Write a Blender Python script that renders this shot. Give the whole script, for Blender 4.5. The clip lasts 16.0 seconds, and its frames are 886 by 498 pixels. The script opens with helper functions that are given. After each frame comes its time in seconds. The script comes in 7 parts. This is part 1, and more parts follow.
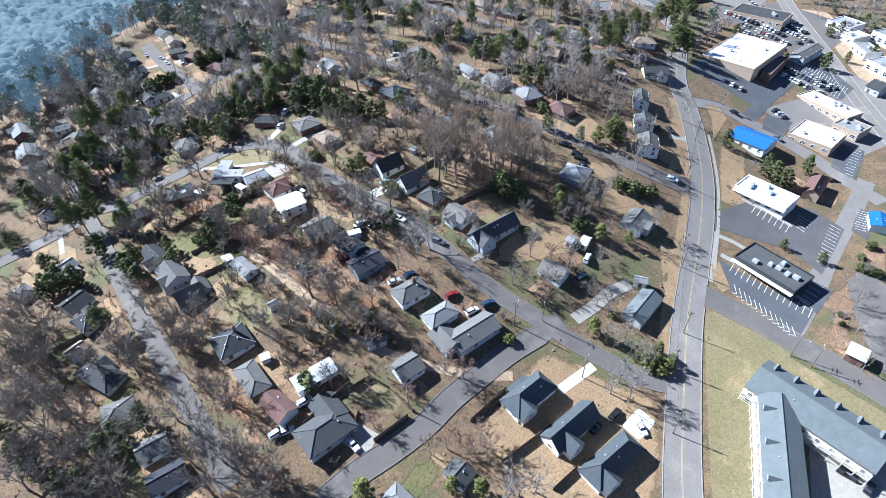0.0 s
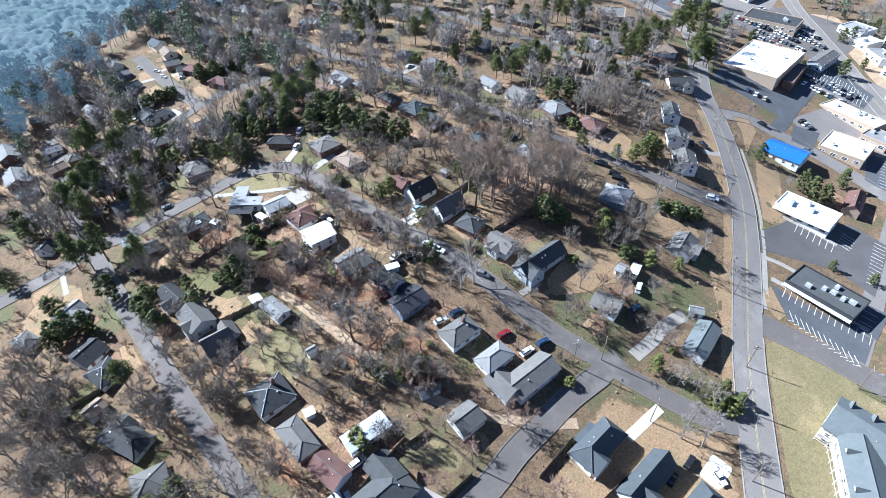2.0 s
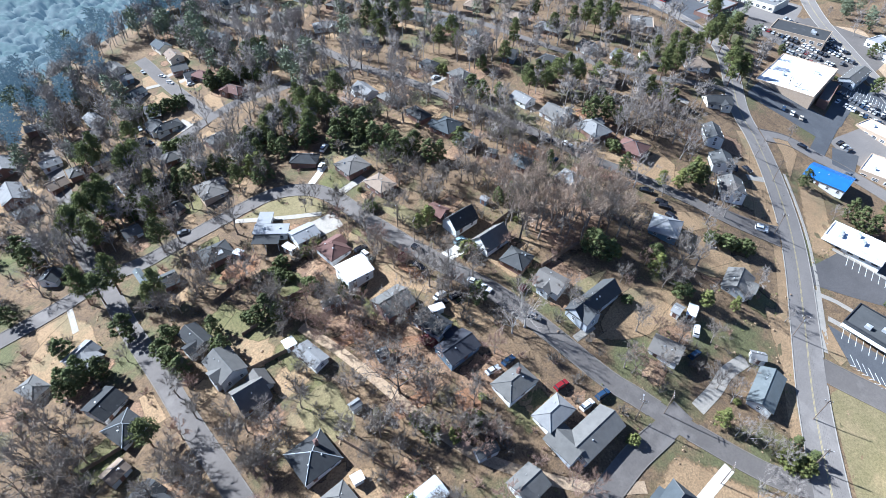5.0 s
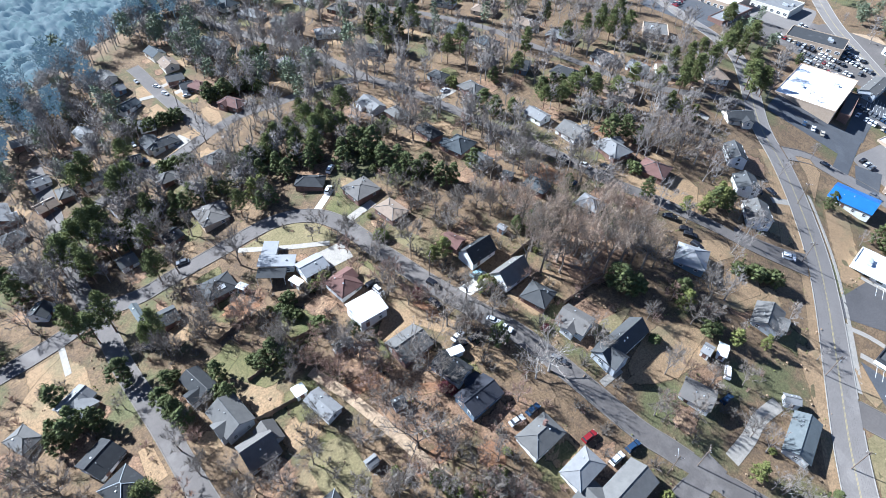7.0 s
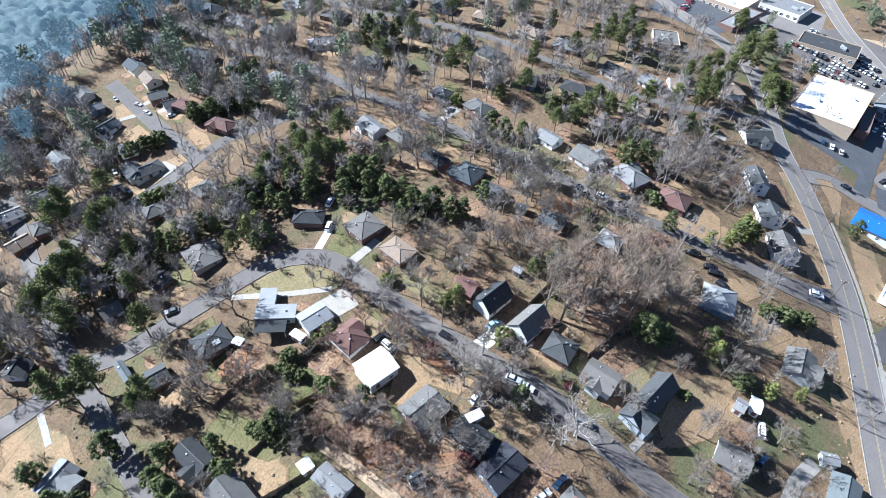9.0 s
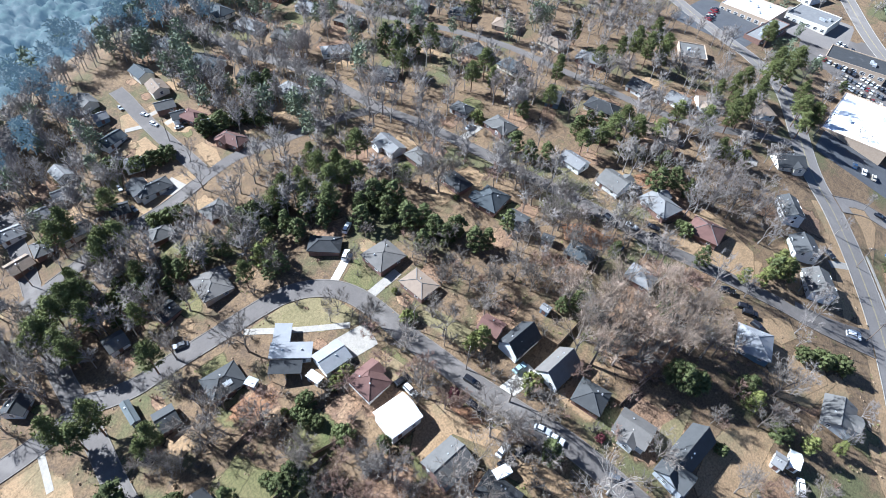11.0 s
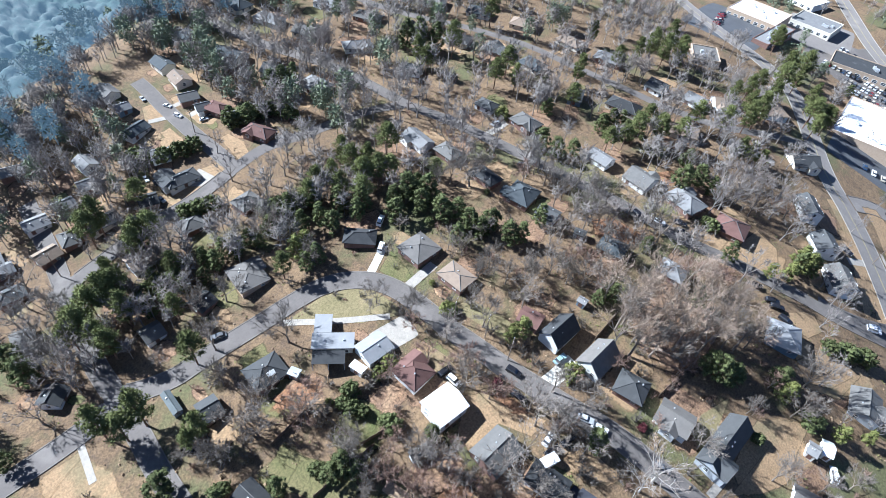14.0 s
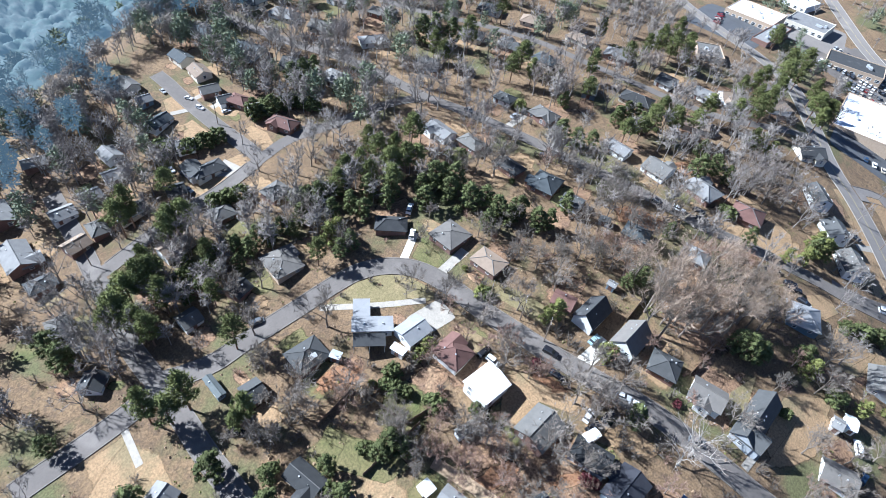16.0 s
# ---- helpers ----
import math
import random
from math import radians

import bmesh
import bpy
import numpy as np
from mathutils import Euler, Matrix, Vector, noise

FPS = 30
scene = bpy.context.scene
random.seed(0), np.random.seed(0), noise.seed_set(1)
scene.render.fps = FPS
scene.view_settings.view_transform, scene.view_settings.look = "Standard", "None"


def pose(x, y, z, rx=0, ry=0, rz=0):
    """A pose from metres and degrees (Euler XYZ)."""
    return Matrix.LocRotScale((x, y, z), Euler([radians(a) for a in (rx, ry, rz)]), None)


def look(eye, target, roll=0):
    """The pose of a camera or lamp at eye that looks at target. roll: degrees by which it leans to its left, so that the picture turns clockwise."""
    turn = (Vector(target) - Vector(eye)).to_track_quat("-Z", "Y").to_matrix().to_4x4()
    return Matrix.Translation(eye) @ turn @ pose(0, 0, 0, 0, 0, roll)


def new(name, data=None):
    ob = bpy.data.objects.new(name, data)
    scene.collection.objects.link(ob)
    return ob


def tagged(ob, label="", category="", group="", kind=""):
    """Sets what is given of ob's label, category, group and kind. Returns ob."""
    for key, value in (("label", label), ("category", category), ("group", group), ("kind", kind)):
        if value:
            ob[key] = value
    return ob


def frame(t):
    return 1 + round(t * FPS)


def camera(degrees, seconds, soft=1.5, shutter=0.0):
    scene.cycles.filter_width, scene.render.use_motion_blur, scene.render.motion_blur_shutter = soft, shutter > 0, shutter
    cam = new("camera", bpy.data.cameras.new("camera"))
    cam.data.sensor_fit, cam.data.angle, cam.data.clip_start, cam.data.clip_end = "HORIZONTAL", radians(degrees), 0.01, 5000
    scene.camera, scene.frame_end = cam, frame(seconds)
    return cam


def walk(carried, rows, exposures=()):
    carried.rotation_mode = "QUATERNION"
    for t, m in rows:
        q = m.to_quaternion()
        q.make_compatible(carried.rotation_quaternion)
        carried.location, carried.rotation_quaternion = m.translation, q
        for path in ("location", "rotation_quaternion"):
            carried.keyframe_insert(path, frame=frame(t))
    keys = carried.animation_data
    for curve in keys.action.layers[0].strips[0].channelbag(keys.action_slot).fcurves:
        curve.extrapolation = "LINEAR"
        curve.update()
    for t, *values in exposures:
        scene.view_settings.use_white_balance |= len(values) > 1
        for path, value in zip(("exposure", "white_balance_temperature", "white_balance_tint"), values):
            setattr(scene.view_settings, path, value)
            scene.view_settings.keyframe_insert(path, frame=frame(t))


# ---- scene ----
cam = camera(77.17, 16.0, soft=0.7)
ROWS = [
    (0.0, 0.000, 0.034, 129.690, -37.831, -41.717, 1.236),
    (0.5, -0.480, 4.485, 130.020, -39.081, -41.900, 1.447),
    (1.0, -1.943, 11.000, 130.248, -39.875, -42.005, 1.326),
    (1.5, -4.066, 19.276, 130.439, -40.176, -42.146, 0.932),
    (2.0, -6.322, 28.206, 130.607, -40.483, -42.148, 0.520),
    (2.5, -7.901, 35.251, 130.828, -40.719, -42.213, 0.075),
    (3.0, -9.165, 40.927, 130.960, -41.085, -42.335, -0.250),
    (3.5, -9.487, 45.164, 131.283, -41.150, -42.511, -0.541),
    (4.0, -9.477, 49.220, 131.684, -41.234, -42.731, -0.782),
    (6.5, -4.231, 69.693, 134.730, -41.570, -43.977, -1.612),
    (7.0, -2.625, 75.134, 135.615, -41.819, -44.284, -1.791),
    (7.5, -0.498, 80.507, 136.340, -42.310, -44.566, -1.896),
    (8.0, 1.887, 85.842, 137.030, -42.793, -44.870, -2.031),
    (8.5, 4.487, 91.752, 138.192, -42.987, -45.329, -2.244),
    (9.0, 6.904, 97.852, 139.458, -43.092, -45.879, -2.509),
    (11.5, 12.259, 117.870, 142.349, -41.884, -47.098, -3.860),
    (12.0, 9.560, 119.403, 141.672, -41.462, -47.060, -4.302),
    (12.5, 6.612, 120.259, 141.201, -41.546, -47.063, -4.652),
    (13.0, 3.457, 121.912, 140.812, -41.971, -46.945, -4.859),
    (13.5, 0.610, 123.274, 140.140, -42.469, -46.823, -5.000),
    (14.0, -2.159, 124.510, 139.748, -43.215, -46.765, -5.037),
    (14.5, -5.924, 125.922, 138.892, -43.684, -46.635, -5.233),
    (15.0, -9.898, 127.445, 138.138, -44.030, -46.435, -5.529),
    (15.5, -13.576, 128.780, 137.088, -44.384, -46.196, -5.726),
    (16.0, -17.535, 130.239, 136.368, -44.675, -46.090, -5.979),
]
walk(cam, [(t, pose(x, y, z, 90 + pitch, roll, yaw)) for t, x, y, z, yaw, pitch, roll in ROWS],
     exposures=[(0.0, 1.56, 5150, 8), (16.0, 1.53, 5220, 8)])

# ---- light ----
SUN_EL = 37.0
SUN_AZ = (-0.43, 0.90)
world = bpy.data.worlds.new("sky")
scene.world = world
world.use_nodes = True
sky_node = world.node_tree.nodes.new("ShaderNodeTexSky")
sky_node.sky_type = "NISHITA"
sky_node.sun_disc = False
sky_node.air_density = 0.4
sky_node.dust_density = 0.1
sky_node.sun_elevation = radians(SUN_EL)
sky_node.sun_rotation = math.atan2(SUN_AZ[0], SUN_AZ[1])
background = world.node_tree.nodes["Background"]
world.node_tree.links.new(sky_node.outputs["Color"], background.inputs["Color"])
background.inputs["Strength"].default_value = 0.062
sun = new("sun", bpy.data.lights.new("sun", "SUN"))
sun.data.energy = 5.0
sun.data.angle = radians(0.6)
sun.data.color = (1.0, 0.957, 0.885)
sun.matrix_world = look((SUN_AZ[0] * 100, SUN_AZ[1] * 100, 100 * math.tan(radians(SUN_EL))), (0, 0, 0))


# ---- materials ----
def shade(name, base, other=None, scale=1.0, rough=0.85, bump=0.0, metal=0.0, wear=None, wear_scale=0.15, wear_at=0.6, vary=0.0, spec=0.3, fine=None, ragged=False, speck=0.0):
    """A surface of two colours mixed by a noise of that many waves a metre, worn by a third at a larger scale."""
    m = bpy.data.materials.new(name)
    m.use_nodes = True
    nodes, links = m.node_tree.nodes, m.node_tree.links
    bsdf = nodes["Principled BSDF"]
    bsdf.inputs["Roughness"].default_value = rough
    bsdf.inputs["Metallic"].default_value = metal
    bsdf.inputs["Specular IOR Level"].default_value = spec
    geo = nodes.new("ShaderNodeNewGeometry")

    def grain(s, detail=4.0):
        n = nodes.new("ShaderNodeTexNoise")
        n.inputs["Scale"].default_value = s
        n.inputs["Detail"].default_value = detail
        n.inputs["Roughness"].default_value = 0.65
        links.new(geo.outputs["Position"], n.inputs["Vector"])
        return n

    def blend(factor, a, b):
        mix = nodes.new("ShaderNodeMix")
        mix.data_type = "RGBA"
        links.new(factor, mix.inputs["Factor"])
        for value, socket in ((a, mix.inputs["A"]), (b, mix.inputs["B"])):
            if isinstance(value, tuple):
                socket.default_value = (*value, 1)
            else:
                links.new(value, socket)
        return mix.outputs["Result"]

    def ramp(value, lo, hi):
        r = nodes.new("ShaderNodeMapRange")
        r.inputs["From Min"].default_value, r.inputs["From Max"].default_value = lo, hi
        links.new(value, r.inputs["Value"])
        return r.outputs["Result"]

    n1 = grain(scale)
    colour = blend(ramp(n1.outputs["Fac"], 0.32, 0.68), base, other or tuple(0.75 * v for v in base))
    if fine:
        colour = blend(ramp(grain(scale * 9, 2.0).outputs["Fac"], 0.45, 0.75), colour, fine)
    if wear:
        n2 = grain(wear_scale, 5.0)
        colour = blend(ramp(n2.outputs["Fac"], wear_at, wear_at + 0.12), colour, wear)
    if vary:
        info = nodes.new("ShaderNodeObjectInfo")
        hsv = nodes.new("ShaderNodeHueSaturation")
        links.new(colour, hsv.inputs["Color"])
        r = nodes.new("ShaderNodeMapRange")
        r.inputs["To Min"].default_value, r.inputs["To Max"].default_value = 1 - vary, 1 + vary
        links.new(info.outputs["Random"], r.inputs["Value"])
        links.new(r.outputs["Result"], hsv.inputs["Value"])
        colour = hsv.outputs["Color"]
    if speck:
        hsv = nodes.new("ShaderNodeHueSaturation")
        links.new(colour, hsv.inputs["Color"])
        r = nodes.new("ShaderNodeMapRange")
        r.inputs["From Min"].default_value, r.inputs["From Max"].default_value = 0.3, 0.7
        r.inputs["To Min"].default_value, r.inputs["To Max"].default_value = 1 - speck, 1 + speck
        links.new(grain(1.9, 3.0).outputs["Fac"], r.inputs["Value"])
        links.new(r.outputs["Result"], hsv.inputs["Value"])
        colour = hsv.outputs["Color"]
    links.new(colour, bsdf.inputs["Base Color"])
    if ragged:
        rim = nodes.new("ShaderNodeAttribute")
        rim.attribute_name = "rim"
        inner = nodes.new("ShaderNodeMath")
        inner.operation = "MULTIPLY_ADD"
        inner.inputs[1].default_value, inner.inputs[2].default_value = -2.2, 1.75
        links.new(rim.outputs["Fac"], inner.inputs[0])
        torn = nodes.new("ShaderNodeMath")
        torn.operation = "ADD"
        links.new(inner.outputs[0], torn.inputs[0])
        links.new(grain(0.45, 6.0).outputs["Fac"], torn.inputs[1])
        links.new(ramp(torn.outputs[0], 0.3, 0.7), bsdf.inputs["Alpha"])
    if bump:
        b = nodes.new("ShaderNodeBump")
        b.inputs["Strength"].default_value = bump
        b.inputs["Distance"].default_value = 0.1
        links.new(grain(scale * 4).outputs["Fac"], b.inputs["Height"])
        links.new(b.outputs["Normal"], bsdf.inputs["Normal"])
    return m


def ground_material():
    """Winter ground: leaf litter, dormant straw-coloured grass and thin green patches."""
    m = shade("winter_ground", (0.215, 0.145, 0.081), (0.118, 0.078, 0.046), 0.07, 0.95, 0.35, wear=(0.108, 0.104, 0.048), wear_scale=0.035, wear_at=0.52, fine=(0.1, 0.07, 0.047), speck=0.42)
    return m


GROUND = ground_material()
STRAW = shade("dormant_grass", (0.335, 0.225, 0.126), (0.275, 0.182, 0.1), 0.18, 0.95, 0.3, wear=(0.205, 0.158, 0.088), wear_scale=0.06, wear_at=0.53, fine=(0.2, 0.14, 0.08), ragged=True, speck=0.3)
OLIVE = shade("thin_green_grass", (0.122, 0.118, 0.046), (0.168, 0.138, 0.066), 0.15, 0.95, 0.3, wear=(0.092, 0.1, 0.036), wear_scale=0.07, wear_at=0.55, fine=(0.1, 0.092, 0.04), ragged=True, speck=0.35)
LAWN = shade("winter_lawn", (0.222, 0.178, 0.094), (0.178, 0.15, 0.072), 0.12, 0.95, 0.3, wear=(0.268, 0.203, 0.112), wear_scale=0.07, wear_at=0.55, fine=(0.163, 0.138, 0.069), speck=0.3)
ORANGE_LITTER = shade("fresh_leaf_fall", (0.285, 0.15, 0.075), (0.2, 0.108, 0.06), 0.3, 0.95, 0.4, wear=(0.3, 0.19, 0.11), wear_scale=0.15, wear_at=0.55, fine=(0.19, 0.1, 0.06), speck=0.5, ragged=True)
LITTER = shade("leaf_litter", (0.262, 0.16, 0.09), (0.180, 0.117, 0.077), 0.25, 0.95, 0.4, wear=(0.324, 0.216, 0.126), wear_scale=0.1, wear_at=0.56, fine=(0.135, 0.081, 0.054), ragged=True, speck=0.55)
ASPHALT = shade("old_asphalt", (0.15, 0.132, 0.119), (0.12, 0.106, 0.096), 0.12, 0.9, 0.1, wear=(0.18, 0.16, 0.144), wear_scale=0.08, wear_at=0.55, fine=(0.122, 0.108, 0.098), speck=0.06)
NEW_ASPHALT = shade("dark_asphalt", (0.098, 0.1, 0.106), (0.078, 0.08, 0.086), 0.15, 0.85, 0.1, wear=(0.122, 0.124, 0.13), wear_scale=0.06, speck=0.12)
DARK_ASPHALT = shade("brownish_dark_asphalt", (0.108, 0.1, 0.098), (0.088, 0.082, 0.08), 0.15, 0.85, 0.1, wear=(0.13, 0.121, 0.117), wear_scale=0.06, speck=0.12)
PALE_ASPHALT = shade("worn_pale_asphalt", (0.215, 0.192, 0.173), (0.178, 0.159, 0.144), 0.1, 0.9, 0.1, wear=(0.25, 0.225, 0.202), wear_scale=0.06, wear_at=0.56, fine=(0.205, 0.184, 0.167), speck=0.12)
CONCRETE = shade("concrete", (0.36, 0.325, 0.278), (0.292, 0.265, 0.228), 0.5, 0.9, 0.1, wear=(0.314, 0.285, 0.242), wear_scale=0.2, speck=0.12)
NEW_CONCRETE = shade("new_concrete", (0.66, 0.61, 0.53), (0.57, 0.53, 0.46), 0.5, 0.9, 0.1, wear=(0.5, 0.46, 0.4), wear_scale=0.2, speck=0.08)
WORN_KERB = shade("worn_kerb", (0.2, 0.176, 0.152), (0.15, 0.132, 0.114), 0.6, 0.9)
KERB = shade("kerb_concrete", (0.34, 0.312, 0.276), (0.23, 0.21, 0.185), 0.6, 0.9)
DIRT = shade("bare_dirt", (0.42, 0.31, 0.2), (0.3, 0.215, 0.14), 0.3, 0.95, 0.3, wear=(0.3, 0.21, 0.13), wear_scale=0.15, speck=0.3)
YELLOW = shade("yellow_paint", (0.46, 0.37, 0.17), (0.36, 0.3, 0.17), 0.5)
WHITE_LINE = shade("white_line_paint", (0.75, 0.75, 0.73), (0.6, 0.6, 0.6), 0.6)

ROOF = {
    "charcoal": shade("charcoal_shingle", (0.05, 0.051, 0.052), (0.037, 0.038, 0.04), 0.5, 0.9, 0.08, wear=(0.08, 0.08, 0.082), wear_scale=0.25, vary=0.15),
    "slate": shade("slate_grey_shingle", (0.077, 0.078, 0.078), (0.061, 0.062, 0.062), 0.5, 0.88, 0.08, wear=(0.1, 0.1, 0.1), wear_scale=0.25, vary=0.12),
    "bluegrey": shade("blue_grey_shingle", (0.068, 0.077, 0.083), (0.053, 0.061, 0.066), 0.5, 0.85, 0.08, wear=(0.083, 0.092, 0.098), wear_scale=0.2, vary=0.08),
    "grey": shade("grey_shingle", (0.142, 0.136, 0.126), (0.112, 0.107, 0.1), 0.5, 0.9, 0.08, wear=(0.112, 0.109, 0.105), wear_scale=0.25, vary=0.12),
    "bluepale": shade("pale_blue_grey_shingle", (0.13, 0.144, 0.146), (0.107, 0.119, 0.12), 0.5, 0.88, 0.08, wear=(0.147, 0.16, 0.16), wear_scale=0.2),
    "silver": shade("pale_grey_membrane", (0.29, 0.29, 0.292), (0.235, 0.236, 0.24), 0.4, 0.7, 0.05, wear=(0.3, 0.3, 0.3), wear_scale=0.25),
    "dun": shade("dun_grey_shingle", (0.155, 0.143, 0.13), (0.125, 0.115, 0.105), 0.5, 0.9, 0.06, wear=(0.175, 0.16, 0.145), wear_scale=0.25),
    "pale": shade("pale_grey_shingle", (0.215, 0.212, 0.207), (0.172, 0.169, 0.167), 0.5, 0.88, 0.08, wear=(0.235, 0.225, 0.215), wear_scale=0.2, vary=0.1),
    "tan": shade("tan_shingle", (0.255, 0.195, 0.145), (0.205, 0.157, 0.118), 0.5, 0.9, 0.08, wear=(0.215, 0.165, 0.13), wear_scale=0.25, vary=0.1),
    "brown": shade("red_brown_shingle", (0.153, 0.085, 0.071), (0.119, 0.065, 0.054), 0.5, 0.9, 0.08, wear=(0.095, 0.058, 0.051), wear_scale=0.2, vary=0.1),
    "black": shade("black_shingle", (0.042, 0.043, 0.052), (0.032, 0.033, 0.041), 0.5, 0.9, 0.08, wear=(0.056, 0.056, 0.063), wear_scale=0.25),
    "white": shade("white_roof_membrane", (0.85, 0.85, 0.85), (0.78, 0.78, 0.79), 0.3, 0.6, 0.05, wear=(0.7, 0.7, 0.7), wear_scale=0.1),
    "metal": shade("galvanised_roof", (0.5, 0.52, 0.54), (0.42, 0.44, 0.46), 0.4, 0.45, 0.06, metal=0.3, wear=(0.42, 0.42, 0.43), wear_scale=0.3),
    "blue": shade("blue_metal_roof", (0.03, 0.13, 0.36), (0.024, 0.105, 0.3), 0.4, 0.5, 0.05, wear=(0.055, 0.17, 0.38), wear_scale=0.2),
}
WALL = {
    "white": shade("white_siding", (0.7, 0.7, 0.68), (0.6, 0.6, 0.585), 0.6, 0.7, wear=(0.6, 0.6, 0.58), wear_scale=0.3),
    "cream": shade("cream_siding", (0.65, 0.6, 0.5), (0.58, 0.53, 0.44), 0.6, 0.75),
    "brick": shade("red_brick", (0.21, 0.125, 0.1), (0.16, 0.098, 0.08), 1.5, 0.9, 0.2, wear=(0.25, 0.165, 0.13), wear_scale=0.4),
    "grey": shade("grey_siding", (0.4, 0.42, 0.44), (0.34, 0.36, 0.38), 0.6, 0.75),
    "tan": shade("tan_brick", (0.45, 0.35, 0.26), (0.38, 0.29, 0.21), 1.2, 0.85),
    "dark": shade("dark_glazed_wall", (0.035, 0.037, 0.042), (0.028, 0.03, 0.034), 0.6, 0.3),
    "blue": shade("blue_grey_siding", (0.165, 0.220, 0.275), (0.143, 0.193, 0.248), 0.6, 0.75),
}
TRIM = shade("white_trim", (0.8, 0.8, 0.78), (0.7, 0.7, 0.68), 1.0, 0.6)
CAP = shade("ridge_cap_shingle", (0.135, 0.133, 0.13), (0.105, 0.103, 0.1), 1.0, 0.9)
GLASS = shade("window_glass", (0.03, 0.035, 0.045), (0.05, 0.055, 0.065), 0.4, 0.08, spec=0.6)
METAL = shade("grey_painted_metal", (0.55, 0.56, 0.57), (0.45, 0.46, 0.47), 1.5, 0.5, metal=0.4)
DARKDOOR = shade("dark_door_paint", (0.16, 0.09, 0.07), (0.12, 0.07, 0.055), 1.0, 0.6)
# Far twigs and needles are paled in base colour to stand in for haze.
FAR_TWIG = shade("haze_paled_twigs", (0.295, 0.262, 0.234), (0.21, 0.186, 0.167), 0.08, 0.95, wear=(0.25, 0.21, 0.182), wear_scale=0.03, wear_at=0.52)
FAR_NEEDLE = shade("haze_paled_needles", (0.185, 0.21, 0.13), (0.125, 0.148, 0.095), 0.1, 0.85, fine=(0.2, 0.22, 0.135))
HAZY_WOODS = shade("haze_glow_near_woods", (0.045, 0.06, 0.045), (0.085, 0.08, 0.068), 0.25, 0.95, wear=(0.035, 0.055, 0.032), wear_scale=0.05, wear_at=0.5, speck=0.4)
FAR_HAZE = shade("haze_glow_far_woods", (0.035, 0.055, 0.05), (0.06, 0.066, 0.062), 0.2, 0.95, wear=(0.028, 0.05, 0.04), wear_scale=0.04, wear_at=0.5, speck=0.4)
# Weak blue emission paints haze onto woods that give off no light.
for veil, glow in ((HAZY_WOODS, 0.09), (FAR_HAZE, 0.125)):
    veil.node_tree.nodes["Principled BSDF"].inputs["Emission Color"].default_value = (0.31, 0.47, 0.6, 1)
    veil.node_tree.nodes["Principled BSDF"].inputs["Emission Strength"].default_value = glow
LEAF_HEAP = shade("dry_weeds", (0.33, 0.235, 0.145), (0.24, 0.165, 0.105), 1.0, 0.95)
FENCE = shade("weathered_fence_board", (0.2, 0.145, 0.105), (0.13, 0.095, 0.075), 1.2, 0.9, 0.2, wear=(0.27, 0.22, 0.18), wear_scale=0.3)
POLE_WOOD = shade("creosoted_pole", (0.2, 0.155, 0.12), (0.14, 0.11, 0.09), 1.5, 0.9)
BARK = shade("winter_bark", (0.24, 0.2, 0.162), (0.155, 0.128, 0.104), 1.5, 0.95, 0.3, wear=(0.28, 0.25, 0.22), wear_scale=0.4, vary=0.25)
PALE_BARK = shade("pale_sycamore_bark", (0.46, 0.43, 0.385), (0.3, 0.272, 0.24), 0.8, 0.9, 0.2)
PINE_BARK = shade("pine_bark", (0.21, 0.13, 0.09), (0.14, 0.09, 0.065), 1.5, 0.95, 0.3)
TWIG = shade("bare_twig", (0.235, 0.2, 0.168), (0.152, 0.13, 0.11), 0.8, 0.95, vary=0.3)
TAN_TWIG = shade("tan_twig", (0.37, 0.28, 0.208), (0.25, 0.19, 0.142), 0.8, 0.95, vary=0.25)
OAK_BARK = shade("dark_oak_bark", (0.12, 0.1, 0.085), (0.08, 0.066, 0.056), 1.5, 0.95, 0.3)
PALE_TWIG = shade("pale_twig", (0.33, 0.28, 0.235), (0.23, 0.195, 0.165), 0.8, 0.95)
RED_TWIG = shade("reddish_twig", (0.3, 0.195, 0.145), (0.21, 0.14, 0.11), 0.8, 0.95, vary=0.2)
NEEDLE = shade("pine_needles", (0.15, 0.162, 0.06), (0.09, 0.102, 0.04), 0.5, 0.85, fine=(0.17, 0.175, 0.062), vary=0.25, spec=0.12)
DARK_LEAF = shade("dark_evergreen_leaf", (0.095, 0.108, 0.042), (0.06, 0.07, 0.03), 0.6, 0.8, fine=(0.135, 0.145, 0.056), vary=0.25, spec=0.12)
LIGHT_LEAF = shade("yellow_green_leaf", (0.15, 0.158, 0.048), (0.095, 0.11, 0.038), 0.8, 0.8, spec=0.12, fine=(0.205, 0.19, 0.065), vary=0.2)
MAROON_LEAF = shade("maroon_leaf", (0.13, 0.03, 0.035), (0.08, 0.02, 0.025), 0.8, 0.75, fine=(0.17, 0.05, 0.05))
TYRE = shade("tyre_rubber", (0.025, 0.025, 0.025), (0.04, 0.04, 0.04), 2.0, 0.9)
PAINT = {
    "white": (0.8, 0.8, 0.8), "silver": (0.45, 0.46, 0.47), "black": (0.018, 0.018, 0.022), "red": (0.2, 0.018, 0.022),
    "blue": (0.025, 0.05, 0.1), "grey": (0.13, 0.135, 0.145), "teal": (0.3, 0.42, 0.45), "beige": (0.45, 0.4, 0.32),
}
PAINT = {k: shade(k + "_car_paint", v, tuple(0.9 * c for c in v), 0.5, 0.25, spec=0.5) for k, v in PAINT.items()}


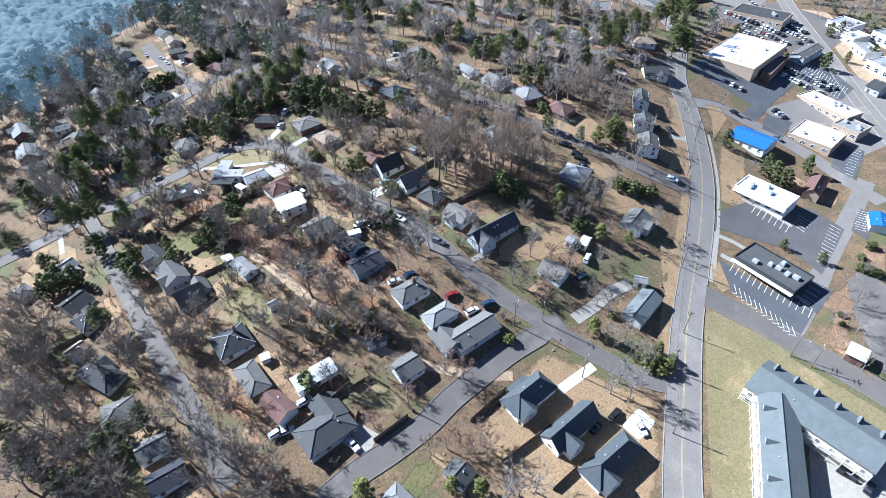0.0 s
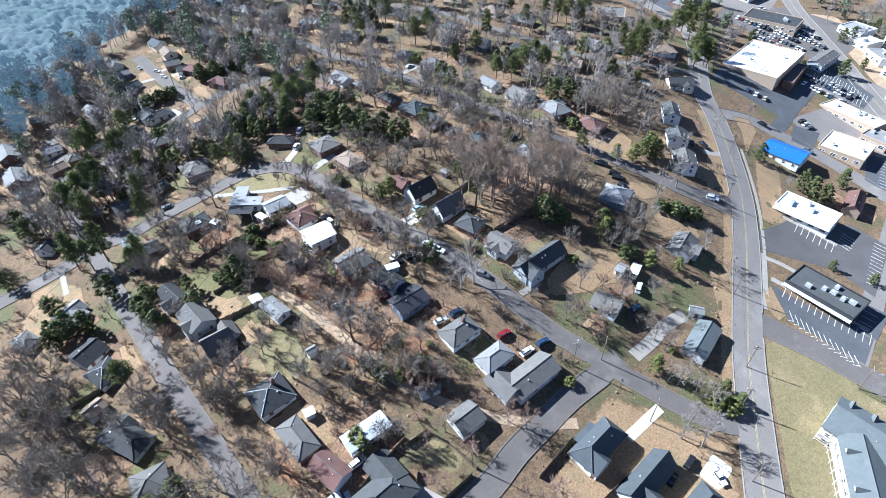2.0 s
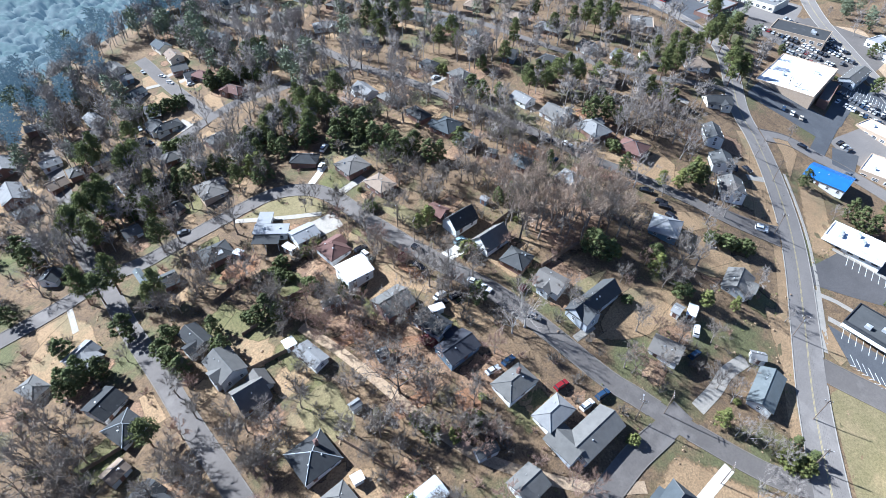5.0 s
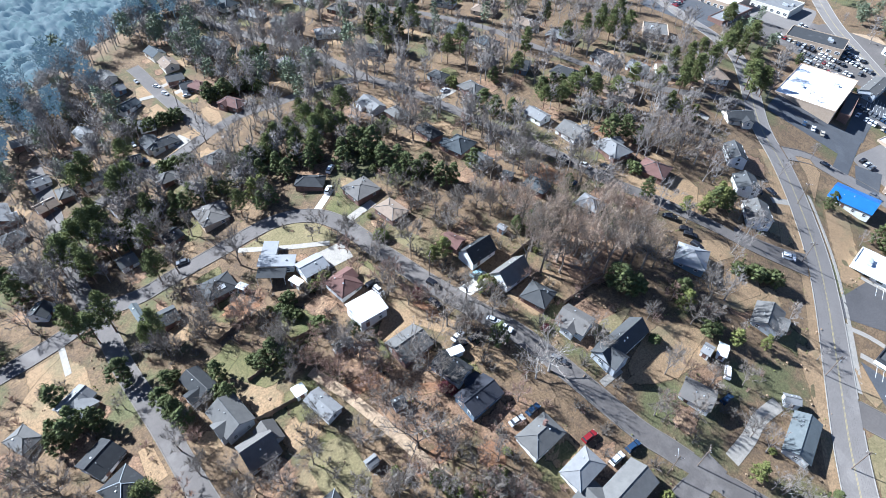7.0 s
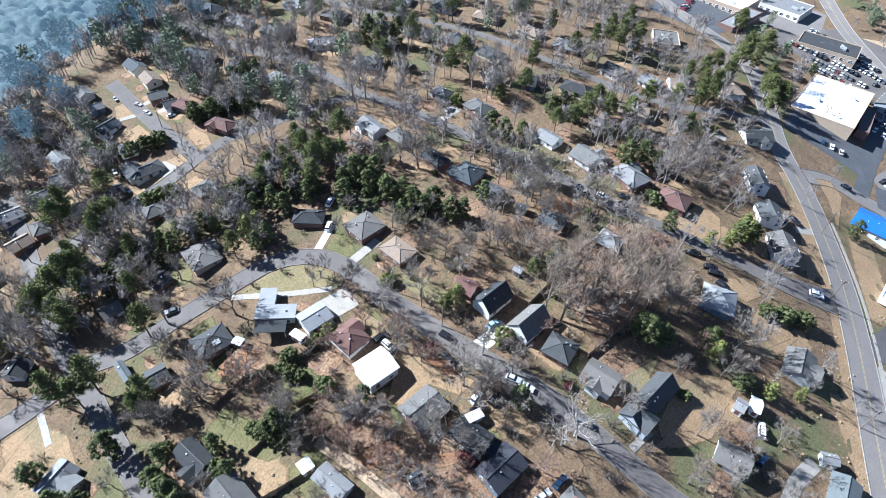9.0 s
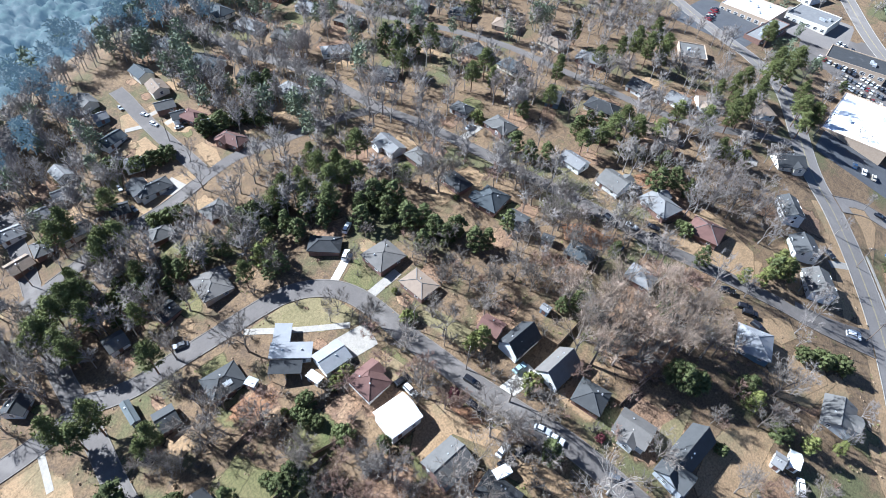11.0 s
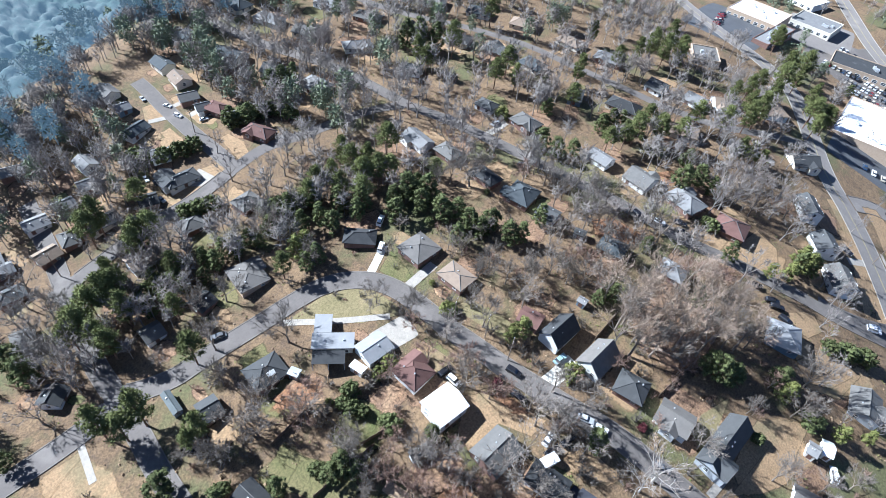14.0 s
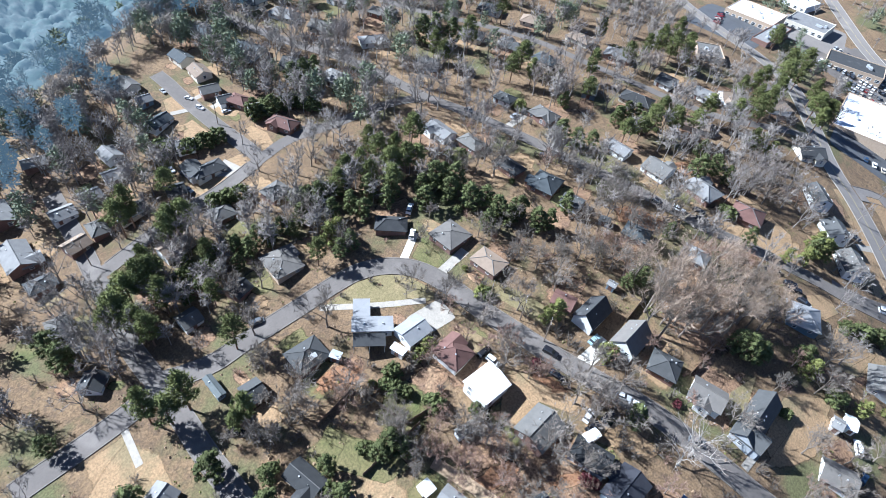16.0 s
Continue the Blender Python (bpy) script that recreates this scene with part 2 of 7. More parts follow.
# ---- helpers of the place ----
def ground_z(x, y):
    """The height of the gently rolling ground, which falls into a wooded valley in the north-west."""
    u, v = (x - 78.4) / 112, (y - 179.2) / 112
    hill = math.exp(-((u * u + v * v) / 7.3) ** 2) * (6.886 + 12.584 * u + 5.315 * v - 6.589 * u * u + 7.819 * u * v - 8.569 * v * v + 0.264 * u ** 3 + 0.247 * u * u * v - 2.285 * u * v * v + 4.874 * v ** 3)
    rise = 17 * math.tanh(hill / 17)
    f = min(1.0, max(0.0, (0.93 * (y - 344) - 0.37 * (x + 20)) / 170))
    return rise - 95 * f * f * (3 - 2 * f)


def mesh_of(name, verts, faces, material, smooth=False):
    me = bpy.data.meshes.new(name)
    me.from_pydata([tuple(v) for v in verts], [], faces)
    me.materials.append(material)
    if smooth:
        me.polygons.foreach_set("use_smooth", [True] * len(me.polygons))
    me.update()
    return me


class Shape:
    """Collects boxes, prisms and tubes into one mesh."""

    def __init__(self):
        self.v, self.f = [], []

    def add(self, verts, faces):
        n = len(self.v)
        self.v += [tuple(p) for p in verts]
        self.f += [tuple(i + n for i in q) for q in faces]
        return self

    def box(self, x0, x1, y0, y1, z0, z1, inset=0.0):
        """A box whose top is drawn in by inset."""
        i = inset
        return self.add([(x0, y0, z0), (x1, y0, z0), (x1, y1, z0), (x0, y1, z0), (x0 + i, y0 + i, z1), (x1 - i, y0 + i, z1), (x1 - i, y1 - i, z1), (x0 + i, y1 - i, z1)],
                        [(3, 2, 1, 0), (4, 5, 6, 7), (0, 1, 5, 4), (1, 2, 6, 5), (2, 3, 7, 6), (3, 0, 4, 7)])

    def tube(self, p, q, r0, r1, n=4, caps=False):
        p, q = Vector(p), Vector(q)
        d = (q - p).normalized()
        a = d.cross(Vector((0, 0, 1)) if abs(d.z) < 0.9 else Vector((1, 0, 0))).normalized()
        b = d.cross(a)
        ring = [(math.cos(2 * math.pi * k / n), math.sin(2 * math.pi * k / n)) for k in range(n)]
        verts = [p + r0 * (c * a + s * b) for c, s in ring] + [q + r1 * (c * a + s * b) for c, s in ring]
        faces = [(k, (k + 1) % n, n + (k + 1) % n, n + k) for k in range(n)]
        if caps:
            faces += [tuple(range(n - 1, -1, -1)), tuple(range(n, 2 * n))]
        return self.add(verts, faces)

    def mesh(self, name, material, smooth=False):
        return mesh_of(name, self.v, self.f, material, smooth)


def part(name, me, parent, label="", m=None):
    ob = new(name, me)
    ob.parent = parent
    if m is not None:
        ob.matrix_basis = m
    if label:
        ob["label"] = label
    return ob


BLOCKS = []     # footprints: x, y, cos, sin, half length, half width
LINES = []      # road centre lines: points, half width


def blocked(x, y, r):
    for bx, by, c, s, hl, hw in BLOCKS:
        dx, dy = x - bx, y - by
        if abs(dx * c + dy * s) < hl + r and abs(dy * c - dx * s) < hw + r:
            return True
    return near_road(x, y, r)


def near_road(x, y, r, skip=None):
    for pts, hw in LINES:
        if pts is skip:
            continue
        reach = (hw + r) ** 2
        if not (pts[0][2] - hw - r < x < pts[0][3] + hw + r and pts[0][4] - hw - r < y < pts[0][5] + hw + r):
            continue
        for p in pts[1:]:
            if (p[0] - x) ** 2 + (p[1] - y) ** 2 < reach:
                return True
    return False


def smooth_line(points, step=2.0):
    """A Catmull-Rom curve through the points, in short steps. The first entry holds the bounds."""
    pts = [Vector(p) for p in points]
    pts = [2 * pts[0] - pts[1]] + pts + [2 * pts[-1] - pts[-2]]
    out = []
    for i in range(1, len(pts) - 2):
        a, b, c, d = pts[i - 1:i + 3]
        n = max(2, int((c - b).length / step))
        for k in range(n):
            t = k / n
            out.append(0.5 * ((2 * b) + (c - a) * t + (2 * a - 5 * b + 4 * c - d) * t * t + (3 * b - a - 3 * c + d) * t ** 3))
    out.append(pts[-2])
    xs, ys = [p.x for p in out], [p.y for p in out]
    return [(0, 0, min(xs), max(xs), min(ys), max(ys))] + [(p.x, p.y) for p in out]


def normals(line):
    out = []
    for i in range(len(line)):
        a, b = line[max(0, i - 1)], line[min(len(line) - 1, i + 1)]
        d = math.hypot(b[0] - a[0], b[1] - a[1]) or 1
        out.append((-(b[1] - a[1]) / d, (b[0] - a[0]) / d))
    return out


def strip(line, nrm, o0, o1, lift, depth=0.0):
    """Verts and faces of a ribbon between two offsets of a line, draped on the ground; with depth it is a solid."""
    s = Shape()
    prof = [(o0, lift), ((o0 + o1) / 2, lift), (o1, lift)] if not depth else [(o0, lift - depth), (o0, lift), (o1, lift), (o1, lift - depth)]
    k = len(prof)
    for (x, y), (nx, ny) in zip(line, nrm):
        for o, z in prof:
            s.v.append((x + nx * o, y + ny * o, ground_z(x + nx * o, y + ny * o) + z))
    for i in range(len(line) - 1):
        for j in range(k - 1):
            s.f.append((i * k + j + 1, i * k + j, (i + 1) * k + j, (i + 1) * k + j + 1))
    return s


ROADS = []


def lay_road(name, label, points, width, material=None, kerb=True, lines=""):
    pts = smooth_line(points)
    LINES.append((pts, width / 2))
    ROADS.append((name, label, pts, width, material or ASPHALT, kerb, lines))


def build_roads():
    for number, (name, label, pts, width, material, kerb, lines) in enumerate(ROADS):
        line = pts[1:]
        nrm = normals(line)
        lift = 0.064 + 0.004 * (17 - number)
        road = tagged(new(name, strip(line, nrm, -width / 2, width / 2, lift).mesh(name, material)), label, "road", kind="structure")
        if kerb:
            for side in (-1, 1):
                run = []
                for i in range(len(line) + 1):
                    free = i < len(line) and not near_road(line[i][0] + nrm[i][0] * side * width / 2, line[i][1] + nrm[i][1] * side * width / 2, 0.3, pts)
                    if free:
                        run.append(i)
                    elif len(run) > 2:
                        a, b = sorted((side * (width / 2), side * (width / 2 + 0.28)))
                        part("kerb", strip([line[k] for k in run], [nrm[k] for k in run], a, b, 0.24, 0.34).mesh("kerb", KERB if lines else WORN_KERB), road)
                        run = []
                    else:
                        run = []
        if lines:
            for o in ((-0.16, 0.16) if lines == "double" else (-1.9, -1.65, 1.65, 1.9)):
                part("centre_line", strip(line, nrm, o - 0.07, o + 0.07, lift + 0.012).mesh("centre_line", YELLOW), road, "faded yellow line")


def patch(name, label, x, y, rot, L, W, material, lift=0.03, wobble=0.0, block=False, square=8.0, category="ground"):
    """A draped sheet with rounded, uneven outline on the ground."""
    s = Shape()
    n, rings = 40, max(3, int(max(L, W) / 7))
    c, si = math.cos(radians(rot)), math.sin(radians(rot))
    s.v.append((x, y, ground_z(x, y) + lift))
    for r in range(1, rings + 1):
        for k in range(n):
            a = 2 * math.pi * k / n
            ca, sa = math.cos(a), math.sin(a)
            e = (abs(ca) ** square + abs(sa) ** square) ** (-1 / square)
            w = 1 + wobble * noise.noise((x + 2.5 * ca, y + 2.5 * sa, 7.0))
            px, py = ca * e * L / 2 * w * r / rings, sa * e * W / 2 * w * r / rings
            gx, gy = x + px * c - py * si, y + px * si + py * c
            s.v.append((gx, gy, ground_z(gx, gy) + lift))
    for k in range(n):
        s.f.append((0, 1 + k, 1 + (k + 1) % n))
        for r in range(rings - 1):
            a, b = 1 + r * n, 1 + (r + 1) * n
            s.f.append((a + k, b + k, b + (k + 1) % n, a + (k + 1) % n))
    if block:
        BLOCKS.append((x, y, c, si, L / 2, W / 2))
    me = s.mesh(name, material)
    rim = me.attributes.new("rim", "FLOAT", "POINT")
    rim.data.foreach_set("value", [0.0] + [r / rings for r in range(1, rings + 1) for _ in range(n)])
    return tagged(new(name, me), label, category, kind="structure")


def sheet(name, label, corners, material, lift=0.09, category="ground", block=True):
    """A paved or planted sheet of any convex outline, draped on the ground."""
    edge = []
    for (x0, y0), (x1, y1) in zip(corners, corners[1:] + corners[:1]):
        n = max(2, int(math.hypot(x1 - x0, y1 - y0) / 4))
        edge += [(x0 + (x1 - x0) * k / n, y0 + (y1 - y0) * k / n) for k in range(n)]
    n, rings = len(edge), 6
    cx, cy = sum(p[0] for p in edge) / n, sum(p[1] for p in edge) / n
    s = Shape()
    s.v.append((cx, cy, ground_z(cx, cy) + lift))
    for r in range(1, rings + 1):
        for x, y in edge:
            gx, gy = cx + (x - cx) * r / rings, cy + (y - cy) * r / rings
            s.v.append((gx, gy, ground_z(gx, gy) + lift))
    for k in range(n):
        j = (k + 1) % n
        s.f.append((0, 1 + k, 1 + j))
        s.f += [(1 + r * n + k, 1 + (r + 1) * n + k, 1 + (r + 1) * n + j, 1 + r * n + j) for r in range(rings - 1)]
    if block:
        xs, ys = [p[0] for p in edge], [p[1] for p in edge]
        BLOCKS.append((cx, cy, 1, 0, (max(xs) - min(xs)) * 0.42, (max(ys) - min(ys)) * 0.42))
    me = s.mesh(name, material)
    rim = me.attributes.new("rim", "FLOAT", "POINT")
    rim.data.foreach_set("value", [0.0] + [(r / rings) ** 3 for r in range(1, rings + 1) for _ in range(n)])
    return tagged(new(name, me), label, category, kind="structure")


# ---- houses ----
def prism_roof(L, W, h, pitch, o, kind, thick=0.2):
    """A gable or hip roof over a plan of L by W, its eaves o beyond the walls."""
    s = Shape()
    hl, hw = L / 2 + (o if kind == "hip" else 0.35), W / 2 + o
    e = h - o * pitch
    top = e + hw * pitch
    if kind == "hip":
        r = max(0.15, hl - hw)
        v = [(-hl, -hw, e - thick), (hl, -hw, e - thick), (hl, hw, e - thick), (-hl, hw, e - thick), (-hl, -hw, e), (hl, -hw, e), (hl, hw, e), (-hl, hw, e), (-r, 0, top), (r, 0, top)]
        s.add(v, [(3, 2, 1, 0), (0, 1, 5, 4), (1, 2, 6, 5), (2, 3, 7, 6), (3, 0, 4, 7), (4, 5, 9, 8), (5, 6, 9), (6, 7, 8, 9), (7, 4, 8)])
    else:
        v = []
        for x in (-hl, hl):
            v += [(x, -hw, e - thick), (x, -hw, e), (x, 0, top), (x, hw, e), (x, hw, e - thick), (x, 0, top - thick)]
        s.add(v, [(0, 5, 2, 1), (2, 5, 4, 3), (7, 8, 11, 6), (8, 9, 10, 11), (1, 2, 8, 7), (2, 3, 9, 8), (0, 1, 7, 6), (3, 4, 10, 9), (5, 0, 6, 11), (4, 5, 11, 10)])
    return s, top


def wall_block(L, W, h, pitch, kind):
    s = Shape()
    x, y = L / 2, W / 2
    if kind == "gable":
        v = [(-x, -y, -1.2), (x, -y, -1.2), (x, y, -1.2), (-x, y, -1.2), (-x, -y, h), (x, -y, h), (x, y, h), (-x, y, h), (-x, 0, h + y * pitch - 0.05), (x, 0, h + y * pitch - 0.05)]
        return s.add(v, [(0, 1, 5, 4), (2, 3, 7, 6), (1, 2, 6, 9, 5), (3, 0, 4, 8, 7), (3, 2, 1, 0), (4, 5, 9, 8), (6, 7, 8, 9)])
    return s.box(-x, x, -y, y, -1.2, h)


def frame_mesh(w, h):
    s = Shape()
    for a in ((-w / 2 - 0.1, -w / 2, -h / 2 - 0.1, h / 2 + 0.1), (w / 2, w / 2 + 0.1, -h / 2 - 0.1, h / 2 + 0.1), (-w / 2, w / 2, h / 2, h / 2 + 0.1), (-w / 2, w / 2, -h / 2 - 0.1, -h / 2), (-w / 2, w / 2, -0.04, 0.04)):
        s.box(a[0], a[1], -0.02, 0.09, a[2], a[3])
    return s.mesh("window", TRIM)


WINDOW = frame_mesh(1.1, 1.35)
PANE = Shape().box(-0.55, 0.55, -0.01, 0.03, -0.675, 0.675).mesh("pane", GLASS)
DOOR = Shape().box(-0.48, 0.48, -0.02, 0.06, 0, 2.05).box(-0.6, -0.48, -0.02, 0.09, 0, 2.15).box(0.48, 0.6, -0.02, 0.09, 0, 2.15).mesh("door", DARKDOOR)
VENT = Shape().box(-0.22, 0.22, -0.22, 0.22, -0.15, 0.32, 0.05).mesh("roof_vent", METAL)
PIPE = Shape().tube((0, 0, -0.2), (0, 0, 0.45), 0.08, 0.08, 8, True).mesh("vent_pipe", TRIM)
CHIMNEY = Shape().box(-0.5, 0.5, -0.4, 0.4, -1.5, 1.3).box(-0.58, 0.58, -0.48, 0.48, 1.3, 1.45).box(-0.25, 0.25, -0.2, 0.2, 1.45, 1.7).mesh("chimney", WALL["brick"])


def openings(thing, L, W, h, rnd, storeys=1, cx=0.0, cy=0.0, sides=4, door=True):
    """Windows and a door on the walls of a block of L by W."""
    for side in range(sides):
        length, off, turn = (L, W / 2, 180) if side == 0 else (L, W / 2, 0) if side == 1 else (W, L / 2, -90) if side == 2 else (W, L / 2, 90)
        n = max(1, int(length / 3.5))
        for floor in range(storeys):
            for k in range(n):
                u = (k + 0.5) / n * length - length / 2
                m = pose(cx, cy, 0, 0, 0, turn) @ Matrix.Translation((u, off, 0))
                if door and floor == 0 and side == 0 and k == n // 2:
                    part("door", DOOR, thing, "", m)
                elif rnd.random() < 0.85:
                    w = part("window", WINDOW, thing, "", m @ Matrix.Translation((0, 0, 1.3 + 2.1 * floor)))
                    part("pane", PANE, w)


def house(label, x, y, rot, L, W, roof="grey", wall="white", kind="gable", h=2.4, pitch=0.5, wing=None, chimney=False, porch=0, category="house", overhang=0.5, name="house", bare=False, caps="", skylight=False):
    """A dwelling: walls, roof with ridge caps, windows, door, vents, and a wing (offset along, offset across, length, width, turn)."""
    rnd = random.Random(int(x * 7 + y * 13))
    z = ground_z(x, y)
    thing = tagged(new(name), label, category)
    thing.matrix_world = pose(x, y, z + 0.15, 0, 0, rot)
    c, s = math.cos(radians(rot)), math.sin(radians(rot))
    BLOCKS.append((x, y, c, s, L / 2 + 0.6, W / 2 + 0.6))
    turned = W > L and kind == "hip"
    if turned:
        thing.matrix_world = pose(x, y, z + 0.15, 0, 0, rot + 90)
        L, W = W, L
    part("wall", wall_block(L, W, h, pitch, kind).mesh("wall", WALL[wall]), thing)
    shape, top = prism_roof(L, W, h, pitch, overhang, kind)
    part("roof", shape.mesh("roof", ROOF[roof]), thing)
    if roof not in ("white", "metal", "blue"):
        cap_line = Shape()
        o = overhang
        if kind == "hip":
            hl, hw, e = L / 2 + o, W / 2 + o, h - o * pitch
            r = max(0.15, hl - hw)
            cap_line.tube((-r, 0, top), (r, 0, top), 0.13, 0.13, 5)
            for sx in (-1, 1):
                for sy in (-1, 1):
                    cap_line.tube((sx * hl, sy * hw, e), (sx * r, 0, top), 0.12, 0.12, 5)
        else:
            cap_line.tube((-L / 2 - 0.35, 0, top), (L / 2 + 0.35, 0, top), 0.13, 0.13, 5)
        part("ridge_cap", cap_line.mesh("ridge_cap", WALL["grey"] if caps else ROOF[roof] if rnd.random() < 0.6 else CAP), thing)
    if not bare:
        openings(thing, L, W, h, rnd, 2 if h > 3.8 else 1)
        for _ in range(rnd.randint(1, 3) if roof != "white" else 0):
            u, v = rnd.uniform(-0.3, 0.3) * L, rnd.choice((-1, 1)) * rnd.uniform(0.12, 0.25) * W
            part(*(("roof_vent", VENT) if rnd.random() < 0.6 else ("vent_pipe", PIPE)), thing, "", Matrix.Translation((u, v, top - 0.05 - abs(v) * pitch)))
    if not bare and name == "house":
        yard(x, y, rot if not (kind == "hip" and turned) else rot + 90, L, W, rnd)
    if skylight:
        a = math.degrees(math.atan(pitch))
        part("skylight", Shape().box(-1.2, 1.2, -0.7, 0.7, 0, 0.12, 0.04).mesh("skylight", TRIM), thing, "white framed skylight panel", Matrix.Translation((0.5, -W * 0.27, top - W * 0.27 * pitch)) @ pose(0, 0, 0, a, 0, 0))
    if chimney:
        part("chimney", CHIMNEY, thing, "red brick chimney", Matrix.Translation((L * 0.2, W * 0.12, top)))
    if wing is None and name == "house" and not bare and L > 9.5 and h < 3.5 and rnd.random() < 0.6:
        side = rnd.choice((-1, 1))
        reach = W / 2 + rnd.uniform(0.9, 2.0)
        wing = (rnd.choice((-1, 1)) * L * rnd.uniform(0.18, 0.3), side * reach / 2, reach, min(L * 0.4, W * 0.8), side * 90)
    if wing:
        ou, ov, wl, ww, turn = wing
        m = pose(ou, ov, -0.012, 0, 0, turn)
        part("wing_wall", wall_block(wl, ww, h, pitch, "gable").mesh("wing_wall", WALL[wall]), thing, "", m)
        sh, _ = prism_roof(wl, ww, h, pitch, overhang, "gable")
        part("wing_roof", sh.mesh("wing_roof", ROOF[roof]), thing, "", m)
        g = part("window", WINDOW, thing, "", m @ pose(wl / 2, 0, 1.3, 0, 0, -90))
        part("pane", PANE, g)
    if porch:
        d, side = 2.0, (1 if porch > 0 else -1)
        w = L * min(1.0, abs(porch))
        y0, y1 = side * W / 2, side * (W / 2 + d)
        a, b = min(y0, y1), max(y0, y1)
        part("porch_floor", Shape().box(-w / 2, w / 2, a, b, -1.0, 0.05).mesh("porch_floor", CONCRETE), thing)
        sh = Shape()
        za, zb = (h - 0.35, h - 0.75) if side > 0 else (h - 0.75, h - 0.35)
        sh.add([(-w / 2, a, za), (w / 2, a, za), (w / 2, b, zb), (-w / 2, b, zb), (-w / 2, a, za + 0.15), (w / 2, a, za + 0.15), (w / 2, b, zb + 0.15), (-w / 2, b, zb + 0.15)],
               [(3, 2, 1, 0), (4, 5, 6, 7), (0, 1, 5, 4), (1, 2, 6, 5), (2, 3, 7, 6), (3, 0, 4, 7)])
        part("porch_roof", sh.mesh("porch_roof", ROOF[roof]), thing)
        for k in range(4):
            u = -w / 2 + 0.15 + k * (w - 0.3) / 3
            v = side * (W / 2 + d - 0.15)
            part("porch_post", Shape().box(-0.09, 0.09, -0.09, 0.09, 0, h - 0.72).mesh("porch_post", TRIM), thing, "", Matrix.Translation((u, v, 0.02)))
    return thing


YARDS = []


def yard(x, y, rot, L, W, rnd):
    """A front and a back yard beside a house, each of its own ground, kept clear of the streets."""
    for side in (-1, 1):
        l, w = L * rnd.uniform(1.1, 1.6), rnd.uniform(9, 15)
        c, s = math.cos(radians(rot)), math.sin(radians(rot))
        o = side * (W / 2 + w * 0.42)
        material, label = rnd.choice(((STRAW, "straw-coloured dormant lawn beside a house"), (LITTER, "leaf-covered yard beside a house"), (OLIVE, "thin green lawn beside a house"), (LITTER, "leaf-covered yard beside a house")))
        for shrink in (1.0, 0.75, 0.5):
            cx, cy = x - s * o * (0.5 + shrink / 2), y + c * o * (0.5 + shrink / 2)
            rim = [(cx + c * u * l * shrink / 2 - s * v * w * shrink / 2, cy + s * u * l * shrink / 2 + c * v * w * shrink / 2) for u in (-1, 0, 1) for v in (-1, 0, 1)]
            if not any(near_road(px, py, 1.2) for px, py in rim):
                YARDS.append(1)
                patch("yard", label, cx, cy, rot, l * shrink, w * shrink, material, 0.012 + 0.00015 * len(YARDS), 0.3, square=3.5)
                break


def flat_building(label, x, y, rot, L, W, h, roof="white", wall="cream", units=3, name="commercial_building", canopy=0.0, category="building", glazed=True):
    """A flat-roofed shop: walls with a parapet, roof sheet, shop windows along one side and rooftop units."""
    rnd = random.Random(int(x * 5 + y * 3))
    thing = tagged(new(name), label, category)
    thing.matrix_world = pose(x, y, ground_z(x, y) + 0.1, 0, 0, rot)
    BLOCKS.append((x, y, math.cos(radians(rot)), math.sin(radians(rot)), L / 2 + 1, W / 2 + 1))
    part("wall", Shape().box(-L / 2, L / 2, -W / 2, W / 2, -2.5, h).mesh("wall", WALL[wall]), thing)
    p = Shape()
    for a in ((-L / 2 - 0.05, L / 2 + 0.05, -W / 2 - 0.05, -W / 2 + 0.3), (-L / 2 - 0.05, L / 2 + 0.05, W / 2 - 0.3, W / 2 + 0.05), (-L / 2 - 0.05, -L / 2 + 0.3, -W / 2 + 0.3, W / 2 - 0.3), (L / 2 - 0.3, L / 2 + 0.05, -W / 2 + 0.3, W / 2 - 0.3)):
        p.box(*a, h, h + 0.55)
    part("parapet", p.mesh("parapet", WALL[wall]), thing)
    part("roof", Shape().box(-L / 2 + 0.3, L / 2 - 0.3, -W / 2 + 0.3, W / 2 - 0.3, h, h + 0.12).mesh("roof", ROOF[roof]), thing)
    n = max(2, int(L / 4))
    for side in ((0, 180) if wall != "dark" else (180,)) if glazed else ():
        for k in range(n):
            m = pose(0, 0, 0, 0, 0, side) @ pose((k + 0.5) / n * L - L / 2, -W / 2, h * 0.42, 0, 0, 180) @ Matrix.Diagonal((2.0, 1, h * 0.3, 1))
            g = part("window", WINDOW, thing, "", m)
            part("pane", PANE, g)
    for k in range(units):
        u, v = rnd.uniform(-0.38, 0.38) * L, rnd.uniform(-0.3, 0.3) * W
        a = rnd.uniform(0.8, 1.4)
        part("rooftop_unit", Shape().box(-a, a, -0.8, 0.8, 0.1, 1.2, 0.05).tube((0, 0, 1.2), (0, 0, 1.35), 0.6, 0.6, 10, True).mesh("rooftop_unit", METAL), thing, "pale metal rooftop unit", pose(u, v, h + 0.1, 0, 0, rnd.choice((0, 90))))
    if canopy:
        part("canopy", Shape().box(-L / 2, L / 2, -W / 2 - canopy, -W / 2 - 0.06, h * 0.62, h * 0.62 + 0.35).mesh("canopy", TRIM), thing, "white fascia canopy")
    return thing


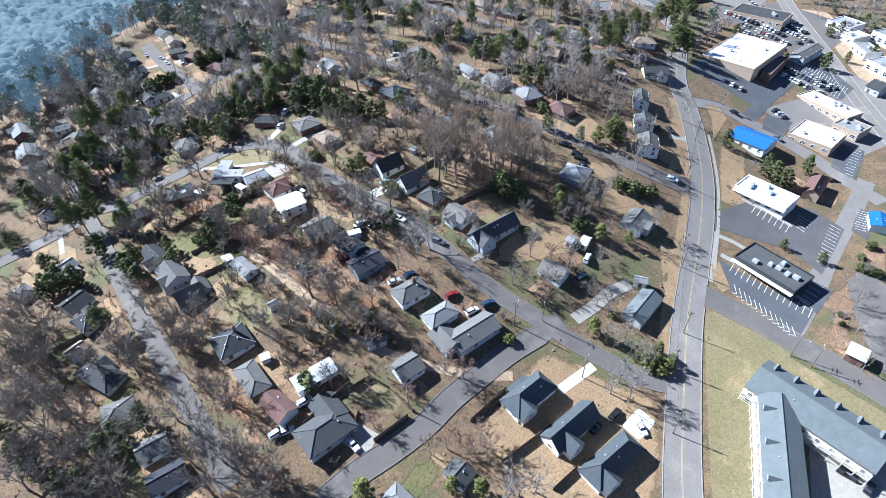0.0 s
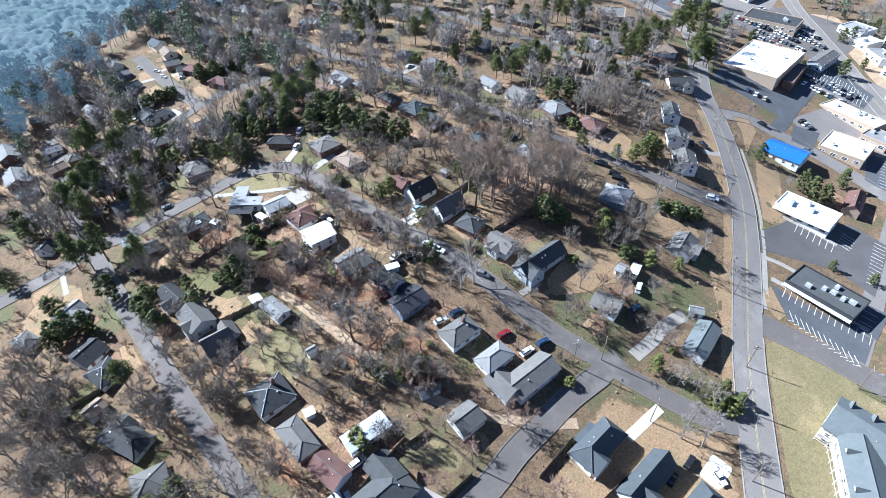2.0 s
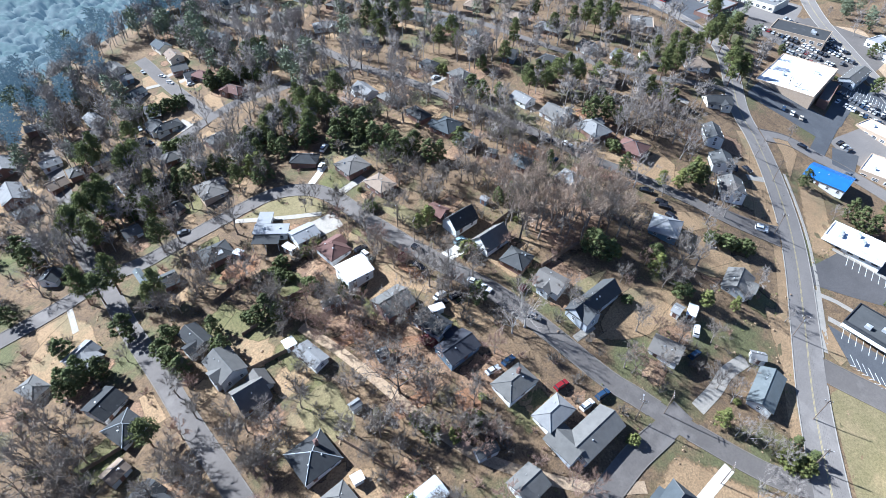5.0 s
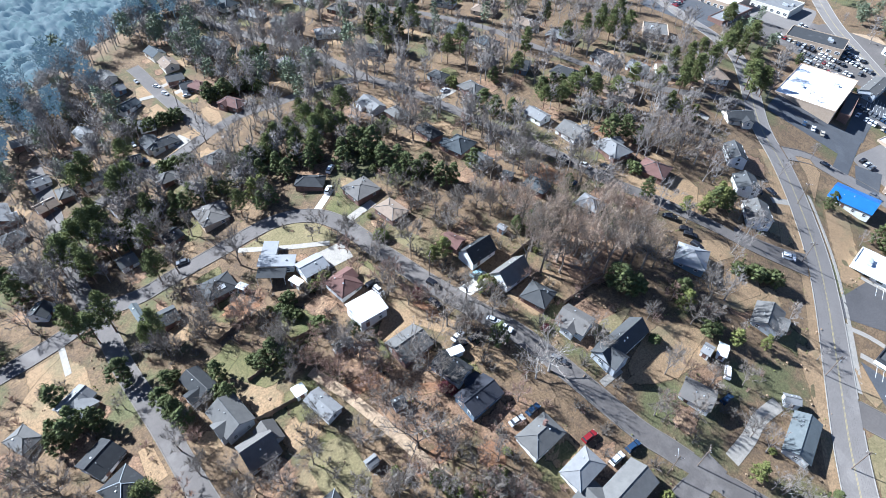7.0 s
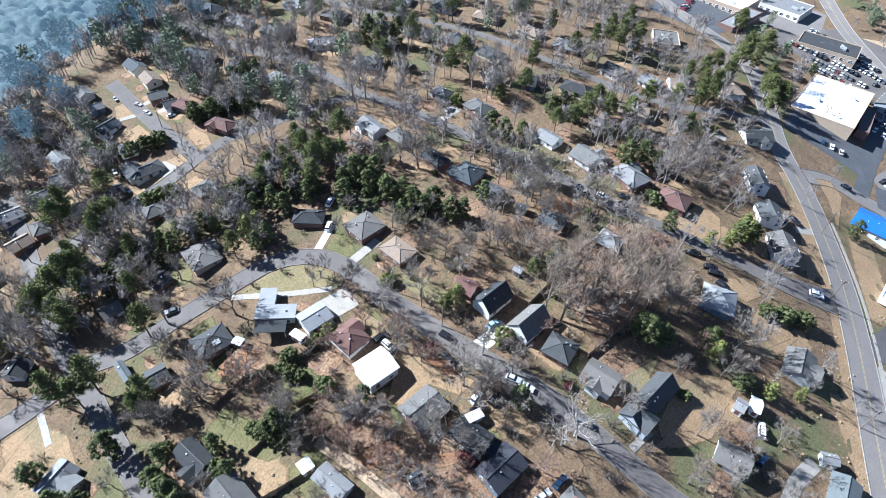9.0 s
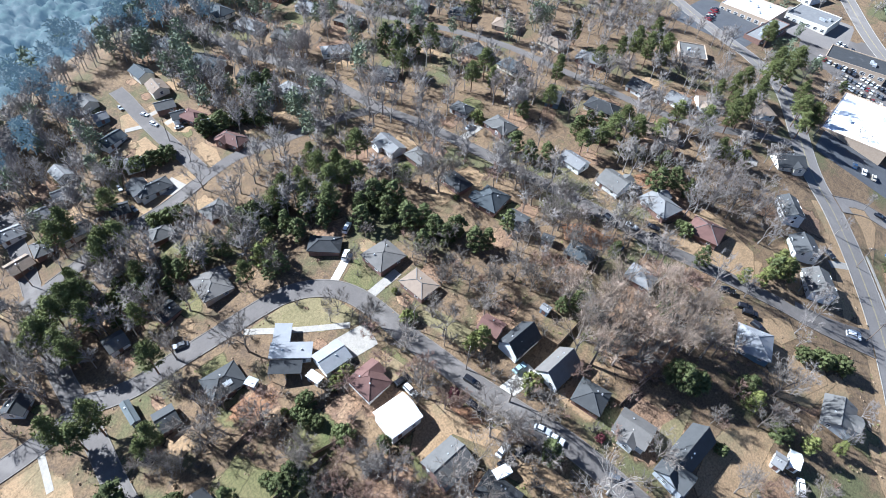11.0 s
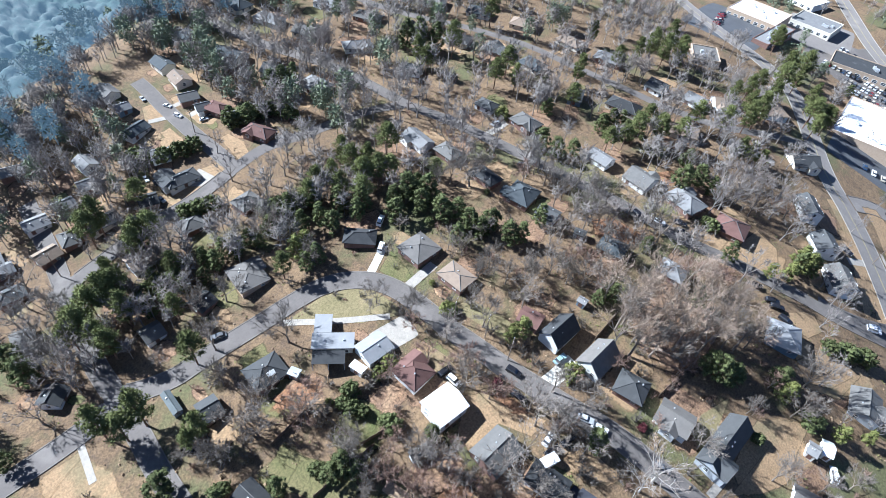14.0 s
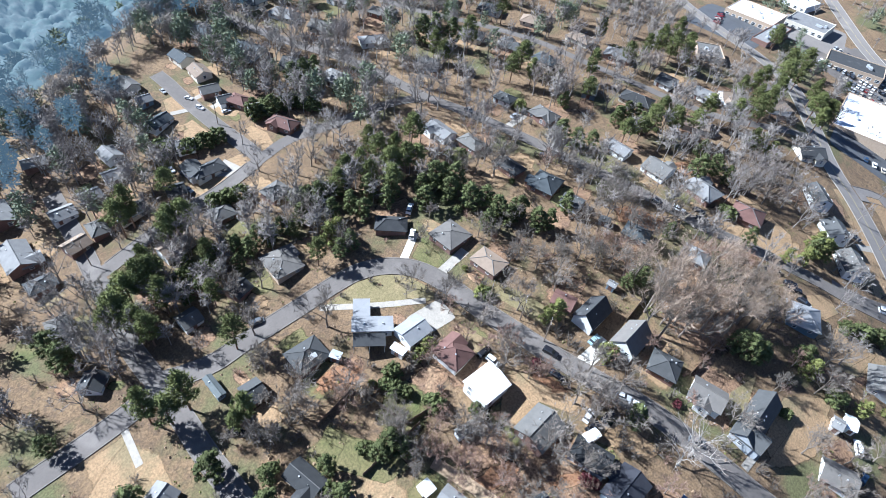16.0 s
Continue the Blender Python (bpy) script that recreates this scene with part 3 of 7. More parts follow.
# ---- vehicles ----
def car_meshes(colour, tall=0.0, long=4.6):
    """Body, glasshouse and roof panel of a car, from side profiles drawn in at the top."""
    hl, hw = long / 2, 0.9
    body = Shape()
    prof = [(-hl, 0.35), (-hl + 0.1, 0.85 + tall), (-hl * 0.62, 0.93 + tall), (hl * 0.42, 0.93 + tall * 0.8), (hl * 0.93, 0.74 + tall * 0.6), (hl, 0.55), (hl, 0.32), (-hl, 0.3)]
    n = len(prof)
    body.add([(x, -hw + (0.06 if z > 0.8 else 0), z) for x, z in prof] + [(x, hw - (0.06 if z > 0.8 else 0), z) for x, z in prof],
             [tuple(range(n - 1, -1, -1)), tuple(range(n, 2 * n))] + [(k, (k + 1) % n, n + (k + 1) % n, n + k) for k in range(n)])
    z0, z1 = 0.92 + tall * 0.9, 1.42 + tall
    cabin = Shape()
    a, b, ta, tb = (-hl * 0.78, hl * 0.4, -hl * 0.55, hl * 0.1) if tall < 0.2 else (-hl * 0.93, hl * 0.42, -hl * 0.85, hl * 0.15)
    cabin.add([(a, -0.82, z0), (b, -0.82, z0), (b, 0.82, z0), (a, 0.82, z0), (ta, -0.64, z1), (tb, -0.64, z1), (tb, 0.64, z1), (ta, 0.64, z1)],
              [(4, 5, 6, 7), (0, 1, 5, 4), (1, 2, 6, 5), (2, 3, 7, 6), (3, 0, 4, 7)])
    roof = Shape().box(ta - 0.04, tb + 0.04, -0.67, 0.67, z1 + 0.004, z1 + 0.06, 0.03)
    lamps = Shape().box(hl - 0.02, hl + 0.03, -0.8, -0.5, 0.58, 0.7).box(hl - 0.02, hl + 0.03, 0.5, 0.8, 0.58, 0.7)
    return body.mesh("body", PAINT[colour]), cabin.mesh("glasshouse", GLASS), roof.mesh("roof_panel", PAINT[colour]), lamps.mesh("headlights", TRIM)


WHEEL = Shape().tube((0, -0.11, 0), (0, 0.11, 0), 0.33, 0.33, 12, True).mesh("wheel", TYRE)
CAR_SETS = {}


def car(x, y, rot, colour="white", kind="saloon", lift=0.1):
    """A parked car with four wheels."""
    tall, long = {"saloon": (0.0, 4.6), "suv": (0.28, 4.7), "van": (0.45, 5.2)}[kind]
    key = colour, kind
    if key not in CAR_SETS:
        CAR_SETS[key] = car_meshes(colour, tall, long)
    thing = tagged(new("car"), colour + " " + {"saloon": "saloon car", "suv": "sport utility car", "van": "delivery van"}[kind] + " with dark windows standing on its wheels", "car", group="parked cars")
    size = 0.75 if y > 285 and x < 100 else 1.0
    thing.matrix_world = pose(x, y, ground_z(x, y) + lift, 0, 0, rot) @ Matrix.Diagonal((size, size, size, 1))
    for nm, me in zip(("body", "glasshouse", "roof_panel", "headlights"), CAR_SETS[key]):
        part(nm, me, thing)
    for sx in (-0.3, 0.3):
        for sy in (-0.8, 0.8):
            part("wheel", WHEEL, thing, "", Matrix.Translation((sx * long, sy, 0.33)))
    return thing


# ---- trees ----
def bare_meshes(seed, H, spread, bark, twig, fan=3, ends=7, bole=(0.2, 0.3), rise=0.15):
    """Trunk with limbs, and a crown of fine twigs, of a leafless tree."""
    rnd = random.Random(seed)
    wood, crown = Shape(), Shape()

    def turn(d, angle):
        axis = Vector((rnd.gauss(0, 1), rnd.gauss(0, 1), rnd.gauss(0, 1))).cross(d).normalized()
        return (Matrix.Rotation(angle, 3, axis) @ d).normalized()

    def spike(p, d, length, r):
        a = d.cross(Vector((rnd.gauss(0, 1), rnd.gauss(0, 1), rnd.gauss(0, 1)))).normalized()
        crown.add([p + a * r, p - a * r, p + d * length], [(0, 1, 2)])

    def grow(p, d, length, r, depth):
        q, n = p, 2
        for k in range(n):
            d = (turn(d, rnd.uniform(0.08, 0.32)) + Vector((0, 0, rise))).normalized()
            e = q + d * length / n
            (wood if depth < 3 else crown).tube(q, e, max(r * (1 - 0.4 * k), 0.035), max(r * (0.6 - 0.2 * k), 0.03), 5 if depth < 2 else 3)
            q = e
            if depth < 3:
                for _ in range(fan - 1):
                    grow(q, turn(d, rnd.uniform(0.5, 1.0)), length * rnd.uniform(0.5, 0.7), r * 0.5, depth + 1)
            else:
                for _ in range(ends):
                    spike(q - d * rnd.uniform(0, 0.5) * length, turn(d, rnd.uniform(0.3, 1.15)), rnd.uniform(0.6, 1.6) * H / 14, 0.04)
        if depth < 3:
            grow(q, turn(d, rnd.uniform(0.1, 0.4)), length * rnd.uniform(0.5, 0.7), r * 0.5, depth + 1)

    trunk_h = H * rnd.uniform(*bole)
    base_r = H * 0.018
    wood.tube((0, 0, -0.4), (0, 0, 0.5), base_r * 1.6, base_r * 1.1, 7)
    top = Vector((rnd.uniform(-0.3, 0.3), rnd.uniform(-0.3, 0.3), trunk_h))
    wood.tube((0, 0, 0.5), top, base_r * 1.1, base_r * 0.85, 7)
    count = rnd.randint(3, 4)
    a0 = rnd.uniform(0, 6.28)
    for k in range(count):
        a = a0 + k * 6.28 / count + rnd.uniform(-0.3, 0.3)
        tilt = rnd.uniform(0.4, 0.8) * spread
        grow(top, Vector((math.cos(a) * math.sin(tilt), math.sin(a) * math.sin(tilt), math.cos(tilt))), H * rnd.uniform(0.34, 0.42), base_r * 0.6, 1)
    grow(top, Vector((0, 0, 1)), H * 0.4, base_r * 0.65, 1)
    return wood.mesh("trunk", bark), crown.mesh("crown", twig)


def tuft(s, c, r, n, rnd, flat=0.7, size=0.5):
    """A clump of small bent leaf sprays round c."""
    for _ in range(n):
        d = Vector((rnd.gauss(0, 1), rnd.gauss(0, 1), rnd.gauss(0, 1) * flat + 0.25)).normalized()
        p = c + Vector((d.x * r, d.y * r, d.z * r * flat)) * rnd.uniform(0.45, 1.0)
        t = d.cross(Vector((rnd.gauss(0, 1), rnd.gauss(0, 1), rnd.gauss(0, 1)))).normalized()
        b = d.cross(t) * 0.6 + d * 0.5
        z = size * rnd.uniform(0.7, 1.5)
        s.add([p - t * z * 0.5, p + b * z * 0.9, p + t * z * 0.5], [(0, 1, 2)])


def core(s, c, r, rnd, flat=0.7):
    """The dense leafy heart of a clump: a small uneven lump."""
    g = 0.618
    ring = [(0, 1, g), (0, -1, g), (0, 1, -g), (0, -1, -g), (g, 0, 1), (-g, 0, 1), (g, 0, -1), (-g, 0, -1), (1, g, 0), (-1, g, 0), (1, -g, 0), (-1, -g, 0)]
    verts = [c + Vector((x, y, z * flat)) * r * 0.85 * rnd.uniform(0.7, 1.15) for x, y, z in ring]
    s.add(verts, [(0, 4, 8), (0, 8, 2), (0, 2, 9), (0, 9, 5), (0, 5, 4), (4, 5, 1), (4, 1, 10), (4, 10, 8), (8, 10, 6), (8, 6, 2), (2, 6, 7), (2, 7, 9), (9, 7, 11), (9, 11, 5), (5, 11, 1), (3, 1, 11), (3, 11, 7), (3, 7, 6), (3, 6, 10), (3, 10, 1)])


def needles(s, c, r, n, rnd, flat=0.65, size=0.9):
    """A clump of thin needle sprays round c."""
    for _ in range(n):
        d = Vector((rnd.gauss(0, 1), rnd.gauss(0, 1), rnd.gauss(0, 1) * flat + 0.3)).normalized()
        p = c + Vector((d.x * r, d.y * r, d.z * r * flat)) * rnd.uniform(0.3, 0.95)
        t = d.cross(Vector((rnd.gauss(0, 1), rnd.gauss(0, 1), rnd.gauss(0, 1)))).normalized()
        z = size * rnd.uniform(0.6, 1.3)
        tip = p + (d * 0.7 + t * rnd.uniform(-0.9, 0.9)).normalized() * z
        w = d.cross(t) * 0.24 * z
        s.add([p - w, p + w, tip], [(0, 1, 2)])


def pine_meshes(seed, H, width, crown_from, leaf, clumps=66, per=21):
    """Trunk with limbs, and a ragged crown of needle tufts with gaps."""
    rnd = random.Random(seed)
    wood, crown = Shape(), Shape()
    r = H * 0.013
    wood.tube((0, 0, -0.4), (0, 0, H * 0.5), r * 1.3, r, 7)
    wood.tube((0, 0, H * 0.5), (0.2, 0.1, H * 0.97), r, r * 0.25, 6)
    for k in range(clumps):
        f = (k + rnd.random()) / clumps
        z = H * (crown_from + (1 - crown_from) * f)
        prof = math.sin(math.pi * min(1, 0.18 + 0.82 * f) ** 0.8) * 0.85 + 0.15
        a = k * 2.4 + rnd.uniform(-0.4, 0.4)
        d = width * prof * rnd.uniform(0.25, 1.0)
        c = Vector((d * math.cos(a), d * math.sin(a), z + rnd.uniform(-0.4, 0.4)))
        if rnd.random() < 0.5:
            wood.tube((0, 0, z - d * 0.25), c, r * 0.3, 0.03, 3)
        core(crown, c, width * (0.13 if leaf is NEEDLE else 0.19), rnd)
        if leaf is NEEDLE:
            needles(crown, c, width * rnd.uniform(0.22, 0.36), 44, rnd, 0.62, 0.66)
        else:
            tuft(crown, c, width * rnd.uniform(0.24, 0.38), per + 10, rnd, 0.62, 0.34)
    return wood.mesh("trunk", PINE_BARK), crown.mesh("crown", leaf)


def bush_meshes(seed, H, width, leaf, clumps=26, per=18):
    rnd = random.Random(seed)
    wood, crown = Shape(), Shape()
    for _ in range(5):
        a = rnd.uniform(0, 6.28)
        wood.tube((0, 0, -0.3), (math.cos(a) * width * 0.5, math.sin(a) * width * 0.5, H * 0.6), 0.09, 0.03, 4)
    for k in range(clumps):
        a, u = k * 2.4, (k + 0.5) / clumps
        d = width * math.sqrt(1 - u * u * 0.8) * rnd.uniform(0.5, 1.0)
        c = Vector((d * math.cos(a), d * math.sin(a), H * (0.15 + 0.8 * u)))
        core(crown, c, width * 0.25, rnd, 0.8)
        tuft(crown, c, width * 0.34, per, rnd, 0.8, 0.34)
    return wood.mesh("trunk", BARK), crown.mesh("crown", leaf)


def brush_meshes(seed, H, width, twig):
    """A leafless shrub: many stems from the ground with fine twigs."""
    rnd = random.Random(seed)
    wood, crown = Shape(), Shape()
    for k in range(13):
        a, lean = rnd.uniform(0, 6.28), rnd.uniform(0.1, 0.9)
        d = Vector((math.cos(a) * lean, math.sin(a) * lean, 1)).normalized()
        p, q = Vector((rnd.uniform(-0.3, 0.3), rnd.uniform(-0.3, 0.3), -0.1)), d * H * rnd.uniform(0.6, 1.0)
        q.x *= width / H * 1.6
        q.y *= width / H * 1.6
        wood.tube(p, q, 0.05, 0.02, 3)
        for _ in range(11):
            o = p.lerp(q, rnd.uniform(0.3, 1.0))
            t = (d + Vector((rnd.gauss(0, 0.7), rnd.gauss(0, 0.7), rnd.gauss(0, 0.5)))).normalized() * rnd.uniform(0.5, 1.2)
            b = t.cross(Vector((rnd.gauss(0, 1), rnd.gauss(0, 1), rnd.gauss(0, 1)))).normalized() * 0.05
            crown.add([o + b, o - b, o + t], [(0, 1, 2)])
    return wood.mesh("stems", BARK), crown.mesh("twigs", twig)


KINDS = {
    "bare": ("bare_tree", "leafless deciduous tree with grey-brown twigs on winter ground", [bare_meshes(s, 14, sp, BARK, TWIG) for s, sp in ((1, 1.0), (2, 1.1), (3, 0.7), (4, 0.95), (5, 1.25))]),
    "tall": ("bare_tree", "tall upright leafless tree with tan twigs in a grove", [bare_meshes(s, 19, sp, BARK, TAN_TWIG, 3, 5, (0.3, 0.42), 0.3) for s, sp in ((101, 0.6), (102, 0.75), (103, 0.5))]),
    "oak": ("bare_tree", "broad leafless oak with dark spreading limbs", [bare_meshes(111, 17, 1.45, OAK_BARK, TWIG, 3, 7, (0.16, 0.2), 0.06)]),
    "red": ("bare_tree", "leafless tree with reddish-brown twigs on winter ground", [bare_meshes(s, 11, sp, BARK, RED_TWIG) for s, sp in ((11, 1.2), (12, 1.0))]),
    "pale": ("sycamore_tree", "leafless sycamore tree with pale whitish limbs", [bare_meshes(s, 16, 1.2, PALE_BARK, PALE_TWIG, 3, 2) for s in (21, 22)]),
    "slim": ("bare_tree", "slim leafless tree with sparse grey limbs beside the street", [bare_meshes(s, 14, 1.1, BARK, PALE_TWIG, 2, 6) for s in (25, 26)]),
    "pine": ("pine_tree", "tall pine with a ragged dark green crown", [pine_meshes(s, 18, w, f, NEEDLE) for s, w, f in ((31, 4.6, 0.42), (32, 4.0, 0.35), (33, 5.2, 0.5), (34, 3.6, 0.3))]),
    "ever": ("evergreen_tree", "dense dark evergreen tree in full leaf", [pine_meshes(s, 11, w, 0.12, DARK_LEAF, 54, 24) for s, w in ((41, 4.2), (42, 3.6))]),
    "lime": ("evergreen_tree", "yellow-green evergreen tree with a dense crown", [pine_meshes(s, 9, w, 0.15, LIGHT_LEAF, 48, 22) for s, w in ((51, 3.4), (52, 2.8))]),
    "maroon": ("bush", "maroon-leaved bush beside a house", [bush_meshes(65, 2.4, 1.9, MAROON_LEAF)]),
    "bush": ("bush", "rounded dark green evergreen bush", [bush_meshes(s, 2.6, 1.9, DARK_LEAF) for s in (61, 62)]),
    "olive_bush": ("bush", "olive green bush on winter ground", [bush_meshes(s, 2.4, 1.8, LIGHT_LEAF) for s in (71,)]),
}
THIN = [bare_meshes(s, 14, sp, BARK, TWIG, 2, 11) for s, sp in ((6, 0.85), (7, 1.1), (8, 0.7), (9, 0.95))]
OUTLYING = []


def tree(kind, x, y, scale=1.0, rnd=random.Random(5)):
    name, label, sets = KINDS[kind]
    if kind in ("bare", "red", "slim") and math.hypot(x - 55, y - 150) > 104:
        OUTLYING.append((x, y, scale * 1.12, rnd.uniform(0, 6.28), rnd.randrange(8)))
        return None
    if kind in ("bare", "red"):
        scale *= 1.12
    # Half the north-western evergreens become paler bare trees, to imitate haze.
    if kind in ("pine", "ever") and x < 70 and y > 262 and rnd.random() < 0.5:
        OUTLYING.append((x, y, scale * 0.95, rnd.uniform(0, 6.28), rnd.randrange(8)))
        return None
    wood, crown = sets[rnd.randrange(len(sets))]
    thing = tagged(new(name), label, "bush" if "bush" in name else "tree", group={"bare_tree": "leafless trees among the houses", "pine_tree": "pines among the houses", "evergreen_tree": "evergreens among the houses", "bush": "bushes in the yards", "sycamore_tree": "sycamores beside the street"}[name])
    thing.matrix_world = pose(x, y, ground_z(x, y), 0, 0, rnd.uniform(0, 360)) @ Matrix.Diagonal((scale, scale, scale * rnd.uniform(0.92, 1.08), 1))
    part("trunk", wood, thing)
    part("crown", crown, thing)
    return thing


def far_template(seed, H, width, leafy):
    """A coarse tree for distant woods: verts and triangles."""
    rnd = random.Random(seed)
    s = Shape()
    s.tube((0, 0, -0.5), (0, 0, H * 0.6), 0.2, 0.1, 3)
    if leafy:
        for k in range(26):
            f = k / 26
            a, d = k * 2.4, width * rnd.uniform(0.3, 1.0) * math.sin(math.pi * (0.15 + 0.8 * f))
            needles(s, Vector((d * math.cos(a), d * math.sin(a), H * (0.25 + 0.75 * f))), width * 0.38, 14, rnd, 0.7, 1.5)
    else:
        for k in range(15):
            a, f = k * 2.4, 0.26 + 0.46 * k / 15
            d = Vector((math.cos(a), math.sin(a), rnd.uniform(0.7, 1.7))).normalized()
            p = Vector((0, 0, H * f))
            q = p + d * width * rnd.uniform(0.6, 1.0) * (1.15 - 0.5 * k / 15)
            s.tube(p, q, 0.08, 0.04, 3)
            for _ in range(17):
                t = Vector((rnd.gauss(0, 0.8), rnd.gauss(0, 0.8), rnd.gauss(0.6, 0.8))).normalized()
                o = p.lerp(q, rnd.uniform(0.3, 1.0))
                b = t.cross(d).normalized() * 0.075
                s.add([o + b, o - b, o + t * rnd.uniform(0.9, 2.0)], [(0, 1, 2)])
    tri = [(q[0], q[i], q[i + 1]) for q in s.f for i in range(1, len(q) - 1)]
    return np.array(s.v), np.array(tri)


def far_wood(label, templates, spots, material):
    """Distant trees, past counting, joined into one mesh."""
    vs, fs, n = [], [], 0
    for x, y, size, a, k in spots:
        v, f = templates[k % len(templates)]
        c, s = math.cos(a) * size, math.sin(a) * size
        vs.append(np.stack([v[:, 0] * c - v[:, 1] * s + x, v[:, 0] * s + v[:, 1] * c + y, v[:, 2] * size + ground_z(x, y)], 1))
        fs.append(f + n)
        n += len(v)
    v, f = np.concatenate(vs), np.concatenate(fs)
    me = bpy.data.meshes.new("far_wood")
    me.vertices.add(len(v))
    me.vertices.foreach_set("co", v.ravel())
    me.loops.add(f.size)
    me.loops.foreach_set("vertex_index", f.ravel().astype(np.int32))
    me.polygons.add(len(f))
    me.polygons.foreach_set("loop_start", np.arange(0, f.size, 3, dtype=np.int32))
    me.materials.append(material)
    me.update(calc_edges=True)
    return tagged(new("far_wood", me), label, "woods", kind="stuff")


def ground_scatter(x0, y0, x1, y1, count, seed, label, material, size):
    """Weeds, sticks and leaf heaps, past counting, strewn over the yards."""
    rnd = random.Random(seed)
    s = Shape()
    for _ in range(count):
        x, y = rnd.uniform(x0, x1), rnd.uniform(y0, y1)
        if blocked(x, y, 0.2):
            continue
        z = ground_z(x, y) + 0.04
        for _ in range(rnd.randint(1, 4)):
            r = size * rnd.uniform(0.4, 1.2)
            cx, cy, a = x + rnd.gauss(0, 0.8), y + rnd.gauss(0, 0.8), rnd.uniform(0, 6.28)
            ring = [(cx + r * rnd.uniform(0.6, 1.2) * math.cos(a + k * 1.57), cy + r * rnd.uniform(0.6, 1.2) * math.sin(a + k * 1.57), z - 0.05) for k in range(4)]
            s.add(ring + [(cx, cy, z + r * rnd.uniform(0.3, 0.9))], [(0, 1, 4), (1, 2, 4), (2, 3, 4), (3, 0, 4)])
    return tagged(new("ground_scatter", s.mesh("ground_scatter", material)), label, "ground cover", kind="stuff")


def wire(x0, y0, x1, y1, height, sag=0.8):
    """A sagging cable between two poles."""
    s = Shape()
    z0, z1 = ground_z(x0, y0) + height, ground_z(x1, y1) + height
    pts = [Vector((x0 + (x1 - x0) * f, y0 + (y1 - y0) * f, z0 + (z1 - z0) * f - 4 * sag * f * (1 - f))) for f in [k / 10 for k in range(11)]]
    r = 0.022
    for p in pts:
        s.v += [(p.x + r, p.y, p.z), (p.x, p.y + r, p.z + r), (p.x - r, p.y - r, p.z)]
    s.f += [(3 * i + k, 3 * i + (k + 1) % 3, 3 * i + 3 + (k + 1) % 3, 3 * i + 3 + k) for i in range(10) for k in range(3)]
    return tagged(new("power_line", s.mesh("power_line", TYRE)), "black overhead cable between utility poles", "cable", group="overhead cables")


# ---- poles and fences ----
POLE = Shape().tube((0, 0, -0.5), (0, 0, 10.5), 0.16, 0.11, 8, True).mesh("pole", POLE_WOOD)
ARM = Shape().box(-1.2, 1.2, -0.06, 0.06, 9.7, 9.84).box(-0.9, 0.9, 0.06, 0.16, 8.9, 9.02).mesh("crossarm", POLE_WOOD)
INSULATOR = Shape().tube((0, 0, 0), (0, 0, 0.25), 0.06, 0.04, 6, True).mesh("insulator", TRIM)
DRUM = Shape().tube((0.32, 0, 7.6), (0.32, 0, 8.6), 0.24, 0.24, 10, True).mesh("transformer", METAL)
LAMP_ARM = Shape().tube((0, 0, 8.2), (0, -2.4, 8.8), 0.045, 0.035, 6, True).box(-0.15, 0.15, -2.9, -2.3, 8.72, 8.9, 0.04).mesh("lamp_arm", METAL)


def utility_pole(x, y, rot, drum=False, lamp=False):
    thing = tagged(new("utility_pole"), "weathered wooden utility pole with a crossarm", "pole", group="utility poles along the streets")
    thing.matrix_world = pose(x, y, ground_z(x, y), 0, 0, rot)
    part("pole", POLE, thing)
    arm = part("crossarm", ARM, thing)
    for u in (-1.1, -0.45, 0.45, 1.1):
        part("insulator", INSULATOR, arm, "", Matrix.Translation((u, 0, 9.84)))
    if drum:
        part("transformer", DRUM, thing, "grey drum transformer")
    if lamp:
        part("lamp_arm", LAMP_ARM, thing, "street lamp on a metal arm")
    return thing


def fence(x0, y0, x1, y1, h=1.8):
    """A board fence: posts, and a panel of upright boards between each two."""
    thing = tagged(new("fence"), "weathered brown wooden privacy fence", "fence", group="board fences between yards")
    thing.matrix_world = Matrix.Translation((x0, y0, 0))
    L = math.hypot(x1 - x0, y1 - y0)
    n = max(1, round(L / 2.4))
    dx, dy = (x1 - x0) / n, (y1 - y0) / n
    rot = math.degrees(math.atan2(dy, dx))
    w = L / n
    panel = Shape()
    prof = []
    for k in range(8):
        a = w * k / 8
        prof += [(a, 0.0), (a + 0.015, 0.03), (a + w / 8 - 0.015, 0.03)]
    prof += [(w, 0.0), (w, -0.02), (0, -0.02)]
    m = len(prof)
    panel.add([(u, v, 0.05) for u, v in prof] + [(u, v, h) for u, v in prof], [tuple(range(m - 1, -1, -1)), tuple(range(m, 2 * m))] + [(i, (i + 1) % m, m + (i + 1) % m, m + i) for i in range(m)])
    pm = panel.mesh("panel", FENCE)
    post = Shape().box(-0.06, 0.06, -0.06, 0.06, -0.4, h + 0.08).mesh("post", FENCE)
    for k in range(n + 1):
        px, py = dx * k, dy * k
        z = ground_z(x0 + px, y0 + py)
        part("post", post, thing, "", pose(px, py, z, 0, 0, rot))
        if k < n:
            part("panel", pm, thing, "", pose(px, py, min(z, ground_z(x0 + px + dx, y0 + py + dy)), 0, 0, rot))
    return thing


def stalls(lot, x0, y0, x1, y1, dx, dy, n):
    """White painted stall lines across a row from one point to another."""
    for k in range(n):
        f = k / (n - 1)
        x, y = x0 + (x1 - x0) * f, y0 + (y1 - y0) * f
        line = [(x, y), (x + dx / 2, y + dy / 2), (x + dx, y + dy)]
        part("stall_line", strip(line, normals(line), -0.09, 0.09, 0.135).mesh("stall_line", WHITE_LINE), lot)


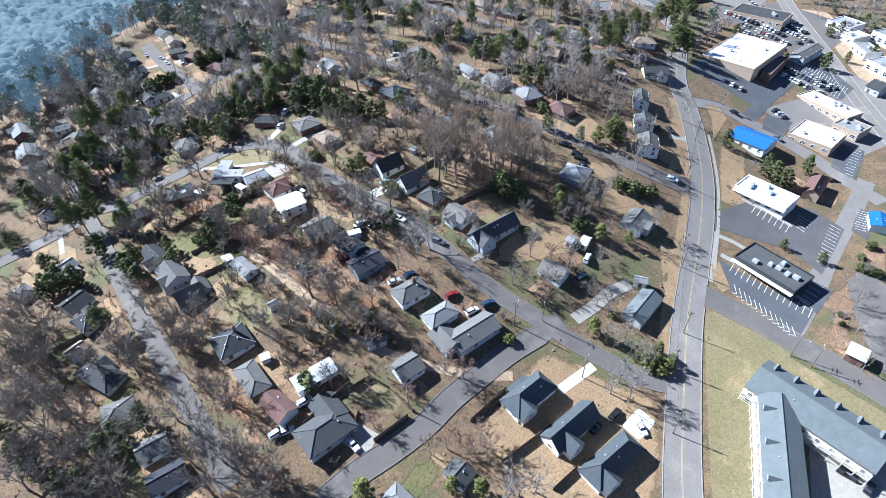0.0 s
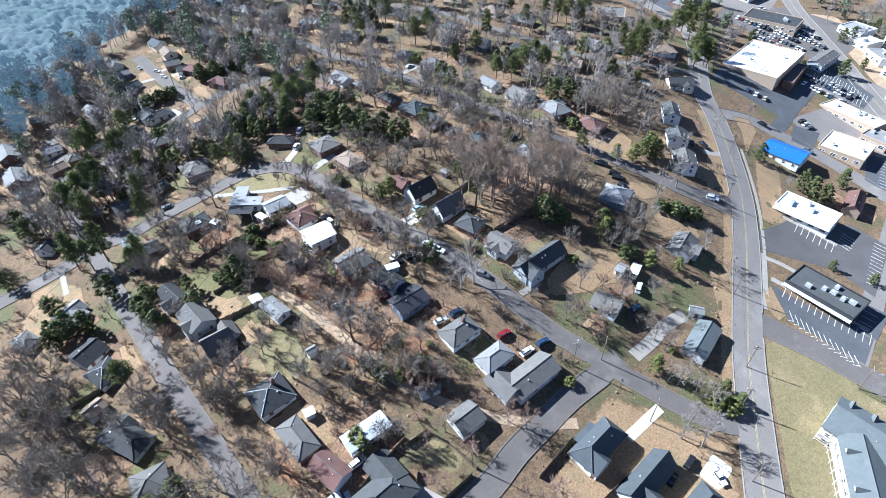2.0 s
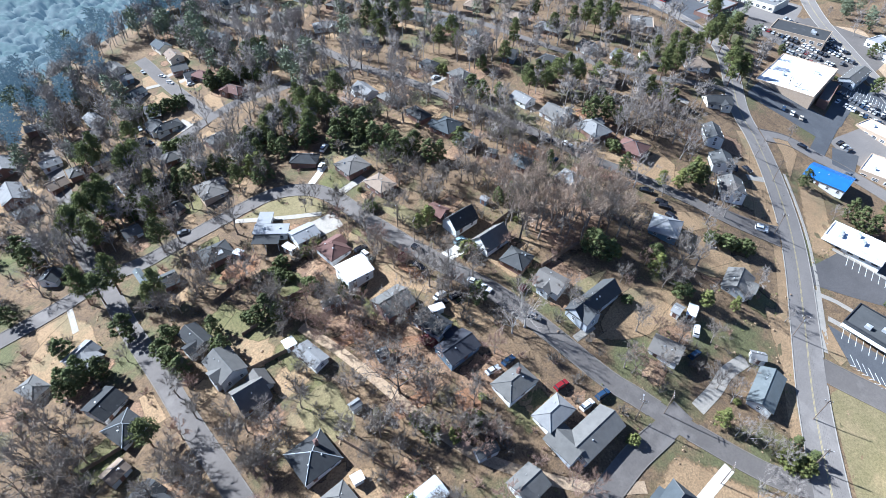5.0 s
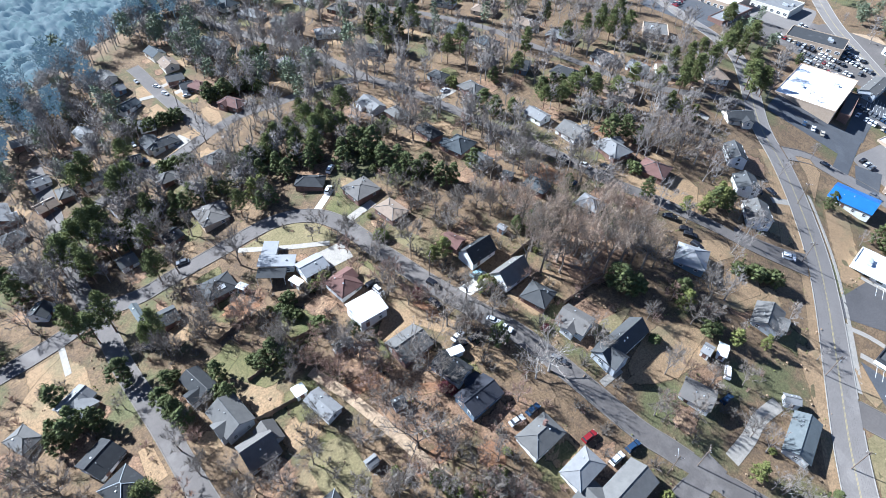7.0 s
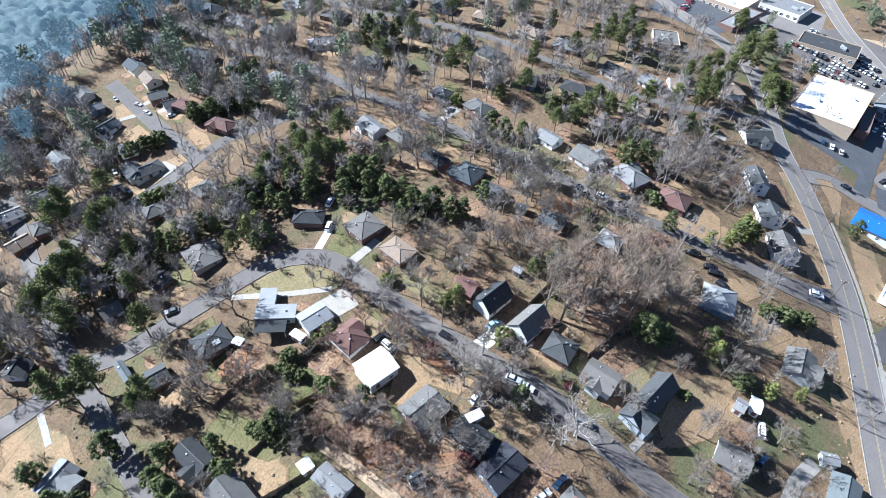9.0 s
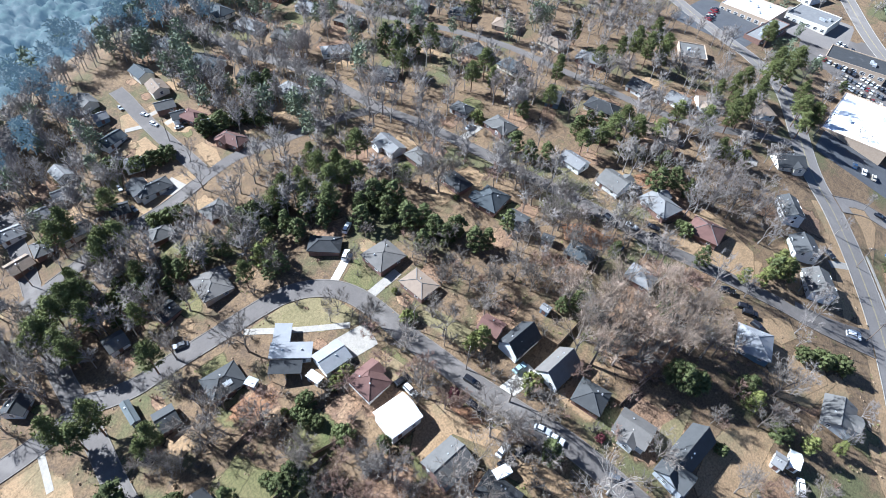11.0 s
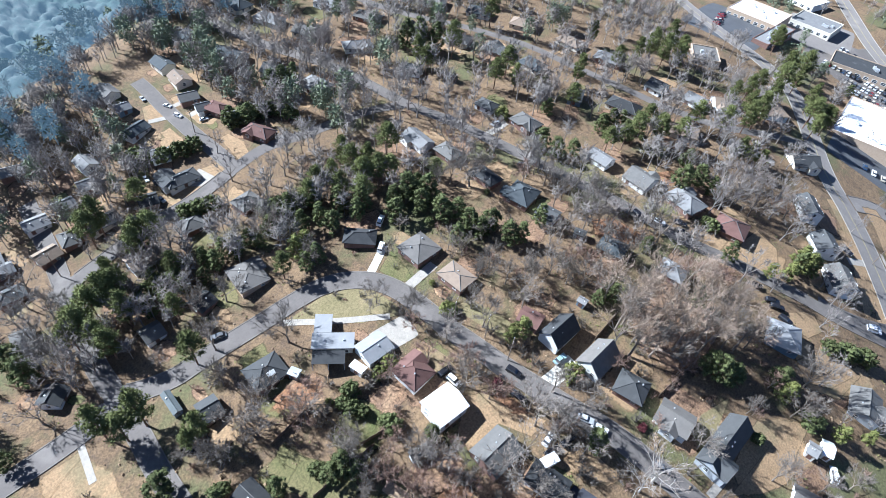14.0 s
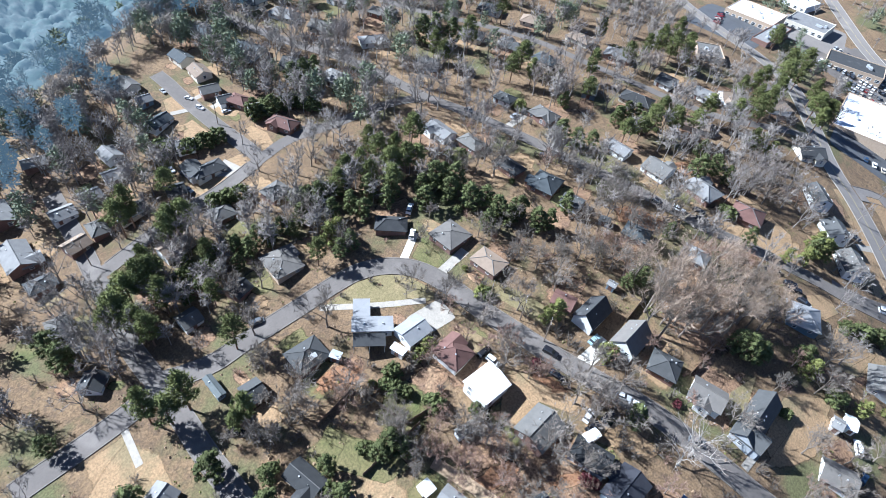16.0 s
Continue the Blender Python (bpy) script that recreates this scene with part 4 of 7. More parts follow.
def modern_house(label, x, y, rot, L, W, h=3.0):
    """A low L-shaped house of pale roof slabs, with a dark patio cover in its corner."""
    thing = tagged(new("house"), label, "house")
    thing.matrix_world = pose(x, y, ground_z(x, y) + 0.2, 0, 0, rot)
    BLOCKS.append((x, y, math.cos(radians(rot)), math.sin(radians(rot)), L / 2 + 1, W / 2 + 5))
    rnd = random.Random(3)
    blocks = ((-L / 2, L / 2, -W / 2, W / 2), (L * 0.05, L * 0.47, -W / 2 - 6.5, -W / 2))
    for i, (x0, x1, y0, y1) in enumerate(blocks):
        part("wall", Shape().box(x0 + 0.5, x1 - 0.5, y0 + 0.5, y1 - 0.5 + i, -1.0, h - 0.02 * i).mesh("wall", WALL["white"]), thing)
        slab = Shape().add([(x0, y0, h), (x1, y0, h), (x1, y1, h + 0.02), (x0, y1, h + 0.02), (x0, y0, h + 0.25), (x1, y0, h + 0.25), (x1, y1, h + 0.3), (x0, y1, h + 0.3)],
                           [(3, 2, 1, 0), (4, 5, 6, 7), (0, 1, 5, 4), (1, 2, 6, 5), (2, 3, 7, 6), (3, 0, 4, 7)])
        part("roof", slab.mesh("roof", ROOF["silver"]), thing)
    openings(thing, L - 1, W - 1, h, rnd, 1)
    cover = part("patio_cover", Shape().box(-L * 0.3, L * 0.46, W / 2 + 0.05, W / 2 + 4.6, h - 0.35, h - 0.2).mesh("patio_cover", ROOF["charcoal"]), thing, "dark patio cover")
    for u in (-0.28, 0.08, 0.44):
        part("post", Shape().box(-0.08, 0.08, -0.08, 0.08, -0.9, h - 0.36).mesh("post", TRIM), cover, "", Matrix.Translation((L * u, W / 2 + 4.4, 0)))
    for u in (-0.25, 0.2):
        part("roof_vent", VENT, thing, "", Matrix.Translation((L * u, 0, h + 0.4)))
    return thing


def dormers(thing, L, W, h, pitch, n, side, roof):
    """Small gabled dormers along one slope."""
    for k in range(n):
        u = (k + 0.5) / n * L - L / 2
        m = pose(u, side * W * 0.36, h + W * 0.14 * pitch, 0, 0, 90 if side > 0 else -90)
        s = Shape().add([(-2.2, -0.8, 0.0), (1.0, -0.8, 0.0), (1.0, 0.8, 0.0), (-2.2, 0.8, 0.0), (-2.2, 0, 1.3), (1.0, 0, 1.3)], [(0, 1, 5, 4), (2, 3, 4, 5), (1, 2, 5), (3, 0, 4), (3, 2, 1, 0)])
        d = part("dormer", s.mesh("dormer", ROOF[roof]), thing, "", m)
        part("dormer_face", Shape().box(1.0, 1.03, -0.6, 0.6, 0.05, 0.6).mesh("dormer_face", TRIM), d)


def gallery(thing, L, W, side):
    """Two storeys of white posts and rails along one side of a block."""
    y = side * (W / 2 + 1.3)
    a, b = sorted((side * (W / 2 + 0.02), side * (W / 2 + 1.5)))
    part("walkway", Shape().box(-L / 2, L / 2, a, b, 2.75, 2.95).mesh("walkway", CONCRETE), thing)
    n = int(L / 3)
    post = Shape().box(-0.09, 0.09, -0.09, 0.09, -0.5, 5.6).mesh("post", TRIM)
    for k in range(n + 1):
        part("post", post, thing, "", Matrix.Translation((-L / 2 + k * L / n, y, 0)))
    for z in (3.9, 1.0):
        part("rail", Shape().box(-L / 2, L / 2, y - 0.04, y + 0.04, z, z + 0.08).mesh("rail", TRIM), thing)


# ---- ground ----
def build_ground():
    axis = [-3000, -1800, -900, -500] + list(range(-300, 820, 8)) + [900, 1100, 1500, 2200, 3200]
    s = Shape()
    n = len(axis)
    for y in axis:
        for x in axis:
            s.v.append((x, y, ground_z(x, y)))
    for j in range(n - 1):
        for i in range(n - 1):
            s.f.append((j * n + i, j * n + i + 1, (j + 1) * n + i + 1, (j + 1) * n + i))
    tagged(new("ground", s.mesh("ground", GROUND, True)), "winter ground of leaf litter and dormant grass", "ground", kind="structure")


build_ground()


# ---- streets ----
lay_road('main_road', 'two-lane asphalt main road with double yellow line', [(80.6, 10.5), (95.3, 21.1), (116.6, 35.3), (137.9, 48.9), (165.0, 64.2), (186.0, 76.4), (205.4, 89.6), (224.5, 106.1), (241.7, 123.4), (259.3, 142.7), (305.9, 175.5), (323.0, 200.6), (332.3, 225.7), (347.5, 255.6), (368.3, 287.3)], 9.8, lines="double", material=PALE_ASPHALT)
lay_road('curved_street', 'curved residential asphalt street with pale kerbs', [(114.7, 33.7), (106.8, 44.9), (102.7, 54.6), (99.4, 64.0), (96.0, 73.4), (92.9, 83.5), (89.5, 95.1), (84.7, 130.2), (80.2, 146.2), (75.9, 163.4), (73.9, 174.9), (72.2, 185.0), (71.2, 196.4), (69.6, 205.1), (66.4, 212.1), (60.8, 217.7), (53.8, 221.3), (44.5, 222.8), (35.0, 223.5), (26.0, 224.4), (15.7, 225.5), (7.2, 226.1), (-1.4, 229.2), (-7.2, 232.7)], 6.0)
lay_road('west_street', 'residential asphalt street shaded by trees', [(-5.1, 87.8), (-5.1, 101.0), (-5.4, 118.7), (-5.9, 136.7), (-6.6, 155.0), (-6.7, 175.5), (-7.2, 191.0), (-7.6, 204.3), (-7.2, 218.0), (-7.3, 233.5), (-7.4, 250.4), (-4.7, 276.1), (-2.5, 296.6), (-0.6, 324.8)], 5.6, kerb=True)
lay_road('lower_west_street', 'residential asphalt street between straw lawns', [(-46.0, 229.3), (-38.4, 229.4), (-27.5, 229.2), (-17.2, 229.4), (-8.3, 230.2)], 6.4)
lay_road('side_street', 'short asphalt street beside new houses', [(101.3, 72.9), (91.7, 72.9), (79.0, 73.6), (67.0, 73.0), (55.7, 72.4), (44.2, 70.6), (32.6, 70.4), (22.2, 70.9), (11.6, 70.1)], 6.6)
lay_road('upper_street', 'residential asphalt street with parked cars', [(192.5, 87.1), (182.2, 104.0), (176.2, 117.6), (170.2, 130.7), (165.7, 142.1), (160.4, 155.2), (157.5, 170.1), (154.5, 185.5), (150.3, 203.4), (146.9, 220.3), (143.3, 238.0), (139.0, 256.3), (133.2, 274.2), (129.8, 296.3), (124.9, 318.3), (115.5, 339.8), (106.8, 364.0), (100.0, 394.0)], 4.9)
lay_road('far_street', 'residential asphalt street climbing between small houses', [(61.0, 286.7), (60.6, 296.4), (58.9, 315.1), (57.6, 336.1), (57.3, 349.2), (56.6, 358.1)], 5.4)
lay_road('link_street', 'asphalt street joining two streets', [(61.0, 286.7), (50.5, 284.5), (40.0, 283.3), (31.7, 283.6), (23.4, 283.6), (10.7, 281.9), (-1.2, 280.1), (-8.8, 278.9)], 5.2)
lay_road('far_link', 'asphalt street under bare trees', [(61.0, 286.7), (75.0, 288.2), (90.4, 284.6), (104.9, 282.5), (119.9, 279.8), (133.2, 274.2)], 5.0, kerb=False)
lay_road('north_street', 'residential street under pines', [(167.7, 389.1), (175.8, 360.1), (185.5, 335.2), (202.1, 306.5), (213.6, 278.5), (217.9, 250.1), (222.2, 226.9), (227.1, 202.7), (237.3, 182.3), (262.0, 159.4), (268.9, 150.6)], 5.0, kerb=False)
lay_road('cross_street', 'asphalt street beside a parking lot', [(150.8, 56.0), (154.6, 43.6), (157.4, 32.6), (158.9, 19.9), (160.3, 6.4), (160.9, -4.4), (160.9, -15.2)], 9.0)
lay_road('back_street', 'asphalt service street behind shops', [(249.8, 124.5), (259.7, 115.8), (264.1, 102.6), (267.4, 89.4), (267.4, 70.2), (263.0, 51.1), (259.8, 36.5)], 8.0, material=PALE_ASPHALT)
lay_road('avenue', 'wide pale avenue beside the shops', [(490.4, 215.1), (428.7, 172.8), (395.1, 140.8), (367.8, 111.2), (347.3, 89.9), (327.5, 68.4), (303.7, 42.1)], 10.0, material=PALE_ASPHALT, lines="double")
lay_road('lot_lane', 'pale lane beside the parking lot', [(270.7, 47.5), (238.1, 40.6), (209.7, 35.0), (185.9, 29.5), (161.5, 24.9)], 7.0, material=PALE_ASPHALT, kerb=False)
lay_road('shop_lane', 'asphalt lane beside the large store', [(262.6, 103.3), (295.5, 109.5), (321.8, 112.8), (349.6, 116.1)], 7.0, material=NEW_ASPHALT, kerb=False)
lay_road('stub_street', 'asphalt street stub off the main road', [(199.3, 87.6), (191.3, 95.0), (184.2, 104.4), (180.0, 112.9)], 6.5, kerb=False)
build_roads()
main = ROADS[0][2][46:88]
side = strip(main, normals(main), -7.4, -6.2, 0.11, 0.2)
line = ROADS[0][2][26:100]
bank = strip(line, normals(line), 5.3, 8.6, 0.05)
tagged(new("verge", bank.mesh("verge", STRAW)), "straw-coloured grass strip along the main road", "ground", kind="structure")
tagged(new("pavement", side.mesh("pavement", CONCRETE)), "pale concrete pavement along the main road", "pavement", kind="structure")

# ---- drives, lots and lawns ----


def drive(points, width, material):
    pts = smooth_line(points)
    LINES.append((pts, width / 2))
    line = pts[1:]
    return tagged(new("driveway", strip(line, normals(line), -width / 2, width / 2, 0.1, 0.3).mesh("driveway", material)), "pale concrete driveway from the street" if material is not DIRT else "bare dirt drive", "driveway", kind="structure")


drive([(67.5, 214.9), (72.6, 217.7), (77.8, 220.7)], 2.6, NEW_CONCRETE)
drive([(73.0, 203.2), (78.7, 203.7), (84.7, 204.2)], 3.2, CONCRETE)
drive([(-20.8, 214.3), (-20.2, 219.5), (-19.5, 225.9)], 1.9, CONCRETE)
drive([(78.2, 153.8), (85.0, 153.3), (92.3, 153.1)], 4.5, NEW_CONCRETE)
drive([(98.0, 55.5), (90.4, 55.7), (83.2, 55.8)], 3, NEW_CONCRETE)
drive([(62.2, 198.8), (50.4, 207.9), (38.1, 219.0)], 2, CONCRETE)
drive([(99.9, 105.9), (95.8, 106.2), (91.8, 106.4)], 2.2, CONCRETE)
drive([(29.8, 74.4), (27.6, 79.5), (26.4, 82.8)], 7, CONCRETE)
drive([(223.1, 105.5), (212.9, 113.3)], 3, CONCRETE)
drive([(144.3, 239.0), (151.2, 239.3), (156.8, 239.8)], 3, CONCRETE)
drive([(49.6, 295.2), (51.9, 287.0)], 4, CONCRETE)
drive([(235.2, 156.3), (229.7, 175.6)], 4, CONCRETE)
drive([(74.9, 67.2), (64.4, 75.1), (53.9, 87.4), (44.9, 102.1), (40.5, 118.7), (38.0, 133.9), (35.0, 149.9), (31.5, 163.1)], 3.0, DIRT)
patch('concrete_apron', 'pale concrete apron in front of garages', 59.2, 193.3, -9.2, 12.2, 8.4, CONCRETE, lift=0.105, square=16)
patch('concrete_pad', 'bright concrete pad with a parked car', 94.4, 35.0, 4.6, 8.6, 5.9, NEW_CONCRETE, lift=0.1, square=10)
patch('parking_lot', 'asphalt parking lot beside the large store', 289.5, 127.1, -81.7, 42.9, 24.0, NEW_ASPHALT, lift=0.09, block=True, square=12)
patch('parking_lot', 'worn parking lot with rows of parked cars', 390.2, 146.8, -87.8, 56.9, 64.2, ASPHALT, lift=0.05, block=True, square=12)
patch('parking_lot', 'worn parking lot in front of shops', 310.0, 77.5, -99.9, 46.2, 64.8, PALE_ASPHALT, lift=0.04, block=True, square=12)
patch('parking_lot', 'worn asphalt yard at the shops', 343.3, 89.1, -101.6, 56.2, 37.3, PALE_ASPHALT, lift=0.045, block=True, square=12)
patch('parking_lot', 'broad worn asphalt lot by the stores', 354.5, 234.9, -83.9, 44.9, 59.1, NEW_ASPHALT, lift=0.05, block=True, square=12)
patch('parking_lot', 'worn asphalt lot behind the stores', 389.0, 170.2, -72.5, 56.8, 53.0, ASPHALT, lift=0.03, block=True, square=12)
patch('parking_lot', 'worn pale lot by the avenue', 408.9, 199.4, -76.6, 40.7, 49.1, PALE_ASPHALT, lift=0.035, block=True, square=12)
patch('concrete_yard', 'pale concrete yard inside an apartment court', 123.1, -13.0, -151.4, 31.7, 22.6, CONCRETE, lift=0.1, block=True, square=12)
front_lot = sheet('parking_lot', 'dark asphalt parking lot with white stall lines', [(171.9, 58.8), (176.4, 24.8), (163.6, 22.7), (161.9, 47.2)], NEW_ASPHALT, lift=0.1)
side_lot = sheet('parking_lot', 'dark asphalt stalls beside a shop', [(190.8, 35.1), (192.1, 25.6), (176.8, 23.8), (176.3, 33.4)], NEW_ASPHALT, lift=0.097)
rear_lot = sheet('parking_lot', 'dark asphalt parking lot with white stall lines', [(192.1, 74.3), (210.5, 70.8), (231.5, 52.7), (229.5, 38.5), (196.9, 31.8), (199.8, 46.7), (184.8, 69.6)], DARK_ASPHALT, lift=0.094)
row_lot = sheet('parking_lot', 'dark asphalt stalls beside the shop row', [(291.3, 69.7), (293.8, 58.6), (267.0, 50.9), (268.2, 62.4)], NEW_ASPHALT, lift=0.1)
sheet('parking_lot', 'small dark lot behind the shop row', [(280.4, 101.9), (287.0, 91.2), (269.5, 86.8), (266.3, 96.2)], NEW_ASPHALT, lift=0.1)
sheet('parking_lot', 'dark asphalt lot in front of the large store', [(301.8, 115.5), (345.7, 123.0), (336.8, 112.3), (302.9, 106.5)], NEW_ASPHALT, lift=0.1)
store_lot = sheet('parking_lot', 'dark asphalt lot with stall lines beside the avenue', [(353.4, 129.6), (362.6, 118.5), (349.1, 88.8), (331.8, 87.6), (335.6, 115.7)], NEW_ASPHALT, lift=0.105)
sheet('parking_lot', 'worn asphalt yard behind the small shop', [(213.0, 24.5), (207.5, 8.3), (169.4, -6.1), (168.5, -0.1), (178.4, 9.0), (190.1, 18.7), (200.5, 24.3)], ASPHALT, lift=0.1)
sheet('bed', 'brown planted bed beside the lane', [(193.2, 23.0), (193.9, 19.0), (184.0, 16.9), (171.6, 11.4), (162.8, -0.8), (164.7, 8.3), (165.7, 15.5), (173.5, 17.8), (182.1, 20.5)], LITTER, lift=0.115, block=False)
sheet('bed', 'brown leaf-covered bed with shrubs', [(230.2, 30.6), (230.9, 23.5), (216.1, 17.6), (211.5, 19.5), (214.7, 28.2)], LITTER, lift=0.11, block=False)
corner_lot = sheet('parking_lot', 'small asphalt lot with white stall lines', [(248.0, 41.0), (249.7, 36.0), (242.0, 33.0), (229.8, 30.0), (231.0, 36.5)], DARK_ASPHALT, lift=0.1)
sheet('island', 'straw-coloured planted island beside a lot', [(167.0, 59.1), (171.6, 58.4), (162.6, 47.6), (158.0, 48.4), (159.6, 53.5)], STRAW, lift=0.11)
sheet('verge', 'tan dirt strip beside the avenue', [(422.8, 157.9), (430.8, 144.8), (375.2, 82.6), (341.6, 66.5), (366.9, 97.5)], DIRT, lift=0.03, block=False)
drive([(174.5, 59.7), (175.6, 55.3), (177.9, 40.9), (179.1, 27.2)], 2.2, CONCRETE)
drive([(181.9, 67.0), (184.8, 60.8), (185.7, 55.3)], 2, CONCRETE)
drive([(183.3, 67.9), (172.3, 61.5), (159.4, 54.2)], 1.8, CONCRETE)
drive([(210.6, 73.0), (213.3, 62.1), (213.8, 52.1)], 1.8, CONCRETE)
drive([(190.9, 75.4), (201.2, 82.0), (211.7, 91.2), (221.3, 101.1)], 1.6, CONCRETE)
sheet('lawn', 'sandy straw-coloured lawn round new houses', [(89.8, 69.2), (100.2, 48.4), (106.2, 36.5), (89.8, 22.1), (70.9, 13.4), (49.9, 29.5), (54.6, 62.9)], STRAW, lift=0.05, block=False)
drive([(105.3, 70.4), (115.3, 70.3), (123.0, 71.1), (132.8, 69.7)], 4.2, CONCRETE)
sheet('lawn', 'sandy straw-coloured front lawn', [(-41.7, 209.9), (-28.7, 220.3), (-19.9, 224.0), (-15.2, 213.8), (-16.9, 194.7), (-32.9, 199.4)], STRAW, lift=0.05, block=False)
sheet('verge', 'straw-coloured verge beside the street', [(-14.4, 176.8), (-10.6, 176.5), (-10.5, 163.9), (-15.9, 164.3)], STRAW, lift=0.05, block=False)
sheet('verge', 'straw-coloured verge beside the street', [(-12.8, 144.4), (-8.9, 144.3), (-8.6, 126.3), (-12.3, 126.0)], STRAW, lift=0.051, block=False)
patch('leaf_ground', 'orange-brown fallen leaves behind a house', 28.3, 197.4, -24.1, 16.0, 8.0, ORANGE_LITTER, lift=0.055, wobble=0.3, square=3)
patch('leaf_ground', 'orange-brown fallen leaves under a large tree', 42.1, 121.8, -0.3, 15.4, 5.1, ORANGE_LITTER, lift=0.056, wobble=0.35, square=2.5)
patch('leaf_ground', 'orange-brown fallen leaves in a back yard', 53.6, 112.6, -101.4, 10.2, 8.6, ORANGE_LITTER, lift=0.057, wobble=0.35, square=2.5)
patch('leaf_ground', 'brown leaf-covered yard beside a house', 67.1, 156.3, -69.9, 13.3, 8.4, ORANGE_LITTER, lift=0.054, wobble=0.3, square=3)
sheet('lawn', 'green back lawn beside a board fence', [(20.0, 183.6), (27.4, 174.4), (27.1, 165.3), (19.6, 166.9), (12.2, 179.8)], OLIVE, lift=0.064, block=True)
patch('lawn', 'green fenced back lawn', 37.6, 180.1, -80.4, 11.6, 9.9, OLIVE, lift=0.062, wobble=0.2, square=4, block=True)
patch('lawn', 'thin green back lawn', 19.7, 180.1, -70.7, 14.4, 5.1, OLIVE, lift=0.053, wobble=0.3, square=3)
patch('lawn', 'olive back lawn between fences', 25.6, 157.1, 6.6, 10.9, 14.2, OLIVE, lift=0.053, wobble=0.15, square=4)
patch('lawn', 'olive back lawn beside a board fence', 22.1, 135.1, -7.3, 12.7, 16.5, LAWN, lift=0.052, wobble=0.15, square=4)
patch('leaf_ground', 'orange-brown fallen leaves beside the street', 6.0, 106.7, -83.9, 10.8, 4.4, ORANGE_LITTER, lift=0.054, wobble=0.3, square=3)
patch('leaf_ground', 'orange-brown fallen leaves beside a house', 4.3, 85.3, -80.9, 15.0, 4.9, ORANGE_LITTER, lift=0.054, wobble=0.3, square=3)
patch('lawn', 'sandy back yard inside a fence', 38.2, 85.8, -56.4, 14.8, 6.4, LAWN, lift=0.053, wobble=0.1, square=6)
sheet('lawn', 'olive and straw lawn inside the street bend', [(40.1, 218.6), (51.4, 218.5), (58.9, 215.2), (64.3, 209.5), (66.0, 202.1), (65.9, 196.5), (54.8, 202.7), (45.0, 211.7)], LAWN, lift=0.05, block=False)
sheet('lawn', 'broad sandy yard beside a house', [(113.2, 108.1), (121.5, 108.1), (132.1, 100.9), (121.9, 96.7), (106.7, 95.7), (99.4, 102.9), (102.1, 105.9)], STRAW, lift=0.052, block=True)
sheet('lawn', 'olive front lawn above the street bend', [(69.8, 214.2), (78.5, 218.6), (78.0, 209.6), (75.7, 202.9), (71.9, 206.4)], OLIVE, lift=0.05, block=False)
sheet('lawn', 'straw-coloured front lawn beside a house', [(77.8, 188.6), (80.1, 178.8), (82.0, 168.0), (88.1, 168.0), (86.7, 178.2), (83.8, 187.3)], LAWN, lift=0.05, block=False)
sheet('lawn', 'straw-coloured front lawn beside the street', [(57.6, 185.2), (64.0, 187.0), (66.2, 177.3), (65.1, 170.1), (62.4, 172.1)], STRAW, lift=0.05, block=False)
sheet('lawn', 'straw-coloured front lawn along the link street', [(41.4, 288.1), (51.8, 287.9), (53.4, 281.6), (42.8, 280.4)], STRAW, lift=0.05, block=False)
sheet('lawn', 'straw-coloured front lawn along the far street', [(54.0, 324.0), (55.1, 312.3), (50.2, 312.0), (49.7, 323.9)], STRAW, lift=0.05, block=False)
sheet('lawn', 'straw-coloured lawn round a brick house', [(167.7, 154.8), (172.9, 143.6), (171.5, 135.9), (162.0, 140.1), (159.0, 153.2)], STRAW, lift=0.05, block=False)
sheet('lawn', 'straw-coloured front lawn of a ranch house', [(51.5, 295.4), (58.9, 294.3), (58.7, 288.4), (51.8, 285.3), (46.0, 289.2), (45.0, 296.0)], STRAW, lift=0.05, block=False)
sheet('lawn', 'straw-coloured front lawn of a ranch house', [(35.8, 295.0), (49.5, 283.9), (36.1, 285.8), (34.7, 290.5)], STRAW, lift=0.051, block=False)
sheet('lawn', 'straw-coloured front lawn of a ranch house', [(50.9, 342.0), (55.4, 341.5), (55.5, 328.2), (48.0, 333.3)], STRAW, lift=0.051, block=False)
sheet('lawn', 'straw-coloured front lawn of a ranch house', [(61.8, 339.6), (68.1, 338.9), (67.4, 332.0), (61.0, 332.1)], STRAW, lift=0.052, block=False)
sheet('lawn', 'straw-coloured front lawn of a ranch house', [(48.0, 320.7), (54.3, 319.4), (55.7, 309.2), (51.8, 309.6), (45.5, 315.6)], STRAW, lift=0.052, block=False)
sheet('lawn', 'straw-coloured front lawn of a ranch house', [(68.8, 306.0), (71.2, 297.3), (68.2, 285.4), (64.1, 288.9), (64.8, 305.3)], STRAW, lift=0.053, block=False)
sheet('lawn', 'straw-coloured front lawn of a ranch house', [(40.8, 278.9), (52.8, 276.8), (59.5, 272.1), (52.4, 268.1), (40.4, 274.0)], STRAW, lift=0.053, block=False)
sheet('lawn', 'straw-coloured front lawn of a ranch house', [(62.0, 327.7), (67.8, 327.0), (67.9, 317.0), (63.0, 316.9)], STRAW, lift=0.054, block=False)
drive([(41.1, 293.4), (47.3, 289.5), (51.2, 282.9)], 2.2, CONCRETE)
drive([(59.0, 333.9), (66.0, 334.1)], 2.2, CONCRETE)
drive([(49.2, 332.2), (57.1, 328.9)], 2.2, CONCRETE)
drive([(62.9, 324.6), (67.1, 324.9)], 2.5, CONCRETE)
